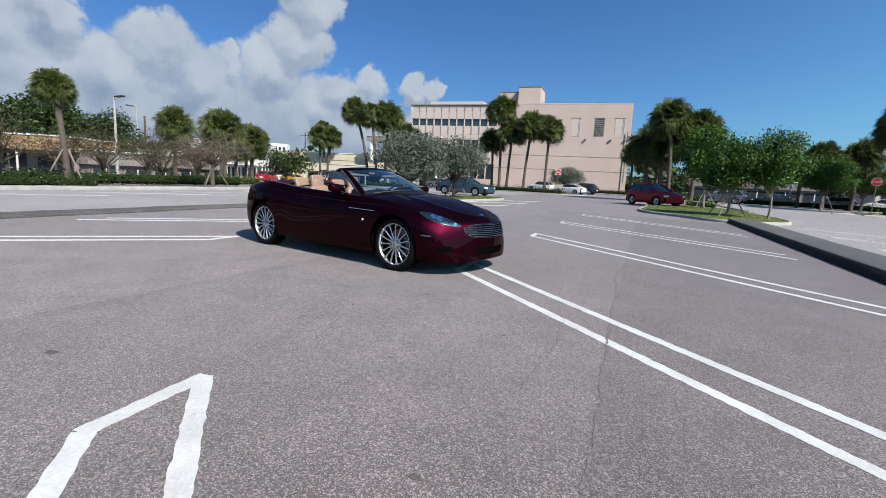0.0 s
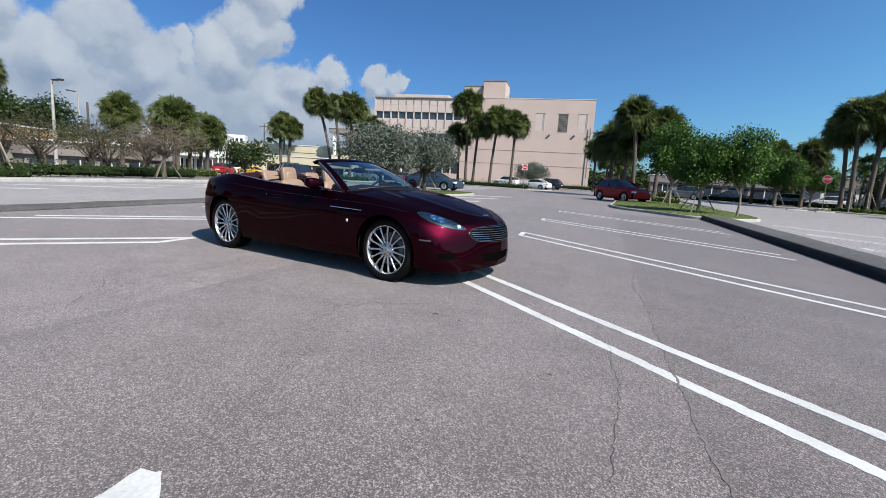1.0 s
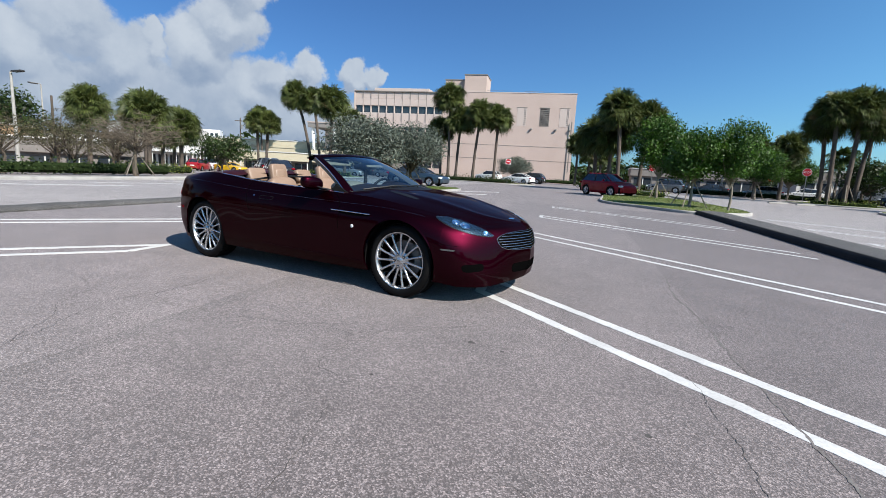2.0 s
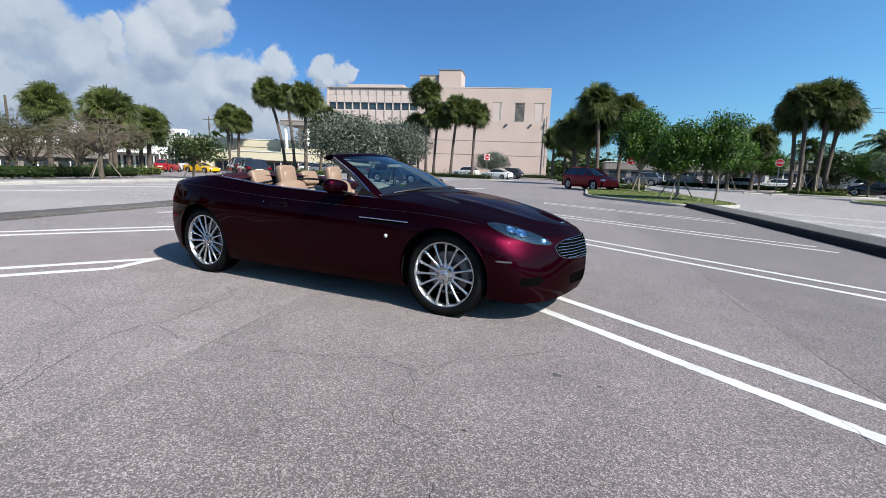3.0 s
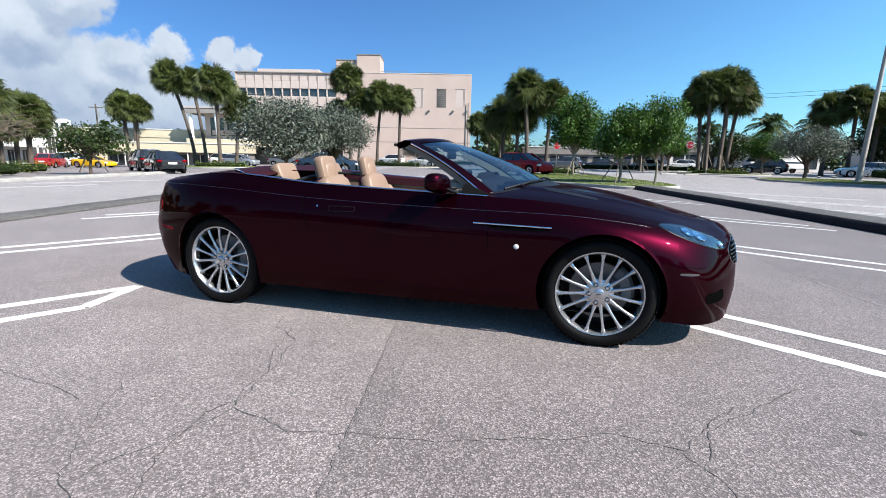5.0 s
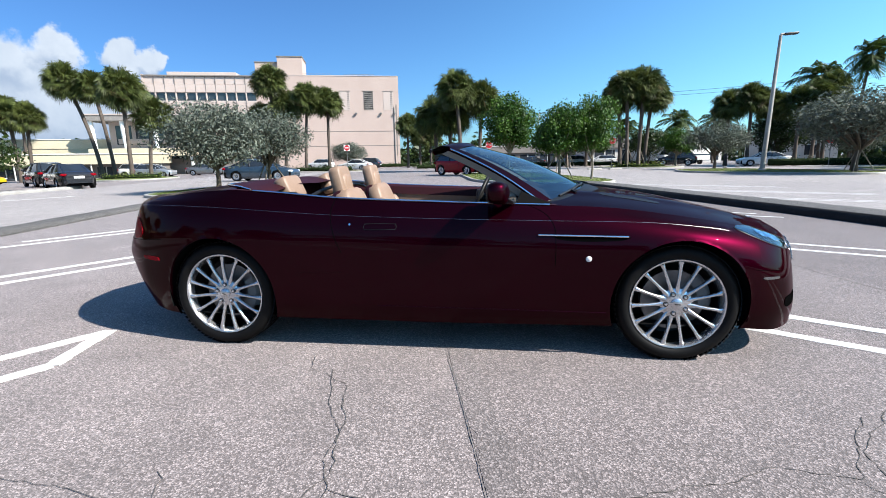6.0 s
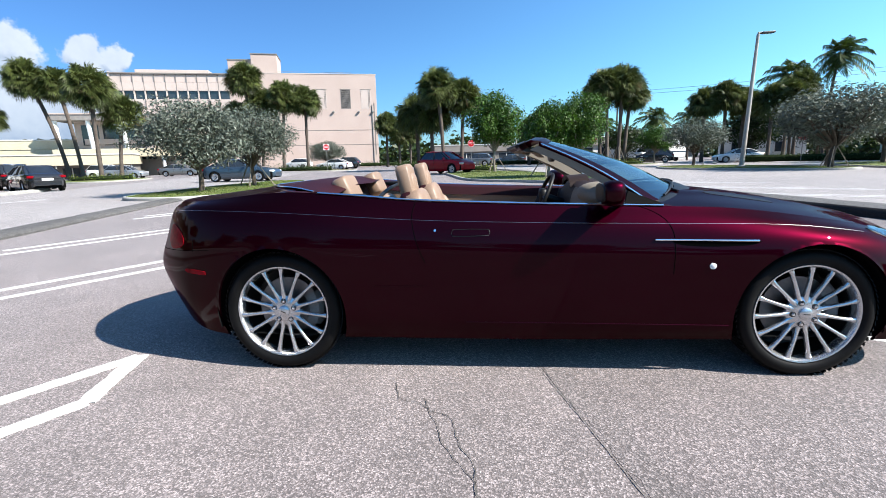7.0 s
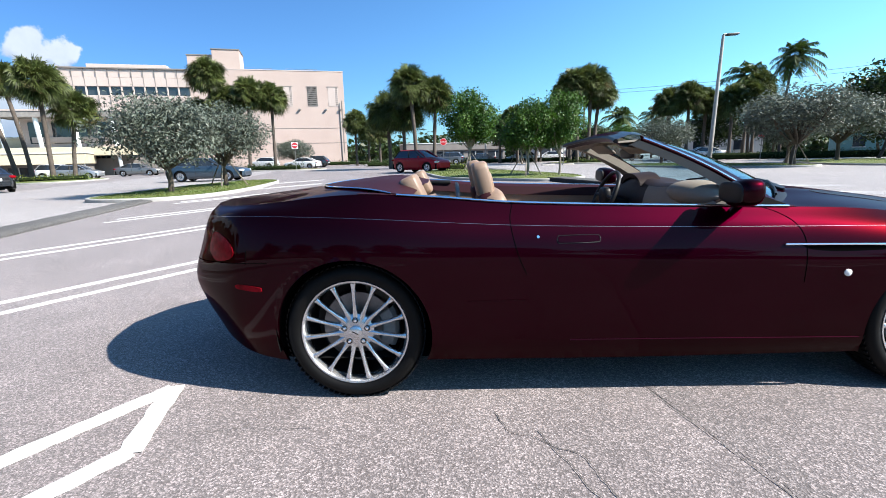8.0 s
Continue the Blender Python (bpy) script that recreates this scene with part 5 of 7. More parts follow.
def office():
    """The tall pink office block: blank wing with vents, glazed wing with bands, roof tower, entrance wing."""
    m = Matrix.Translation((-20.0, 85.5, 0)) @ pose(0, 0, 0, 0, 0, 17)
    b = thing("office_building", "pale pink stucco office block with blank wall and banded window wing", "building", m)
    H = 16.3
    part("blank_wall", Shape().box(-25, 0, 0, 0.4, -0.6, H, 0.02), STUCCO, b, "blank pink stucco wall", smooth=False)
    part("side_wall", Shape().box(-0.4, 0, 0.4, 30, -0.6, H), STUCCO, b, smooth=False)
    part("back_wall", Shape().box(-43, -0.4, 29.6, 30, -0.6, H), STUCCO, b, smooth=False)
    part("roof", Shape().box(-43.0, -0.4, 0.4, 29.6, H - 1.0, H - 0.7), CONCRETE, b, smooth=False)
    part("coping", Shape().box(-25, 0.05, -0.05, 0.45, H, H + 0.14, 0.02), STUCCO_PALE, b, smooth=False)
    for z in (6.6, 4.0):
        part("joint", Shape().box(-25, 0, -0.025, 0.0, z, z + 0.09), GREYWALL, b, smooth=False)
    for i, x in enumerate((-10.6, -6.4, -2.8)):
        v = part("wall_vent", Shape().box(x, x + 1.75, -0.03, -0.005, 10.4, 13.7), STUCCO_PALE if i != 1 else GREYWALL, b, "recessed vent panel", smooth=False)
        for k in range(8):
            for r in range(9):
                if i != 1 and (k < 6):
                    continue
                part("vent_slot", Shape().box(x + 0.12 + 0.2 * k, x + 0.22 + 0.2 * k, -0.06, -0.031, 10.6 + 0.35 * r, 10.82 + 0.35 * r), BLACK if i == 1 else GREYWALL, v, smooth=False)
        part("vent_rim", Shape().box(x - 0.08, x + 1.83, -0.07, -0.002, 13.7, 13.8), GREYWALL, v, smooth=False)
    for x in (-12.2, -8.0, -3.5, -1.0):
        part("wall_lamp", Shape().box(x, x + 0.35, -0.4, 0, 9.7, 9.95, 0.03), GREY_METAL, b, "small wall flood lamp")
    part("drain_pipe", Shape().tube([(-0.9, -0.08, -0.4), (-0.9, -0.08, 11.0)], 0.07, 8), GREY_METAL, b)
    part("cable_tray", Shape().box(-0.55, -0.42, -0.05, 0, 2.2, 11.4), GREYWALL, b, smooth=False)
    for x in np.arange(-9.6, -4.2, 1.75):
        part("roof_rail_post", Shape().tube([(x, 1.2, H), (x, 1.2, H + 0.55)], 0.03, 6), GREY_METAL, b)
    part("roof_rail", Shape().tube([(-9.6, 1.2, H + 0.55), (-4.3, 1.2, H + 0.5)], 0.03, 6), GREY_METAL, b)
    # roof tower
    part("tower", Shape().box(-21.6, -17.2, 3.0, 9.0, H - 0.4, H + 3.75, 0.03), STUCCO, b, "pink stair tower on the roof", smooth=False)
    part("tower", Shape().box(-25.9, -21.6, 5.0, 9.5, H - 0.4, H + 3.1, 0.03), STUCCO, b, smooth=False)
    part("tower_coping", Shape().box(-21.7, -17.1, 2.9, 9.1, H + 3.75, H + 3.9), GREYWALL, b, smooth=False)
    part("tower_coping", Shape().box(-26.0, -21.6, 4.9, 9.6, H + 3.1, H + 3.25), GREYWALL, b, smooth=False)
    part("roof_rail", Shape().tube([(-17.1, 3.2, H + 0.9), (-12.0, 3.2, H + 0.9)], 0.03, 6), GREY_METAL, b)
    part("plant_room", Shape().box(-41.5, -29.5, 6, 14, H - 0.7, H + 1.5, 0.03), STUCCO_PALE, b, smooth=False)
    # banded wing
    x0, x1 = -43.0, -25.0
    bands = ((14.7, H - 0.3, STUCCO_PALE, 0.35), (13.35, 14.7, STUCCO_PALE, 0.45), (10.3, 12.0, STUCCO_PALE, 0.45), (9.3, 10.3, STUCCO_PALE, 0.55), (5.6, 7.4, STUCCO_PALE, 0.45), (4.6, 5.6, STUCCO_PALE, 0.7))
    for z0, z1, mt, off in bands:
        part("spandrel", Shape().box(x0, x1, -off, 0.3, z0, z1 - 0.03, 0.02), mt, b, smooth=False)
    part("parapet", Shape().box(x0 - 0.2, x1, -0.6, 0.4, H - 0.3, H - 0.12), GREYWALL, b, smooth=False)
    for z0, z1 in ((12.0, 13.35), (7.4, 9.3), (1.6, 4.6)):
        n = 11
        for i in range(n):
            a = x0 + (x1 - x0) * i / n
            w = part("window", Shape().box(a + 0.09, x0 + (x1 - x0) * (i + 1) / n - 0.09, -0.12, -0.06, z0, z1), WINDOW, b, "dark strip window", smooth=False)
            part("mullion", Shape().box(a - 0.09, a + 0.09, -0.42, 0.0, z0, z1), STUCCO_PALE, w, smooth=False)
        part("wall_behind", Shape().box(x0, x1, 0.0, 0.3, z0 - 0.02, z1), GREYWALL, b, smooth=False)
    for i in range(1, 11):
        a = x0 + (x1 - x0) * i / 11
        for z0, z1, off in ((13.35, H - 0.35, 0.47), (9.3, 12.0, 0.57)):
            part("panel_joint", Shape().box(a - 0.05, a + 0.05, -off, -off + 0.03, z0, z1), GREYWALL, b, smooth=False)
    part("plinth", Shape().box(x0, x1, -0.6, 0.3, -0.6, 1.6), STUCCO, b, smooth=False)
    part("end_wall", Shape().box(x0 - 0.3, x0, -0.5, 29.6, -0.6, H), STUCCO_PALE, b, smooth=False)
    # low terrace wall before the banded wing
    part("terrace_wall", Shape().box(-42, -27.5, -9.0, -8.6, -0.6, 2.1, 0.02), GREYWALL, b, smooth=False)
    part("terrace_roof", Shape().box(-44, -28.5, -9.4, -0.5, 4.4, 5.2, 0.03), STUCCO_PALE, b, smooth=False)
    for i in range(6):
        a = -43.5 + 2.4 * i
        part("terrace_glass", Shape().box(a, a + 2.25, -8.4, -8.3, 2.1, 4.4), WINDOW, b, smooth=False)


office()


def entrance_wing():
    """Low wing on white slanting columns under a broad dark flat roof."""
    b = thing("entrance_wing", "low office wing with broad dark flat roof and pale columns", "building", Matrix.Translation((-52.9, 64.3, -0.4)) @ pose(0, 0, 0, 0, 0, 17))
    part("roof_slab", Shape().box(-9.5, 5.5, -1.5, 9, 8.1, 8.9, 0.04), ROOF, b, "broad dark flat roof", smooth=False)
    part("roof_edge", Shape().box(-9.6, 5.6, -1.6, 9.1, 8.9, 9.1), STUCCO_PALE, b, smooth=False)
    part("upper_wall", Shape().box(-7.5, 4.5, 1.5, 8.8, 3.9, 8.1), STUCCO_PALE, b, smooth=False)
    for i in range(4):
        part("window", Shape().box(-6.6 + 2.8 * i, -4.4 + 2.8 * i, 1.4, 1.49, 4.7, 7.6), WINDOW, b, "tall dark window", smooth=False)
    part("floor_band", Shape().box(-9.5, 6.5, -1.2, 1.5, 2.9, 4.1, 0.03), CREAM, b, smooth=False)
    # the dark recess is partly shade put into this wall's grey
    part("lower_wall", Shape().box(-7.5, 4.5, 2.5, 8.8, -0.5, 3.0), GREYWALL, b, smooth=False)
    for x in (-8.8, -4.6, -0.2, 4.4):
        part("column", Shape().tube([(x + 0.3, -0.4, -0.3), (x, -0.9, 8.2)], (0.22, 0.32), 8), WHITE_PAINT, b, "pale slanting column")


entrance_wing()


def low_building(name, label, a, b_, depth, h, wall, fascia, over=0.0, bays=8, z0=-0.9, glass=True, band=1.3):
    """A low flat-roofed building whose front runs from a to b_."""
    a, b_ = np.array(a, float), np.array(b_, float)
    L = float(np.hypot(*(b_ - a)))
    ang = math.degrees(math.atan2(*(b_ - a)[::-1]))
    t = thing(name, label, "building", Matrix.Translation((*a, z0)) @ pose(0, 0, 0, 0, 0, ang))
    part("front_wall", Shape().box(0, L, 0.0, 0.3, 0, h - band), wall, t, smooth=False)
    part("end_wall", Shape().box(0, 0.3, 0.3, depth, 0, h - band), wall, t, smooth=False)
    part("end_wall", Shape().box(L - 0.3, L, 0.3, depth, 0, h - band), wall, t, smooth=False)
    part("back_wall", Shape().box(0, L, depth, depth + 0.3, 0, h - band), wall, t, smooth=False)
    part("fascia", Shape().box(-0.3, L + 0.3, -over, depth + 0.4, h - band, h, 0.03), fascia, t, smooth=False)
    part("roof_edge", Shape().box(-0.4, L + 0.4, -over - 0.1, depth + 0.5, h, h + 0.14, 0.02), OFFWHITE, t, smooth=False)
    if glass:
        for i in range(bays):
            x = L * (i + 0.12) / bays
            w = part("window", Shape().box(x, x + L / bays * 0.76, -0.04, -0.005, 0.6, h - band - 0.35), WINDOW, t, "dark shop window", smooth=False)
            part("window_frame", Shape().box(x + L / bays * 0.36, x + L / bays * 0.40, -0.07, -0.041, 0.6, h - band - 0.35), OFFWHITE, w, smooth=False)
    if over > 1:
        for i in range(bays + 1):
            part("post", Shape().tube([(L * i / bays, -over + 0.3, 0), (L * i / bays, -over + 0.3, h - band)], 0.09, 8), OFFWHITE, t)
    return t


# GREYWALL under these canopies has the shade put into its colour
low_building("shop_row", "long low tan shop row with deep canopy, shade put into its wall colour", (-79, -14), (-51.5, 11.5), 10, 4.1, GREYWALL, TAN_WALL, 2.2, 9)
low_building("shop_row", "low shop front with tree shade put into its grey-brown colour", (-50.5, 12), (-55, 28), 10, 3.0, GREYWALL, GREYWALL, 0.4, 5)
low_building("white_shop", "white single-storey shop with awning and glass front", (-60, 27), (-67, 41), 8, 3.9, OFFWHITE, WHITE_PAINT, 1.4, 6)
low_building("white_block", "white two-storey block with small dark windows", (-71, 40), (-76, 50), 9, 6.6, OFFWHITE, OFFWHITE, 0.1, 5, band=2.2)
low_building("warehouse", "long cream flat-roofed building", (-80, 54), (-56, 67), 14, 6.0, CREAM, CREAM, 0.1, 6, glass=False)
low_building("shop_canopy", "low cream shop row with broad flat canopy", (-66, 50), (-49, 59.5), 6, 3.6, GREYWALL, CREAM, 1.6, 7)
low_building("white_store", "low white building behind palms", (14, 80), (36, 84), 8, 4.2, OFFWHITE, GREYWALL, 0.4, 5, z0=-0.2)
low_building("grey_store", "low grey building behind parked cars", (-10, 92), (10, 96), 8, 3.8, GREYWALL, GREYWALL, 0.4, 5, z0=-0.2)


def house(name, label, at, turn, w, d, h, wall, gable):
    """A small house with a pitched roof and a gable to the lot."""
    t = thing(name, label, "house", Matrix.Translation(at) @ pose(0, 0, 0, 0, 0, turn))
    part("wall", Shape().box(-w / 2, w / 2, 0, d, 0, h), wall, t, smooth=False)
    s = Shape().add([(-w / 2, -0.02, h), (w / 2, -0.02, h), (0, -0.02, h + w * 0.24), (-w / 2, 0.2, h), (w / 2, 0.2, h), (0, 0.2, h + w * 0.24)], [(0, 1, 2), (3, 5, 4), (0, 3, 4, 1), (1, 4, 5, 2), (2, 5, 3, 0)])
    part("gable", s, gable, t, "white gable", smooth=False)
    for k in (-1, 1):
        q = [(k * (w / 2 + 0.5), -0.5, h - 0.12), (0, -0.5, h + w * 0.24 + 0.12), (0, d + 0.5, h + w * 0.24 + 0.12), (k * (w / 2 + 0.5), d + 0.5, h - 0.12)]
        part("roof", Shape().add(q + [(x, y, z + 0.18) for x, y, z in q], [(0, 1, 2, 3), (4, 7, 6, 5), (0, 4, 5, 1), (1, 5, 6, 2), (2, 6, 7, 3), (3, 7, 4, 0)]), ROOF, t, smooth=False)
    for x in (-w * 0.28, w * 0.22):
        wd = part("window", Shape().box(x - 0.6, x + 0.6, -0.06, -0.01, 1.0, 2.3), WINDOW, t, smooth=False)
        part("sill", Shape().box(x - 0.7, x + 0.7, -0.16, -0.01, 0.9, 1.0), OFFWHITE, wd, smooth=False)
    part("door", Shape().box(-0.2, 0.75, -0.05, -0.005, 0, 2.1), OFFWHITE, t, smooth=False)


house("house", "teal bungalow with white gable behind a hedge", (52, 57, 0), -32, 9, 10, 2.9, TEAL, WHITE_PAINT)
house("house", "white bungalow with grey roof behind trees", (37, 66, 0), -28, 10, 9, 2.8, OFFWHITE, OFFWHITE)
house("house", "small white house far behind palms", (24, 78, 0), -20, 8, 8, 2.8, OFFWHITE, WHITE_PAINT)

tower = thing("far_tower", "distant white apartment tower with rows of windows", "building", Matrix.Translation((-173.6, 117, -0.8)) @ pose(0, 0, 0, 0, 0, 45))
part("wall", Shape().box(-4.5, 4.5, 0, 7, 0, 13.2), WHITE_PAINT, tower, smooth=False)
for i in range(5):
    for z in (7.0, 10.2):
        part("window", Shape().box(-4.1 + 1.7 * i, -3.0 + 1.7 * i, -0.08, -0.01, z, z + 1.7), WINDOW, tower, smooth=False)

# a plain tree-high bank and wall close the lot behind the camera
wall_back = Shape()
wall_back.grid([[(46 * math.cos(a), -4 + 46 * math.sin(a), z) for a in np.radians(np.linspace(195, 345, 40))] for z in (-0.6, 3.4)])
solid("wall_south", wall_back, GREYWALL, "plain low wall that closes the lot", "wall", kind="structure")

# ---- parked vehicles ----
PAINTS = {
    "red": material("red_car_paint", (0.30, 0.004, 0.010), rough=0.35, coat=0.2, spec=0.2, second=(0.27, 0.004, 0.009)),
    "white": material("white_car_paint", (0.60, 0.60, 0.59), rough=0.3, coat=1.0, second=(0.57, 0.57, 0.56)),
    "navy": material("blue_grey_paint", (0.030, 0.050, 0.072), rough=0.28, metal=0.4, coat=1.0, second=(0.027, 0.046, 0.066)),
    "black": material("black_car_paint", (0.010, 0.011, 0.014), rough=0.25, coat=1.0, second=(0.013, 0.014, 0.017)),
    "silver": material("silver_car_paint", (0.33, 0.345, 0.36), rough=0.3, metal=0.6, coat=1.0, second=(0.3, 0.315, 0.33)),
    "yellow": material("yellow_car_paint", (0.52, 0.31, 0.006), rough=0.3, coat=1.0, second=(0.5, 0.295, 0.006)),
    "scarlet": material("scarlet_car_paint", (0.24, 0.008, 0.014), rough=0.3, coat=0.5, second=(0.22, 0.008, 0.013)),
    "grey": material("grey_car_paint", (0.14, 0.145, 0.15), rough=0.3, metal=0.5, coat=1.0, second=(0.12, 0.125, 0.13)),
}
CAR_GLASS = material("tinted_car_glass", (0.014, 0.018, 0.022), rough=0.04, second=(0.02, 0.025, 0.03), spec=0.9, scale=2)
KINDS = {  # length, width, height, hood, belt, cabin foot rear and front, roof rear and front, axle, wheel, floor
    "sedan": (4.75, 1.83, 1.44, 0.90, 0.98, -1.95, 1.05, -0.95, 0.20, 1.38, 0.33, 0.20),
    "suv": (4.60, 1.88, 1.67, 1.03, 1.10, -2.18, 1.10, -1.62, 0.18, 1.35, 0.38, 0.24),
    "hatch": (4.30, 1.78, 1.50, 0.94, 1.02, -2.02, 1.00, -1.45, 0.20, 1.30, 0.32, 0.20),
    "sports": (4.40, 1.85, 1.25, 0.80, 0.90, -1.45, 0.75, -0.75, 0.05, 1.25, 0.33, 0.16),
}


def parked_car(name, kind, paint, label, x, y, heading, group=""):
    L, W, H, hood, belt, cr, cf, rr, rf, axle, R, floor = KINDS[kind]
    h, half = L / 2, W / 2
    z = ground_z(x, y)
    car_ = thing(name, label, "car", pose(x, y, z, 0, 0, heading), group)
    paint = PAINTS[paint]
    xs = np.linspace(-h, h, 61)
    top = spline((-h, -h + 0.12, cr, -0.6, cf, h - 0.55, h - 0.08, h), (belt - 0.16, belt - 0.02, belt + 0.02, belt, hood + 0.06, hood - 0.06, hood - 0.20, hood - 0.34), xs)[:, 0]
    low = spline((-h, -h + 0.3, 0, h - 0.3, h), (floor + 0.16, floor, floor - 0.02, floor, floor + 0.10), xs)[:, 0]
    wide = half * (1 - 0.30 * np.abs(xs / h) ** 9 - 0.05 * np.abs(xs / h) ** 3)
    rows = []
    for k, (wf, f) in enumerate(((0.90, 0.0), (0.985, 0.16), (1.0, 0.40), (0.995, 0.62), (0.965, 0.86), (0.90, 0.97), (0.72, 1.0), (0.36, 1.015), (0.0, 1.02))):
        rows.append(np.column_stack((xs, wide * wf, low + (top - low) * f)))
    for side in (-1, 1):
        bm = bmesh.new()
        sh = Shape()
        fine = spline(np.arange(9), np.stack(rows).reshape(9, -1), np.linspace(0, 8, 33)).reshape(33, 61, 3)
        fine[..., 1] *= side
        sh.grid(fine)
        vs = [bm.verts.new(p) for p in sh.v]
        ar = R + 0.05
        near = lambda p: min(math.hypot(p.x - a, p.z - R) for a in (axle, -axle)) < ar and abs(p.y) > half * 0.75  # noqa: E731
        for f in sh.f:
            if not all(near(vs[i].co) for i in f):
                bm.faces.new([vs[i] for i in f])
        for v in list(bm.verts):
            if not v.link_faces:
                bm.verts.remove(v)
        for v in bm.verts:
            if near(v.co):
                a = axle if v.co.x > 0 else -axle
                d = max(1e-4, math.hypot(v.co.x - a, v.co.z - R))
                v.co.x, v.co.z = a + (v.co.x - a) * ar / d, R + (v.co.z - R) * ar / d
        out = Shape()
        out.take(bm)
        part("body_side", out, paint, car_, smooth=50)
    for e in (0, -1):
        o = [r[e] for r in rows]
        ring = [(p[0], p[1], p[2]) for p in o] + [(p[0], -p[1], p[2]) for p in o[-2::-1]]
        part("bumper_face", Shape().add(ring, [tuple(range(len(ring)))]), paint, car_, smooth=False)
    part("underbody", Shape().box(-h + 0.15, h - 0.15, -half * 0.86, half * 0.86, floor + 0.02, floor + 0.40), LINER, car_, smooth=False)
    # cabin: glass all round, roof and pillars
    zb = belt - 0.03
    foot = [(cf, -0.70 * half), (cf - 0.22, -0.90 * half), (-0.5, -0.92 * half), (cr + 0.18, -0.86 * half), (cr, -0.62 * half)]
    head_ = [(rf, -0.55 * half), (rf - 0.12, -0.68 * half), (-0.6, -0.70 * half), (rr + 0.12, -0.66 * half), (rr, -0.52 * half)]
    mirror_y = lambda q: q + [(a, -b) for a, b in q[::-1]]  # noqa: E731
    F, T = mirror_y(foot), mirror_y(head_)
    zf = [zb + (0.02 if i in (0, 9) else 0.0) for i in range(10)]
    mid = [((a[0] + b[0]) / 2 + (0.03 if a[0] > 0.3 else 0), (a[1] + b[1]) / 2 * 1.03, (c + H - 0.06) / 2) for a, b, c in zip(F, T, zf)]
    part("cabin_glass", Shape().grid([[(a, b, c) for (a, b), c in zip(F, zf)], mid, [(a, b, H - 0.05) for a, b in T]], wrap=True), CAR_GLASS, car_, "tinted glass")
    o = np.array(T)
    c = o.mean(0)
    cap = [np.column_stack((c + (o - c) * f, np.full(10, zz))) for f, zz in ((1.02, H - 0.07), (1.01, H - 0.035), (0.9, H - 0.012), (0.5, H), (0.02, H))]
    part("roof", Shape().grid(cap, wrap=True), paint, car_, smooth=60)
    for i in (0, 1, 3, 4):
        for k in (i, 9 - i):
            p0, p1, p2 = np.array((*F[k], zf[k])), np.array(mid[k]), np.array((*T[k], H - 0.05))
            part("pillar", Shape().tube([p0, p1, p2], 0.035, 6), paint if i in (0, 4) else BLACK, car_)
    for sgn in (-1, 1):
        p0, p2 = np.array((-0.45, sgn * 0.925 * half, zb)), np.array((-0.55, sgn * 0.715 * half, H - 0.06))
        part("pillar", Shape().tube([p0, (p0 + p2) / 2 + (0, sgn * 0.02, 0), p2], 0.04, 6), BLACK, car_)
        part("door_mirror", Shape().ball(np.array((cf - 0.42, sgn * (half + 0.09), belt + 0.06)), np.array((0.07, 0.10, 0.07)), 10, 0.8), paint, car_)
        part("headlight", Shape().ball(np.array((h - 0.20, sgn * half * 0.70, hood - 0.26)), np.array((0.16, 0.20, 0.075)), 12, 0.7), WHITE_PAINT, car_, "clear headlight")
        part("tail_lamp", Shape().ball(np.array((-h + 0.13, sgn * half * 0.72, belt - 0.16)), np.array((0.12, 0.19, 0.075)), 12, 0.7), TAIL_RED, car_, "red tail lamp")
        for xx in (-0.45, 0.55):
            part("shut_line", Shape().tube([(xx, sgn * (half * 0.998 + 0.004), 0.40), (xx, sgn * (half * 0.985 + 0.004), belt - 0.10)], 0.008, 5), BLACK, car_)
        for xx in (-0.25, 0.40):
            part("door_handle", Shape().box(xx - 0.09, xx + 0.09, sgn * half * 0.985 - 0.02, sgn * half * 0.985 + 0.02, belt - 0.17, belt - 0.14, 0.008), paint, car_)
    part("grille", Shape().box(h - 0.10, h - 0.005, -half * 0.42, half * 0.42, 0.42, hood - 0.34, 0.03), BLACK, car_, "dark grille")
    part("plate", Shape().box(-h - 0.012, -h + 0.02, -0.25, 0.25, 0.62, 0.75, 0.01), WHITE_PAINT, car_, "pale plate")
    tyre = Shape().lathe([(R * 0.66, 0.02), (R * 0.85, -0.005), (R * 0.97, 0.01), (R, 0.05), (R, 0.18), (R * 0.9, 0.21), (0.02, 0.21)], 28).mesh("tyre", RUBBER)
    rim = Shape().lathe([(R * 0.68, 0.025), (R * 0.62, 0.03), (R * 0.58, 0.075), (R * 0.3, 0.075)], 24).mesh("rim", ALLOY)
    spk = Shape().box(-0.022, 0.022, 0.022, 0.05, 0.02, R * 0.64, 0.006).mesh("spoke", ALLOY)
    for a in (axle, -axle):
        for sgn in (-1, 1):
            w = part("wheel", rim, ALLOY, car_)
            w.matrix_basis = pose(a, sgn * (half - 0.015), R, 0, 0, 0 if sgn < 0 else 180)
            part("tyre", tyre, RUBBER, w)
            for i in range(5):
                part("spoke", spk, ALLOY, w).matrix_basis = pose(0, 0, 0, 0, 72 * i)
    return car_


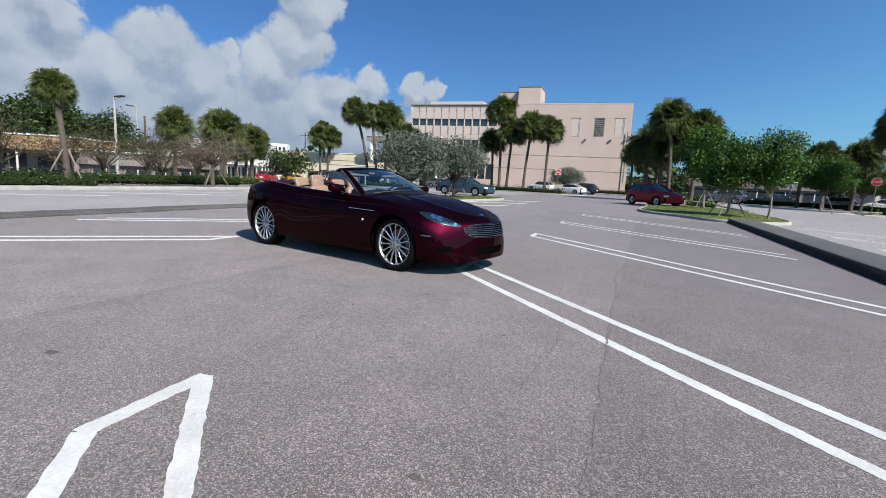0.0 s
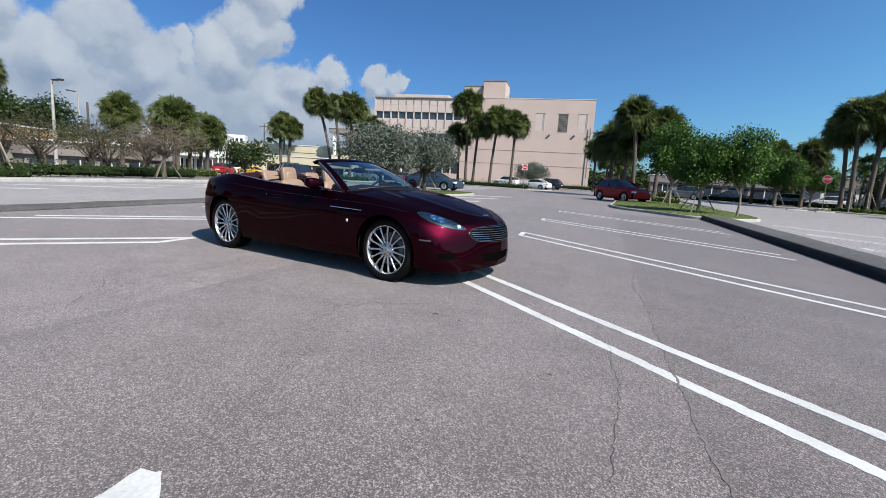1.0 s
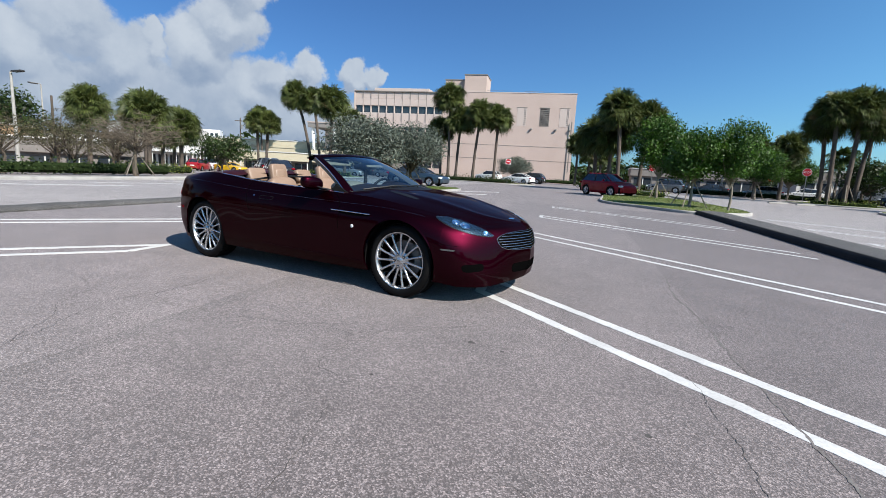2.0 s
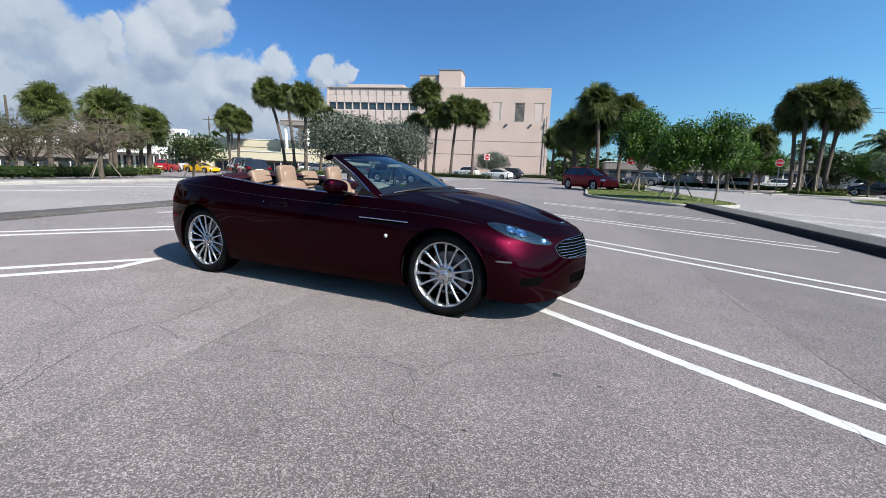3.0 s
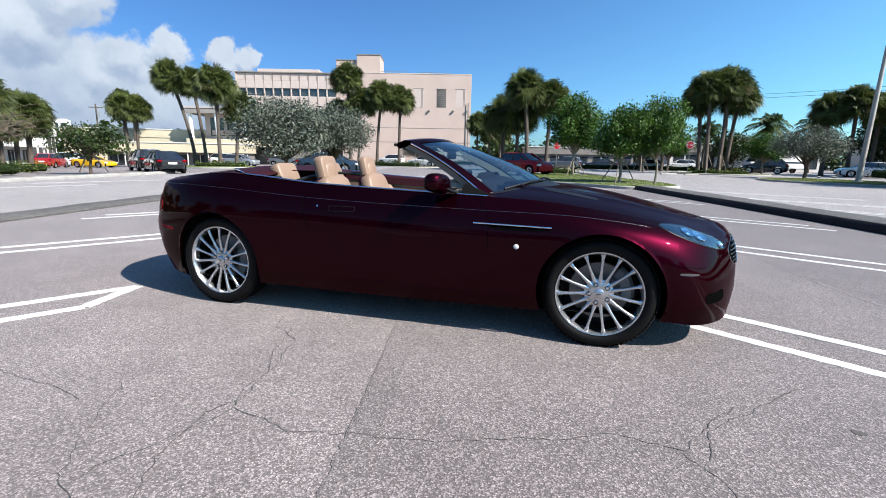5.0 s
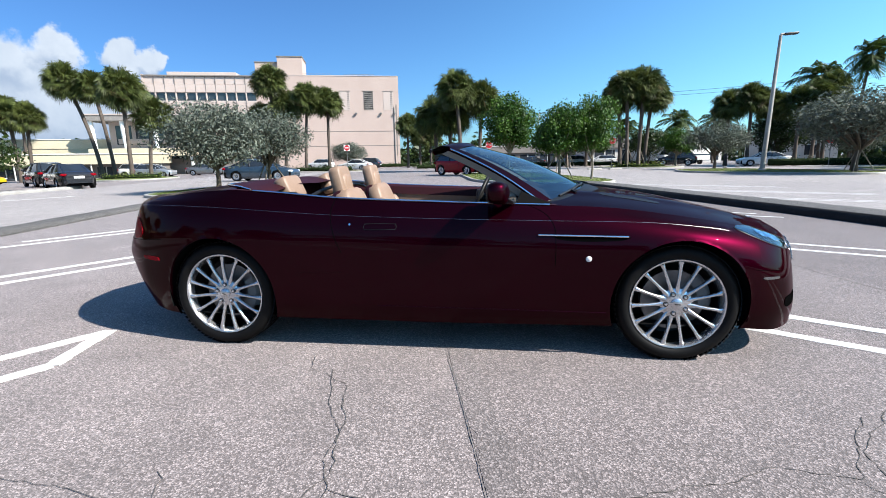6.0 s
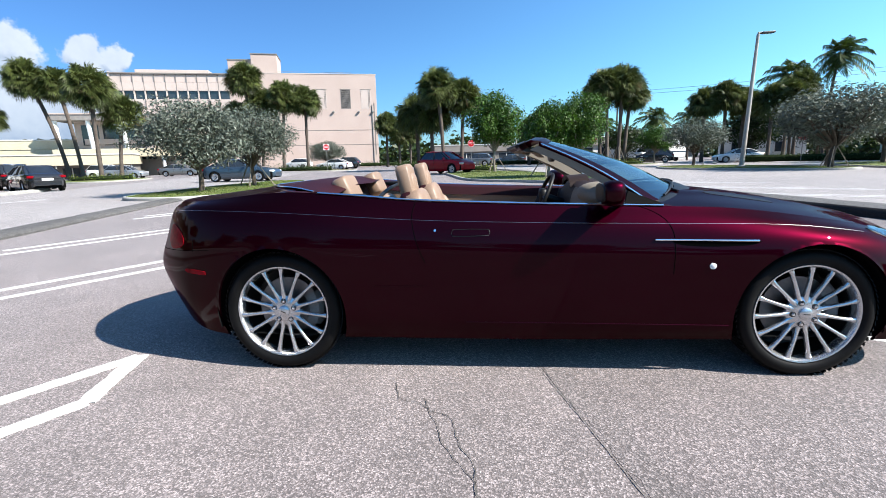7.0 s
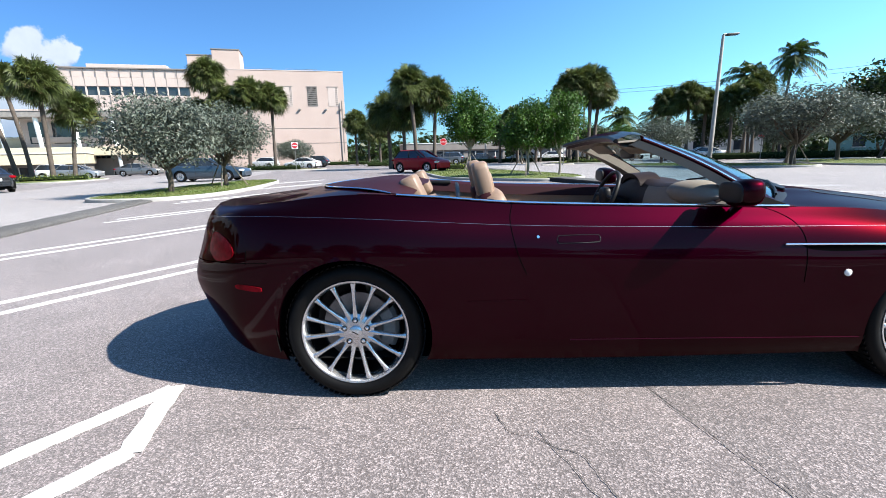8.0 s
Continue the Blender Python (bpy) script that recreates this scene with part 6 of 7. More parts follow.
LOT = "parked cars"
parked_car("suv", "suv", "red", "dark red compact suv parked by the grass bed", -3.2, 33.0, -38, LOT)
parked_car("sedan", "sedan", "white", "white sedan parked before the pink wall", -20.6, 60.2, 172, LOT)
parked_car("suv", "suv", "white", "white suv parked behind the shrubs", -29.8, 70.5, 172, LOT)
parked_car("suv", "suv", "black", "black suv parked behind a white sedan", -21.0, 66.5, 180, LOT)
parked_car("sedan", "sedan", "navy", "blue-grey sedan parked behind the silvery tree", -16.0, 26.6, 5, LOT)
parked_car("sedan", "sedan", "black", "black sedan parked seen from behind", -25.4, 21.4, 148, LOT)
parked_car("suv", "suv", "black", "black suv parked beside a black sedan", -32.0, 26.0, 150, LOT)
parked_car("sedan", "sedan", "grey", "dark grey sedan in the stall row", -29.0, 24.6, 148, LOT)
parked_car("sports_car", "sports", "yellow", "low yellow sports car", -50.0, 35.6, 10, LOT)
parked_car("hatchback", "hatch", "scarlet", "bright red car beside a white van", -52.6, 33.0, 125, LOT)
parked_car("suv", "suv", "white", "white suv behind a red car", -55.5, 37.5, 20, LOT)
parked_car("hatchback", "hatch", "silver", "silver hatchback under the palms", -40.6, 47.4, 10, LOT)
parked_car("suv", "suv", "white", "white suv beside a silver hatchback", -43.4, 48.4, 12, LOT)
parked_car("sedan", "sedan", "grey", "grey sedan before the terrace", -36.8, 51.5, 12, LOT)
parked_car("sedan", "sedan", "white", "white sedan far behind a grassed bed", 26.5, 50.5, 170, LOT)
parked_car("suv", "suv", "black", "black suv in tree shade", 20.5, 58.5, 160, LOT)
parked_car("hatchback", "hatch", "silver", "silver car in the far row", 9.0, 66.0, 175, LOT)
parked_car("sedan", "sedan", "black", "black sedan in the far row", 3.2, 68.0, 178, LOT)
parked_car("suv", "suv", "grey", "grey suv in the far row", -1.5, 62.0, 170, LOT)
parked_car("hatchback", "hatch", "white", "white car in the far row", 13.5, 68.0, 175, LOT)
parked_car("sedan", "sedan", "navy", "dark car in the far row", 31.5, 60.0, 165, LOT)


def motor_home(x, y, heading):
    t = thing("motor_home", "white motor home with overcab parked by palms", "vehicle", pose(x, y, ground_z(x, y), 0, 0, heading))
    part("body", Shape().box(-3.2, 1.6, -1.15, 1.15, 0.55, 3.0, 0.12), WHITE_PAINT, t)
    part("overcab", Shape().box(1.4, 2.9, -1.12, 1.12, 2.05, 2.95, 0.25), WHITE_PAINT, t)
    part("cab", Shape().box(1.5, 3.4, -1.0, 1.0, 0.5, 1.35, 0.15), WHITE_PAINT, t)
    part("windscreen", Shape().add([(3.0, -0.95, 1.3), (3.0, 0.95, 1.3), (2.4, 0.9, 2.1), (2.4, -0.9, 2.1), (1.6, -1.0, 1.3), (1.6, 1.0, 1.3), (1.6, 1.0, 2.1), (1.6, -1.0, 2.1)], [(0, 1, 2, 3), (0, 3, 7, 4), (1, 5, 6, 2)]), CAR_GLASS, t, smooth=False)
    part("band", Shape().box(-3.22, 1.4, -1.17, 1.17, 1.2, 1.4, 0.02), PAINTS["navy"], t)
    for xx in (-1.8, 2.5):
        for s in (-1, 1):
            part("wheel", Shape().lathe([(0.2, 0.0), (0.33, 0.0), (0.37, 0.05), (0.37, 0.2), (0.02, 0.22)], 20).mesh("wheel", RUBBER), RUBBER, t).matrix_basis = pose(xx, s * 1.12, 0.37, 0, 0, 0 if s < 0 else 180)


motor_home(24.0, 66.5, 195)

# ---- plants ----


def bent(p0, p1, sag, n=9):
    """Points from p0 to p1, pushed out by sag in the middle."""
    u = np.linspace(0, 1, n)[:, None]
    return np.array(p0) * (1 - u) + np.array(p1) * u + np.array(sag) * (4 * u * (1 - u))


def fan_crown(seed, count, radius, droop):
    """Fan fronds of a cabbage palm round the origin: corners and four-sided blades."""
    rng = np.random.default_rng(seed)
    V = []
    for i in range(count):
        el = math.asin(max(-0.98, 0.99 - droop * (i + 0.5) / count)) + rng.normal(0, 0.10)
        az = i * 2.39996 + rng.normal(0, 0.25)
        d = np.array((math.cos(el) * math.cos(az), math.cos(el) * math.sin(az), math.sin(el)))
        stem = radius * rng.uniform(0.34, 0.66)
        sag = np.array((0, 0, -1.0)) * radius * (0.05 + 0.09 * max(0, math.cos(el)))
        base = d * stem + sag * 0.3
        side = np.cross(d, (0, 0, 1.0))
        side /= np.linalg.norm(side) + 1e-6
        up = np.cross(side, d)
        roll = rng.normal(0, 0.8)
        s2, u2 = side * math.cos(roll) + up * math.sin(roll), up * math.cos(roll) - side * math.sin(roll)
        w = 0.022
        V += [-s2 * w, s2 * w, base + s2 * w * 0.6, base - s2 * w * 0.6]
        n = 17
        for k in range(n):
            a = math.radians(-105 + 210 * k / (n - 1)) + rng.normal(0, 0.03)
            ln = radius * rng.uniform(0.34, 0.47) * (0.72 + 0.28 * math.cos(a))
            ray = d * math.cos(a) + s2 * math.sin(a) + u2 * (0.22 * abs(math.sin(a)))
            mid = base + ray * ln * 0.58 + sag * 0.25
            tip = base + ray * ln * 0.97 + sag * (0.8 + 0.5 * rng.random()) + np.array((0, 0, -0.07 * radius * rng.random()))
            q = np.cross(ray, u2)
            q /= np.linalg.norm(q) + 1e-6
            hw = 0.027 * radius / 2.0 + 0.010
            V += [base - q * 0.008, base + q * 0.008, mid + q * hw, mid - q * hw]
            V += [mid - q * hw, mid + q * hw, tip + q * 0.004, tip - q * 0.004]
    v = np.array(V)
    return v, np.arange(len(v)).reshape(-1, 4)


PALM_MESHES = []
for i, (n, droop) in enumerate(((215, 1.86), (200, 1.78), (225, 1.92))):
    v, f = fan_crown(11 + i, n, 2.0, droop)
    live = fast_mesh("crown", v, f, PALM)
    v, f = fan_crown(31 + i, 14, 1.6, 0.35)
    v[:, 2] = -np.abs(v[:, 2]) * 0.95 - 0.15
    v[:, :2] *= 1.6
    dry = fast_mesh("dry_fronds", v, f, PALM_DRY)
    PALM_MESHES.append((live, dry))


def cabbage_palm(x, y, top, r=2.0, lean=(0, 0), seed=0, label="tall cabbage palm with round crown of fan fronds", props=False):
    """A trunk with old leaf bases and a round crown; top is the crown's upper edge."""
    rnd = random.Random(seed)
    z = ground_z(x, y)
    t = thing("palm_tree", label, "palm tree", pose(x, y, z), "cabbage palms")
    r *= 1.02
    h = top - z - r * 0.86
    head_ = np.array((lean[0], lean[1], h))
    pts = bent((0, 0, -0.1), head_, (lean[0] * -0.18, lean[1] * -0.18, 0), 12)
    rad = [0.21, 0.185, 0.165] + [0.15 + rnd.uniform(-0.012, 0.012) for _ in range(7)] + [0.17, 0.15]
    s = Shape().tube(pts, np.array(rad) * (0.88 + 0.13 * r), 10)
    part("trunk", s, BARK, t)
    # boots of old leaf stalks under the crown
    s = Shape()
    for i in range(26):
        a, zz = i * 2.4, h - 0.15 - 0.05 * i
        f = min(1, max(0, zz / h))
        c = pts[min(11, int(f * 11))]
        c = np.array((np.interp(zz, pts[:, 2], pts[:, 0]), np.interp(zz, pts[:, 2], pts[:, 1]), zz))
        d = np.array((math.cos(a), math.sin(a), 0.9))
        s.tube([c + d * 0.10, c + d * 0.30], (0.045, 0.02), 5)
    tagged(part("leaf_bases", s, BARK, t), kind="stuff")
    live, dry = PALM_MESHES[seed % 3]
    k = r / 2.0
    for name, me in (("crown", live), ("dry_fronds", dry)):
        ob = part(name, me, None, t)
        ob.matrix_basis = Matrix.Translation(head_) @ pose(0, 0, 0, 0, 0, rnd.uniform(0, 360)) @ Matrix.Diagonal((k, k, k * rnd.uniform(0.92, 1.05), 1))
    if props:
        for a in (0.4, 2.5, 4.6):
            part("prop", Shape().tube([(1.1 * math.cos(a), 1.1 * math.sin(a), -0.05), (0.15 * math.cos(a), 0.15 * math.sin(a), 1.9)], 0.045, 6), BARK_PALE, t, "wooden prop")
    return t


def coconut_crown(seed, radius):
    """Feather fronds that arch and hang."""
    rng = np.random.default_rng(seed)
    V = []
    for i in range(34):
        el = math.radians(78 - 118 * (i / 33) + rng.normal(0, 6))
        az = i * 2.4 + rng.normal(0, 0.2)
        d = np.array((math.cos(el) * math.cos(az), math.cos(el) * math.sin(az), math.sin(el)))
        ln = radius * rng.uniform(0.85, 1.1)
        u = np.linspace(0, 1, 22)
        spine = d * (u * ln)[:, None] + np.array((0.25, 0.05, -0.75)) * (ln * 0.55 * u**2.1)[:, None]
        side = np.cross(d, (0, 0, 1.0))
        side /= np.linalg.norm(side) + 1e-6
        for k in range(21):
            a, b = spine[k], spine[k + 1]
            V += [a - side * 0.02, a + side * 0.02, b + side * 0.016, b - side * 0.016]
            for sg in (-1, 1):
                if k < 3:
                    continue
                tip = a + sg * side * 0.30 * radius * math.sin(math.pi * (k / 21) ** 0.7) + (b - a) * 2.6 + np.array((0, 0, -0.17 * radius * rng.uniform(0.4, 1.1)))
                V += [a, a + (b - a) * 0.95, tip + (b - a) * 0.5, tip]
    v = np.array(V)
    return fast_mesh("crown", v, np.arange(len(v)).reshape(-1, 4), COCO)


COCO_MESHES = [coconut_crown(5 + i, 3.0) for i in range(2)]


def coconut_palm(x, y, top, r=3.0, lean=(0.6, 0.2), seed=0):
    z = ground_z(x, y)
    t = thing("coconut_palm", "slender coconut palm with wind-swept feather fronds", "palm tree", pose(x, y, z), "coconut palms")
    h = top - z - r * 0.5
    part("trunk", Shape().tube(bent((0, 0, -0.1), (lean[0], lean[1], h), (-0.3 * lean[0], 0.1, 0), 10), np.linspace(0.17, 0.10, 10), 8), BARK, t)
    ob = part("crown", COCO_MESHES[seed % 2], None, t)
    ob.matrix_basis = Matrix.Translation((lean[0], lean[1], h)) @ pose(0, 0, 0, 0, 0, 70 * seed) @ Matrix.Scale(r / 3.0, 4)
    return t


def leaf_cloud(rng, clumps, per, leaf, ratio=0.5, flat=0.3):
    """Leaves scattered through round clumps (rows of x, y, z, radius): thin near the middle, ragged outside."""
    V = []
    for cx, cy, cz, r in clumps:
        n = int(per * r * r)
        d = rng.normal(0, 1, (n, 3))
        d /= np.linalg.norm(d, axis=1)[:, None]
        rad = r * np.clip(rng.normal(0.82, 0.20, n), 0.2, 1.25)
        p = d * rad[:, None] * (1, 1, 0.85) + (cx, cy, cz)
        nor = d * 0.7 + rng.normal(0, 0.6, (n, 3)) + (0, 0, flat)
        nor /= np.linalg.norm(nor, axis=1)[:, None]
        a = np.cross(nor, rng.normal(0, 1, (n, 3)))
        a /= np.linalg.norm(a, axis=1)[:, None]
        b = np.cross(nor, a)
        ln = leaf * rng.uniform(0.6, 1.25, n)[:, None]
        V.append(np.stack((p - a * ln, p + b * ln * ratio + nor * ln * 0.12, p + a * ln, p - b * ln * ratio + nor * ln * 0.12), 1).reshape(-1, 3))
    v = np.concatenate(V)
    return v, np.arange(len(v)).reshape(-1, 4)


def tree_meshes(seed, wide, low, high, leaves, bark, leaf, per, ratio=0.5, clumps=34, clump_r=0.62, trunks=1, bare=False, twigs=0):
    """Trunk, limbs and crown of a broad-leaved tree at the origin."""
    rng = np.random.default_rng(seed)
    rows, limbs, trunk = [], Shape(), Shape()
    cz, hz = (low + high) / 2, (high - low) / 2
    for i in range(clumps):
        a = i * 2.39996 + rng.normal(0, 0.3)
        f = math.sqrt((i + 0.6) / clumps)
        el = rng.uniform(-0.8, 1.0)
        rad = wide * f * (1 - 0.28 * abs(el)) * rng.uniform(0.78, 1.08)
        rows.append((rad * math.cos(a), rad * math.sin(a), cz + hz * el * (1 - 0.45 * f * f) * rng.uniform(0.8, 1.1), clump_r * rng.uniform(0.65, 1.25)))
    fork = low * 0.85
    for k in range(trunks):
        off = np.array((0.25 * (k - (trunks - 1) / 2), 0.1 * k, 0))
        trunk.tube(bent(off + (0, 0, -0.1), off * 2 + (rng.normal(0, 0.12), rng.normal(0, 0.12), fork + 0.15), (rng.normal(0, 0.06), rng.normal(0, 0.06), 0), 8), np.linspace(0.12, 0.075, 8) * (0.6 + wide * 0.18), 9)
    for i, (x, y, z, r) in enumerate(rows):
        if i % (1 if bare else 2) == 0:
            p = bent((0, 0, fork), (x * 0.92, y * 0.92, z), (rng.normal(0, 0.15), rng.normal(0, 0.15), 0.12 * wide * rng.uniform(0.2, 1.0)), 7)
            limbs.tube(p, np.linspace(0.055, 0.012, 7) * (0.6 + wide * 0.18) * (0.55 if bare else 1.0), 5)
            for _ in range(twigs):
                u = rng.integers(3, 7)
                q = p[u] + rng.normal(0, 0.45, 3) * (1, 1, 0.5)
                limbs.tube(bent(p[u], q, rng.normal(0, 0.06, 3), 4), np.linspace(0.014, 0.005, 4), 4)
    v, f = leaf_cloud(rng, rows, per, leaf, ratio)
    return trunk.mesh("trunk", bark), limbs.mesh("branching", bark), fast_mesh("crown", v, f, leaves)


TREES = {
    "silver": [tree_meshes(41, 2.1, 1.05, 3.3, SILVER, BARK_DARK, 0.072, 520, 0.40, 76, 0.60), tree_meshes(42, 2.05, 1.15, 3.55, SILVER, BARK_DARK, 0.072, 520, 0.40, 74, 0.60)],
    "green": [tree_meshes(51, 1.55, 1.5, 4.1, GREEN, BARK_PALE, 0.085, 560, 0.5, 50, 0.66), tree_meshes(52, 1.9, 1.8, 5.6, GREEN, BARK_PALE, 0.092, 500, 0.5, 60, 0.78)],
    "dark": [tree_meshes(61, 3.6, 2.0, 7.4, DARKGREEN, BARK_DARK, 0.20, 80, 0.5, 46, 1.25), tree_meshes(62, 2.2, 1.0, 3.3, DARKGREEN, BARK_DARK, 0.12, 170, 0.5, 40, 0.72)],
    "olive": [tree_meshes(71, 1.9, 1.2, 4.0, OLIVE, BARK_DARK, 0.062, 230, 0.45, 40, 0.60, 2, False, 4), tree_meshes(72, 1.7, 1.0, 3.5, OLIVE, BARK_DARK, 0.062, 190, 0.45, 38, 0.56, 1, False, 5)],
    "bare": [tree_meshes(81, 2.8, 1.5, 3.4, OLIVE, BARK_DRY, 0.06, 26, 0.5, 44, 0.55, 1, True, 11)],
}
TREE_WORDS = {
    "silver": ("silver_tree", "silvery grey-leaved tree with dense round crown", "silver trees"),
    "green": ("young_tree", "young bright green tree with thin pale trunk", "young green trees"),
    "dark": ("tree", "dark green broad-leaved tree", "dark trees"),
    "olive": ("sparse_tree", "thin-leaved olive brown tree", "sparse trees"),
    "bare": ("bare_tree", "nearly leafless tree with spreading twigs on props", "bare trees"),
}


def tree(kind, i, x, y, sx=1.0, sz=1.0, turn=0.0, props=False):
    name, label, group = TREE_WORDS[kind]
    t = thing(name, label, "tree", pose(x, y, ground_z(x, y), 0, 0, turn), group)
    for n, me in zip(("trunk", "branching", "crown"), TREES[kind][i]):
        part(n, me, None, t).matrix_basis = Matrix.Diagonal((sx, sx, sz, 1))
    if props:
        for a in (0.5, 2.7, 4.5):
            part("prop", Shape().tube([(0.9 * math.cos(a), 0.9 * math.sin(a), 0.1), (0.1 * math.cos(a), 0.1 * math.sin(a), 1.35)], 0.028, 6), BARK_PALE, t, "thin wooden prop")
    return t


# palms, cluster by cluster
for i, (x, y, top, r, lx, ly) in enumerate((
    (-42.4, 42.0, 12.0, 2.3, -3.2, 0.2), (-41.2, 42.3, 11.2, 2.2, -1.6, 0.3), (-36.3, 38.9, 10.5, 2.4, 0.1, 0), (-35.9, 40.9, 8.2, 2.2, 0.9, 0.2),
    (-70.4, 57.5, 11.4, 2.6, -0.6, 0), (-69.6, 57.8, 10.4, 2.4, 0.7, 0),
    (-29.6, 55.8, 13.8, 2.6, -0.3, 0), (-28.8, 56.6, 10.6, 2.5, 0.5, 0), (-25.8, 56.0, 11.3, 2.4, 0.8, 0), (-22.8, 56.5, 10.7, 2.3, 0.2, 0), (-31.9, 57.6, 9.2, 2.3, -0.3, 0),
    (-16.2, 74.7, 8.9, 2.3, 0, 0), (-14.2, 74.8, 7.4, 2.1, 0, 0), (-12.4, 74.9, 7.0, 2.1, 0, 0))):
    cabbage_palm(x, y, top, r, (lx, ly), i)
for i, (x, y, top, r, lx, ly) in enumerate((
    (-7.2, 46.9, 7.9, 2.4, -0.2, 0), (-4.2, 42.9, 9.7, 2.2, -0.5, 0), (-2.6, 45.0, 8.9, 2.2, 0.3, 0), (-5.6, 45.6, 7.7, 2.4, 0, 0),
    (12.6, 49.2, 10.2, 2.1, -0.4, 0), (13.8, 49.4, 10.4, 2.2, 0.2, 0), (12.2, 50.6, 9.1, 2.0, -0.5, 0), (14.6, 50.2, 9.2, 2.1, 0.5, 0),
    (25.8, 52.6, 8.9, 2.1, 0, 0), (27.9, 53.2, 8.2, 2.0, 0.2, 0), (28.6, 49.0, 7.9, 2.0, 0, 0), (31.0, 50.6, 8.6, 2.1, 0.2, 0), (33.3, 52.8, 9.7, 2.2, 0, 0), (24.0, 53.4, 8.3, 2.0, -0.1, 0),
    (7.8, 60.4, 7.5, 2.2, -0.6, 0), (10.2, 60.9, 7.7, 2.2, 0.2, 0), (5.6, 62.0, 6.6, 2.1, 0, 0))):
    cabbage_palm(x, y, top, r, (lx, ly), 20 + i, props=i in (4, 5, 14))
for i, (x, y, top, r, lx, ly) in enumerate((
    (-26.4, 3.6, 5.95, 1.16, -0.7, -0.2), (-36.6, 13.8, 6.0, 1.75, 0, 0), (-35.2, 17.3, 6.1, 2.0, 0, 0), (-37.0, 21.0, 5.3, 1.8, 0.2, 0),
    (-45.4, 22.7, 7.6, 2.5, -0.3, 0), (-46.6, 26.2, 6.4, 2.3, 0.3, 0), (-45.6, 24.4, 5.6, 2.2, 0, 0), (-50.2, 40.0, 8.1, 1.85, -0.3, 0), (-49.4, 40.6, 7.9, 1.85, 0.4, 0),
    (-40.5, -1.5, 6.2, 2.0, 0, 0), (-33.5, -6.5, 6.5, 1.9, 0.3, 0))):
    cabbage_palm(x, y, top, r, (lx, ly), 50 + i, props=i == 0)
for i, (x, y, top, r, lx) in enumerate(((31.8, 45.8, 11.1, 2.45, 0.6), (33.6, 54.0, 10.7, 2.8, -0.5), (23.4, 67.6, 7.4, 2.6, 0.4), (29.5, 71.0, 7.6, 2.6, 0.5), (17.0, 72.0, 6.8, 2.4, 0.2))):
    coconut_palm(x, y, top, r, (lx, 0.2), i)

tree("silver", 0, -11.2, 14.2, 0.98, 1.03, 20)
tree("silver", 1, -10.7, 17.5, 0.94, 0.97, 130, props=True)
tree("silver", 1, 17.4, 39.5, 1.25, 1.05, 60)
tree("silver", 1, 19.9, 26.6, 1.65, 1.28, 200, props=True)
tree("silver", 0, 22.4, 31.0, 1.05, 1.25, 310)
tree("silver", 1, 28.0, 33.7, 1.5, 1.36, 80)
tree("silver", 0, -23.4, 66.0, 1.35, 1.15, 250)
tree("green", 0, 2.8, 20.7, 0.78, 0.88, 0, props=True)
tree("green", 1, 0.42, 31.2, 0.92, 0.97, 90, props=True)
tree("green", 1, 4.4, 20.9, 0.56, 0.71, 200)
tree("green", 1, 7.6, 55.0, 1.2, 0.95, 20)
tree("green", 0, 18.0, 50.5, 1.2, 0.95, 120)
tree("green", 1, 11.2, 63.0, 1.3, 0.9, 120)
tree("dark", 1, -28.2, 18.6, 0.86, 0.92, 30, props=True)
tree("bare", 0, -25.2, 11.0, 1.15, 1.05, 40, props=True)
tree("bare", 0, -37.5, 16.0, 1.1, 1.2, 170)
for i, (x, y, s) in enumerate(((-29.8, 6.4, 1.0), (-28.9, 9.5, 0.95), (-33.0, 2.2, 1.1), (-31.2, -2.0, 1.0), (-33.5, 10.5, 1.05), (-35.5, 6.0, 1.1), (-31.5, 13.0, 0.9))):
    tree("olive", i % 2, x, y, s, s * 0.96, 47 * i)
for i, (x, y, s, h) in enumerate(((-76, 4, 1.3, 1.15), (-69, 8, 1.2, 1.1), (-63, 12, 1.2, 1.15), (-58, 16, 1.0, 0.95), (-84, -4, 1.4, 1.2), (-74, 14, 1.3, 1.25), (36.5, 40, 1.05, 1.02), (42, 35, 1.1, 1.1), (41, 45, 1.0, 1.0), (31, 57, 1.0, 0.75), (38, 56, 1.1, 0.9), (9, 74, 1.0, 0.8), (18, 62, 0.8, 0.62))):
    tree("dark", 0, x, y, s, h, 61 * i)
# trees that stand behind the camera and show in the paint of the car
for i, (x, y, s, h) in enumerate(((-26, -30, 1.2, 1.0), (-15, -33, 1.3, 0.95), (-5, -36, 1.2, 1.05), (5, -35, 1.35, 0.95), (15, -33, 1.2, 1.0), (26, -29, 1.3, 1.0), (36, -20, 1.2, 1.0), (-36, -24, 1.2, 1.0))):
    tree("dark", 0, x, y, s, h, 40 * i)


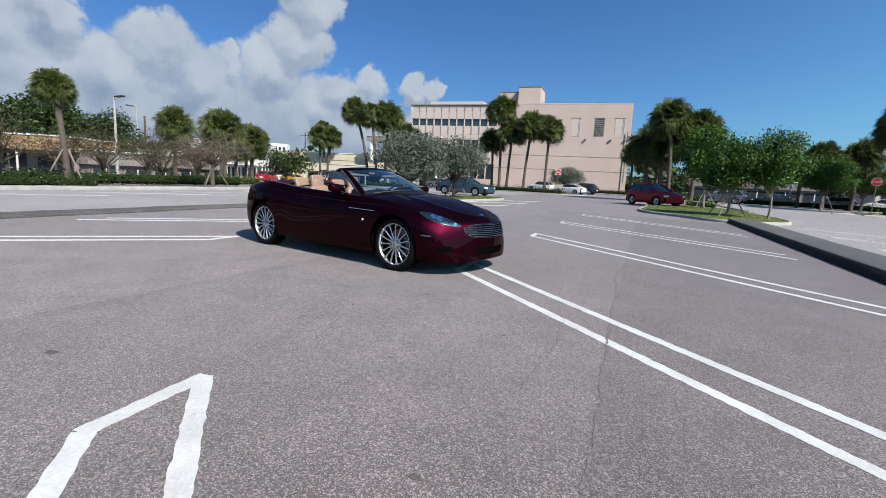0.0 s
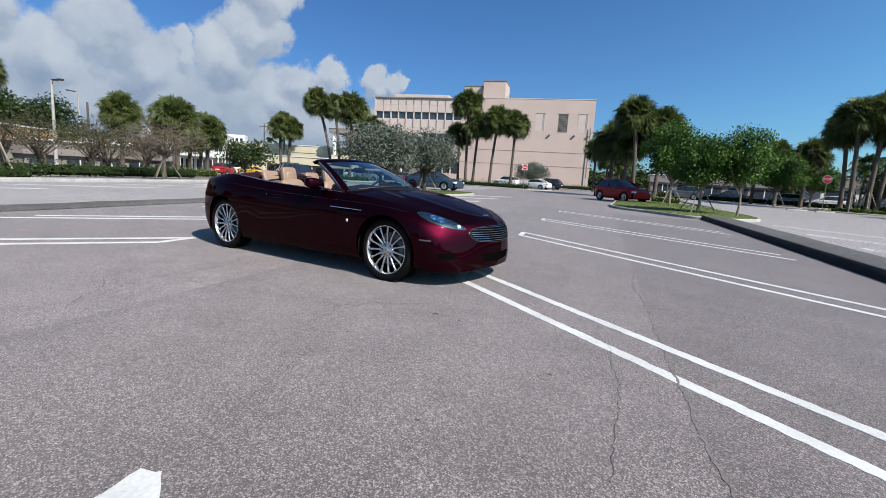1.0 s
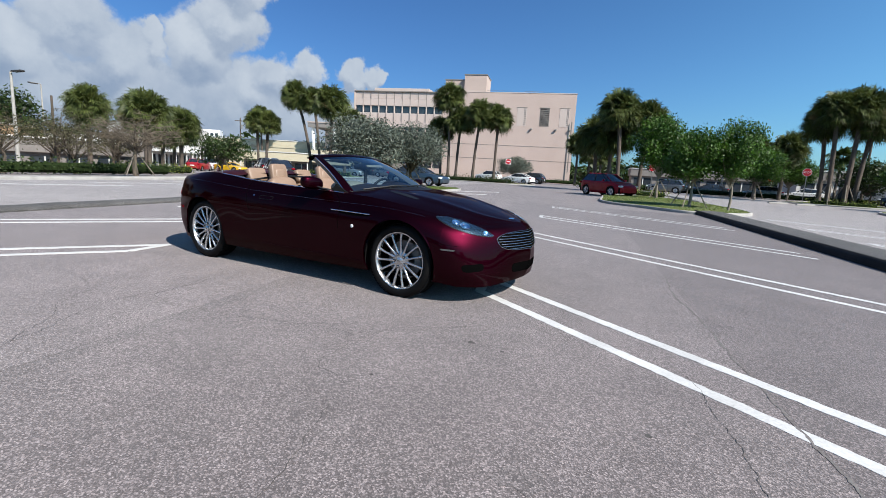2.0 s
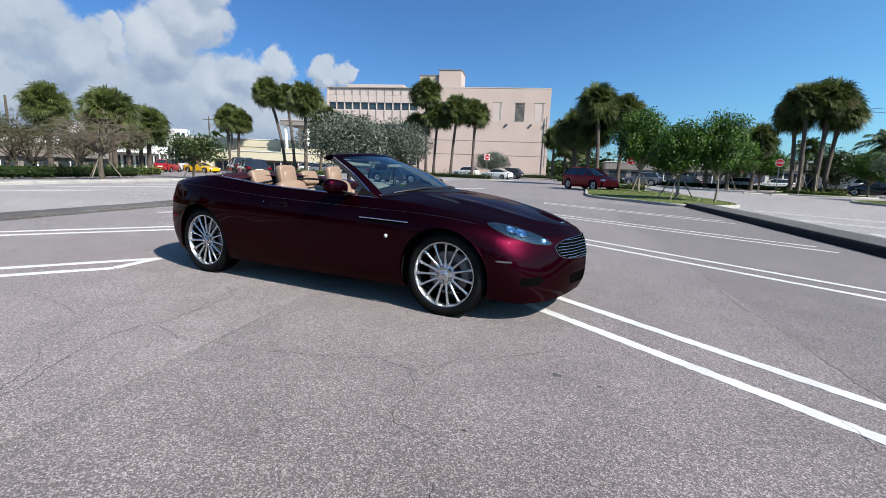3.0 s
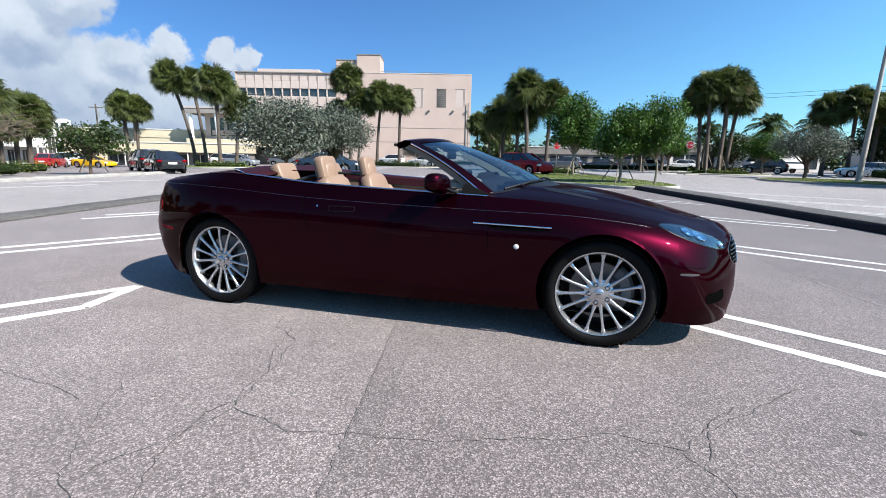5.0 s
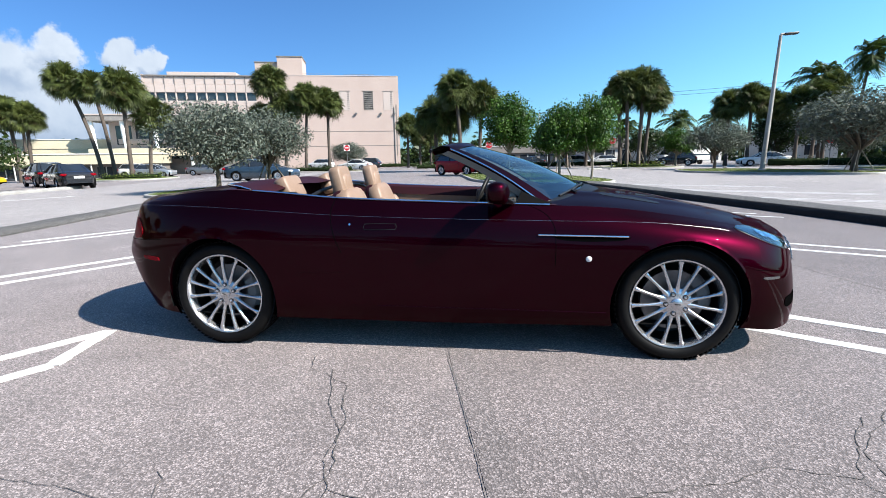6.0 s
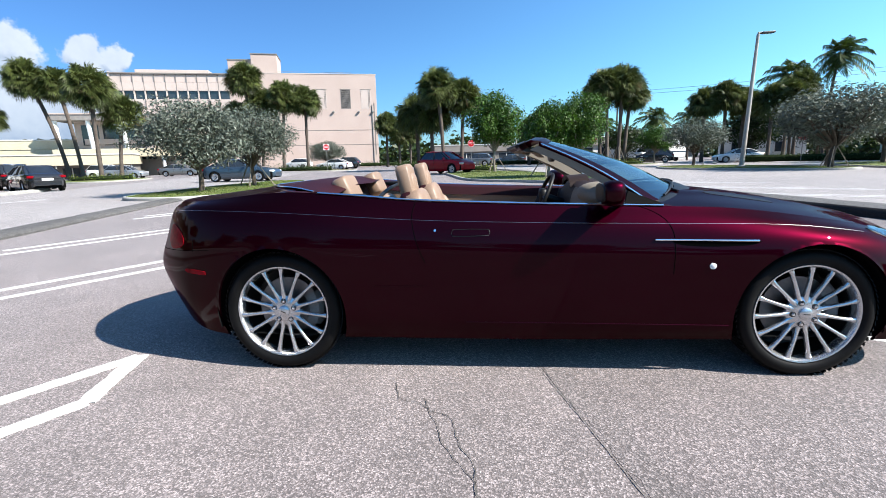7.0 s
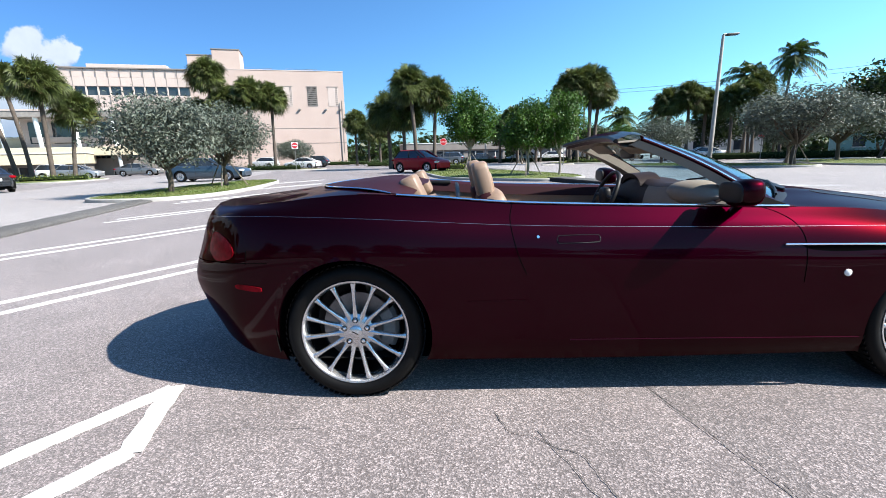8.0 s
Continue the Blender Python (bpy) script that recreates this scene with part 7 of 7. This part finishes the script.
def hedge(name, label, pts, w, h, leaves, seed, per=330, leaf=0.05):
    """A clipped or loose hedge along pts: dark core and many leaves."""
    rng = np.random.default_rng(seed)
    p = np.array(pts, float)
    key = np.r_[0, np.cumsum(np.hypot(*np.diff(p, axis=0).T))]
    q = np.arange(0, key[-1], w * 0.55)
    line = np.stack([np.interp(q, key, p[:, i]) for i in (0, 1)], -1)
    t = thing(name, label, "hedge")
    s = Shape()
    rows = []
    for (x, y) in line:
        z = ground_z(x, y)
        rows.append((x + rng.normal(0, w * 0.06), y + rng.normal(0, w * 0.06), z + h * 0.52, max(w, h) * 0.55 * rng.uniform(0.8, 1.15)))
    core = [np.array((x, y, z - h * 0.1)) for x, y, z, r in rows]
    s.tube(core, [0.3 * min(w, h) + 0.04 * rng.random() for _ in core], 7)
    part("stem_core", s, HEDGE_CORE, t)
    v, f = leaf_cloud(rng, rows, per, leaf, 0.55)
    v[:, 2] = np.maximum(v[:, 2], [ground_z(a, b) + 0.01 for a, b in v[:, :2]])
    tagged(part("leaves", fast_mesh("leaves", v, f, leaves), None, t), kind="stuff")


hedge("hedge", "clipped dark green hedge along the west curb", [tuple(spot(-20.6, k)) for k in (-24, -12, 0, 9)], 0.9, 0.62, DARKGREEN, 1, 420, 0.06)
hedge("hedge", "low dark hedge before the shops", [tuple(spot(-25, k)) for k in (2, 12, 22)], 1.1, 0.9, DARKGREEN, 2, 200, 0.08)
hedge("shrub_bed", "low yellow-green shrubs in the bed", [(-33.5, 14.6), (-34.5, 18.0), (-35.0, 20.5)], 1.0, 0.8, YELLOWGREEN, 3, 260, 0.07)
hedge("shrub_bed", "loose low shrubs under the palms", [(-31, 53.5), (-27, 52.0), (-22, 51.2), (-17.5, 51.2)], 1.1, 0.75, DARKGREEN, 4, 260, 0.08)
hedge("shrub_bed", "yellow-green shrubs at the end of the bed", [(-33.0, 38.6), (-35.5, 37.6), (-38.5, 37.8)], 0.9, 0.7, YELLOWGREEN, 5, 260, 0.07)
hedge("hedge", "clipped green hedge before the houses", [(25, 46.5), (33, 42.5), (44, 37.5)], 1.1, 1.0, DARKGREEN, 6, 200, 0.08)
hedge("hedge", "long dark hedge in the far row", [(-12, 60.5), (0, 63.5), (12, 64.5), (22, 62.0)], 1.1, 0.8, DARKGREEN, 7, 150, 0.09)
hedge("hedge", "dark clipped hedge at the foot of the pink wall", [(-24.5, 81.5), (-14, 84.5), (-6, 86.5)], 1.2, 0.9, DARKGREEN, 8, 130, 0.10)
hedge("shrub_bed", "pale green shrubs round the sign", [(-1.6, 37.0), (0.6, 37.4)], 0.9, 0.6, YELLOWGREEN, 9, 260, 0.07)
hedge("shrub_bed", "low shrubs round the palm clump", [(11.5, 49.0), (13.5, 48.2), (16.0, 48.6)], 0.9, 0.55, YELLOWGREEN, 10, 220, 0.07)


def far_woods():
    """A ring of distant trees that closes the horizon."""
    rng = np.random.default_rng(91)
    rows = []
    for a in np.arange(0, 360, 1.7):
        for ring in (118, 132, 150):
            d = ring * rng.uniform(0.93, 1.07)
            x, y = d * math.cos(math.radians(a)), d * math.sin(math.radians(a))
            r = rng.uniform(2.2, 3.9)
            top = rng.uniform(3.0, 6.5)
            for z in np.arange(1.0, top, r * 0.8):
                rows.append((x + rng.normal(0, 1.2), y + rng.normal(0, 1.2), ground_z(x, y) + z, r))
    v, f = leaf_cloud(rng, rows, 7.5, 0.75, 0.6)
    t = solid("far_woods", fast_mesh("far_woods", v, f, DARKGREEN), None, "distant belt of dark green trees", "trees", kind="stuff")
    return t


far_woods()

# ---- lamps, signs, poles ----


def lamp_post(x, y, top, turn, label, lean=0.0, thick=1.0, arms=1):
    z = ground_z(x, y)
    t = thing("street_lamp", label, "street lamp", pose(x, y, z), "lamp posts")
    h = top - z
    k = thick
    part("post", Shape().tube([(0, 0, -0.05), (lean * 0.5, 0, h * 0.5), (lean, 0, h)], (0.155 * k, 0.125 * k, 0.09 * k), 10), CONCRETE, t, "pale concrete post")
    part("foot", Shape().lathe([(0.30 * k, -0.05), (0.30 * k, 0.12), (0.22 * k, 0.2), (0.16 * k, 0.22)], 14, "z"), CONCRETE, t)
    for i in range(arms):
        a = math.radians(turn + 180 * i)
        d = np.array((math.cos(a), math.sin(a), 0))
        o = np.array((lean, 0, h))
        part("arm", Shape().tube([o + (0, 0, -0.12), o + (0, 0, 0.05), o + d * 0.25 + (0, 0, 0.08)], 0.055 * k, 8), GREY_METAL, t)
        m = Matrix.Translation(o + d * 0.62 + (0, 0, 0.07)) @ pose(0, 0, 0, 0, -4, turn + 180 * i)
        part("lamp_head", Shape().box(-0.42, 0.42, -0.17, 0.17, -0.055, 0.06, 0.04, m), BRONZE, t, "dark flat lamp head")
        part("lens", Shape().box(-0.30, 0.36, -0.13, 0.13, -0.075, -0.05, 0.01, m), WINDOW, t)


lamp_post(16.8, 30.45, 8.45, 8, "tall pale concrete lamp post with one flat head", 0.28)
lamp_post(-40.6, 10.95, 6.4, 20, "pale weathered lamp post with flat head", 0.0, 0.9)
lamp_post(4.6, 77.0, 8.3, 10, "far pale lamp post with one flat head", 0.5)
lamp_post(-58.3, 19.4, 7.7, -111, "far dark lamp post with long arm", 0.1, 0.7)


def letters(parent, text, size, z, mat, y=-0.012):
    c = bpy.data.curves.new("letters", "FONT")
    c.body, c.size, c.align_x, c.align_y, c.extrude = text, size, "CENTER", "CENTER", 0.002
    ob = bpy.data.objects.new("letters", c)
    scene.collection.objects.link(ob)
    me = bpy.data.meshes.new_from_object(ob.evaluated_get(bpy.context.evaluated_depsgraph_get()))
    bpy.data.objects.remove(ob)
    bpy.data.curves.remove(c)
    me.transform(pose(0, y, z, 90))
    me.materials.clear()
    me.materials.append(mat)
    part("lettering", me, None, parent)


def road_sign(x, y, top, turn, kind, size=0.75):
    z = ground_z(x, y)
    words = {"stop": "red eight-sided stop sign on a steel post", "entry": "white square no-entry sign with red disc"}
    t = thing("road_sign", words[kind], "road sign", pose(x, y, z, 0, 0, turn), "road signs")
    c = top - z - size / 2
    part("post", Shape().box(-0.03, 0.03, 0.0, 0.04, -0.1, top - z - 0.05, 0.006), GREY_METAL, t)
    if kind == "stop":
        ring = lambda r, y: [(r * math.cos(a), y, c + r * math.sin(a)) for a in np.arange(8) * math.pi / 4 + math.pi / 8]  # noqa: E731
        r = size * 0.54
        part("rim", Shape().add(ring(r, 0) + ring(r, -0.004), [tuple(range(8)), tuple(range(15, 7, -1))] + [(i, (i + 1) % 8, 8 + (i + 1) % 8, 8 + i) for i in range(8)]), WHITE_PAINT, t, smooth=False)
        face = part("face", Shape().add(ring(r * 0.93, -0.008), [tuple(range(8))]), SIGN_RED, t, smooth=False)
        letters(face, "STOP", size * 0.36, c, WHITE_PAINT)
    else:
        part("plate", Shape().box(-size / 2, size / 2, -0.006, 0.0, c - size / 2, c + size / 2, 0.002), WHITE_PAINT, t, smooth=False)
        disc = [(size * 0.47 * math.cos(a), -0.010, c + size * 0.47 * math.sin(a)) for a in np.linspace(0, 2 * math.pi, 32, endpoint=False)]
        face = part("disc", Shape().add(disc, [tuple(range(32))]), SIGN_RED, t, smooth=False)
        part("bar", Shape().box(-size * 0.33, size * 0.33, -0.015, -0.011, c - size * 0.075, c + size * 0.075), WHITE_PAINT, face, smooth=False)


road_sign(-18.1, 49.9, 3.05, 15, "entry", 0.66)
road_sign(-1.7, 46.8, 2.95, 4, "stop", 0.7)
road_sign(10.4, 45.8, 3.05, -8, "stop", 0.64)
road_sign(10.1, 70.0, 2.9, -6, "stop", 0.8)
road_sign(28.5, 43.5, 2.8, -20, "stop", 0.8)


def utility_pole(x, y, top, arm=True):
    z = ground_z(x, y)
    t = thing("utility_pole", "thin wooden utility pole with cross arm" if arm else "thin dark wooden utility pole", "pole", pose(x, y, z), "utility poles")
    part("pole", Shape().tube([(0, 0, -0.2), (0, 0, top - z)], (0.17, 0.11), 8), BARK_DARK, t)
    if not arm:
        return
    part("cross_arm", Shape().box(-1.1, 1.1, -0.06, 0.06, top - z - 0.7, top - z - 0.55, 0.01, pose(0, 0, 0, 0, 0, 40)), BARK_DARK, t)
    part("transformer", Shape().lathe([(0.02, top - z - 2.3), (0.24, top - z - 2.3), (0.24, top - z - 1.4), (0.02, top - z - 1.35)], 12, "z", (0.35, 0, 0)), GREY_METAL, t)


utility_pole(-85.0, 64.0, 9.9)
utility_pole(20.6, 76.5, 11.2)
utility_pole(-56.6, 19.6, 6.6, False)
for a, b, z0, z1 in (((20.6, 76.5), (62, 46), 10.7, 10.9), ((20.6, 76.5), (62, 46), 10.2, 10.4)):
    p = [(a[0] + (b[0] - a[0]) * u, a[1] + (b[1] - a[1]) * u, z0 + (z1 - z0) * u - 1.2 * 4 * u * (1 - u) * 0.5) for u in np.linspace(0, 1, 20)]
    solid("power_cable", Shape().tube(p, 0.02, 5), BLACK, "thin dark overhead power cable", "cable")
for x, y in ((8.6, 44.5), (10.4, 44.0), (20.5, 44.8), (-8.0, 56.5), (2.0, 57.5), (12.0, 57.5), (22.0, 45.8)):
    s = Shape().box(-0.9, 0.9, -0.09, 0.09, 0, 0.13, 0.03, pose(x, y, ground_z(x, y), 0, 0, 10 + 3 * x))
    solid("wheel_stop", s, CONCRETE, "pale concrete wheel stop at a stall", "wheel stop", "wheel stops")
curb_strip("curb_north", 10.5, 11.0, 30, 58, 0.13, "pale curb of the far aisle", CONCRETE)
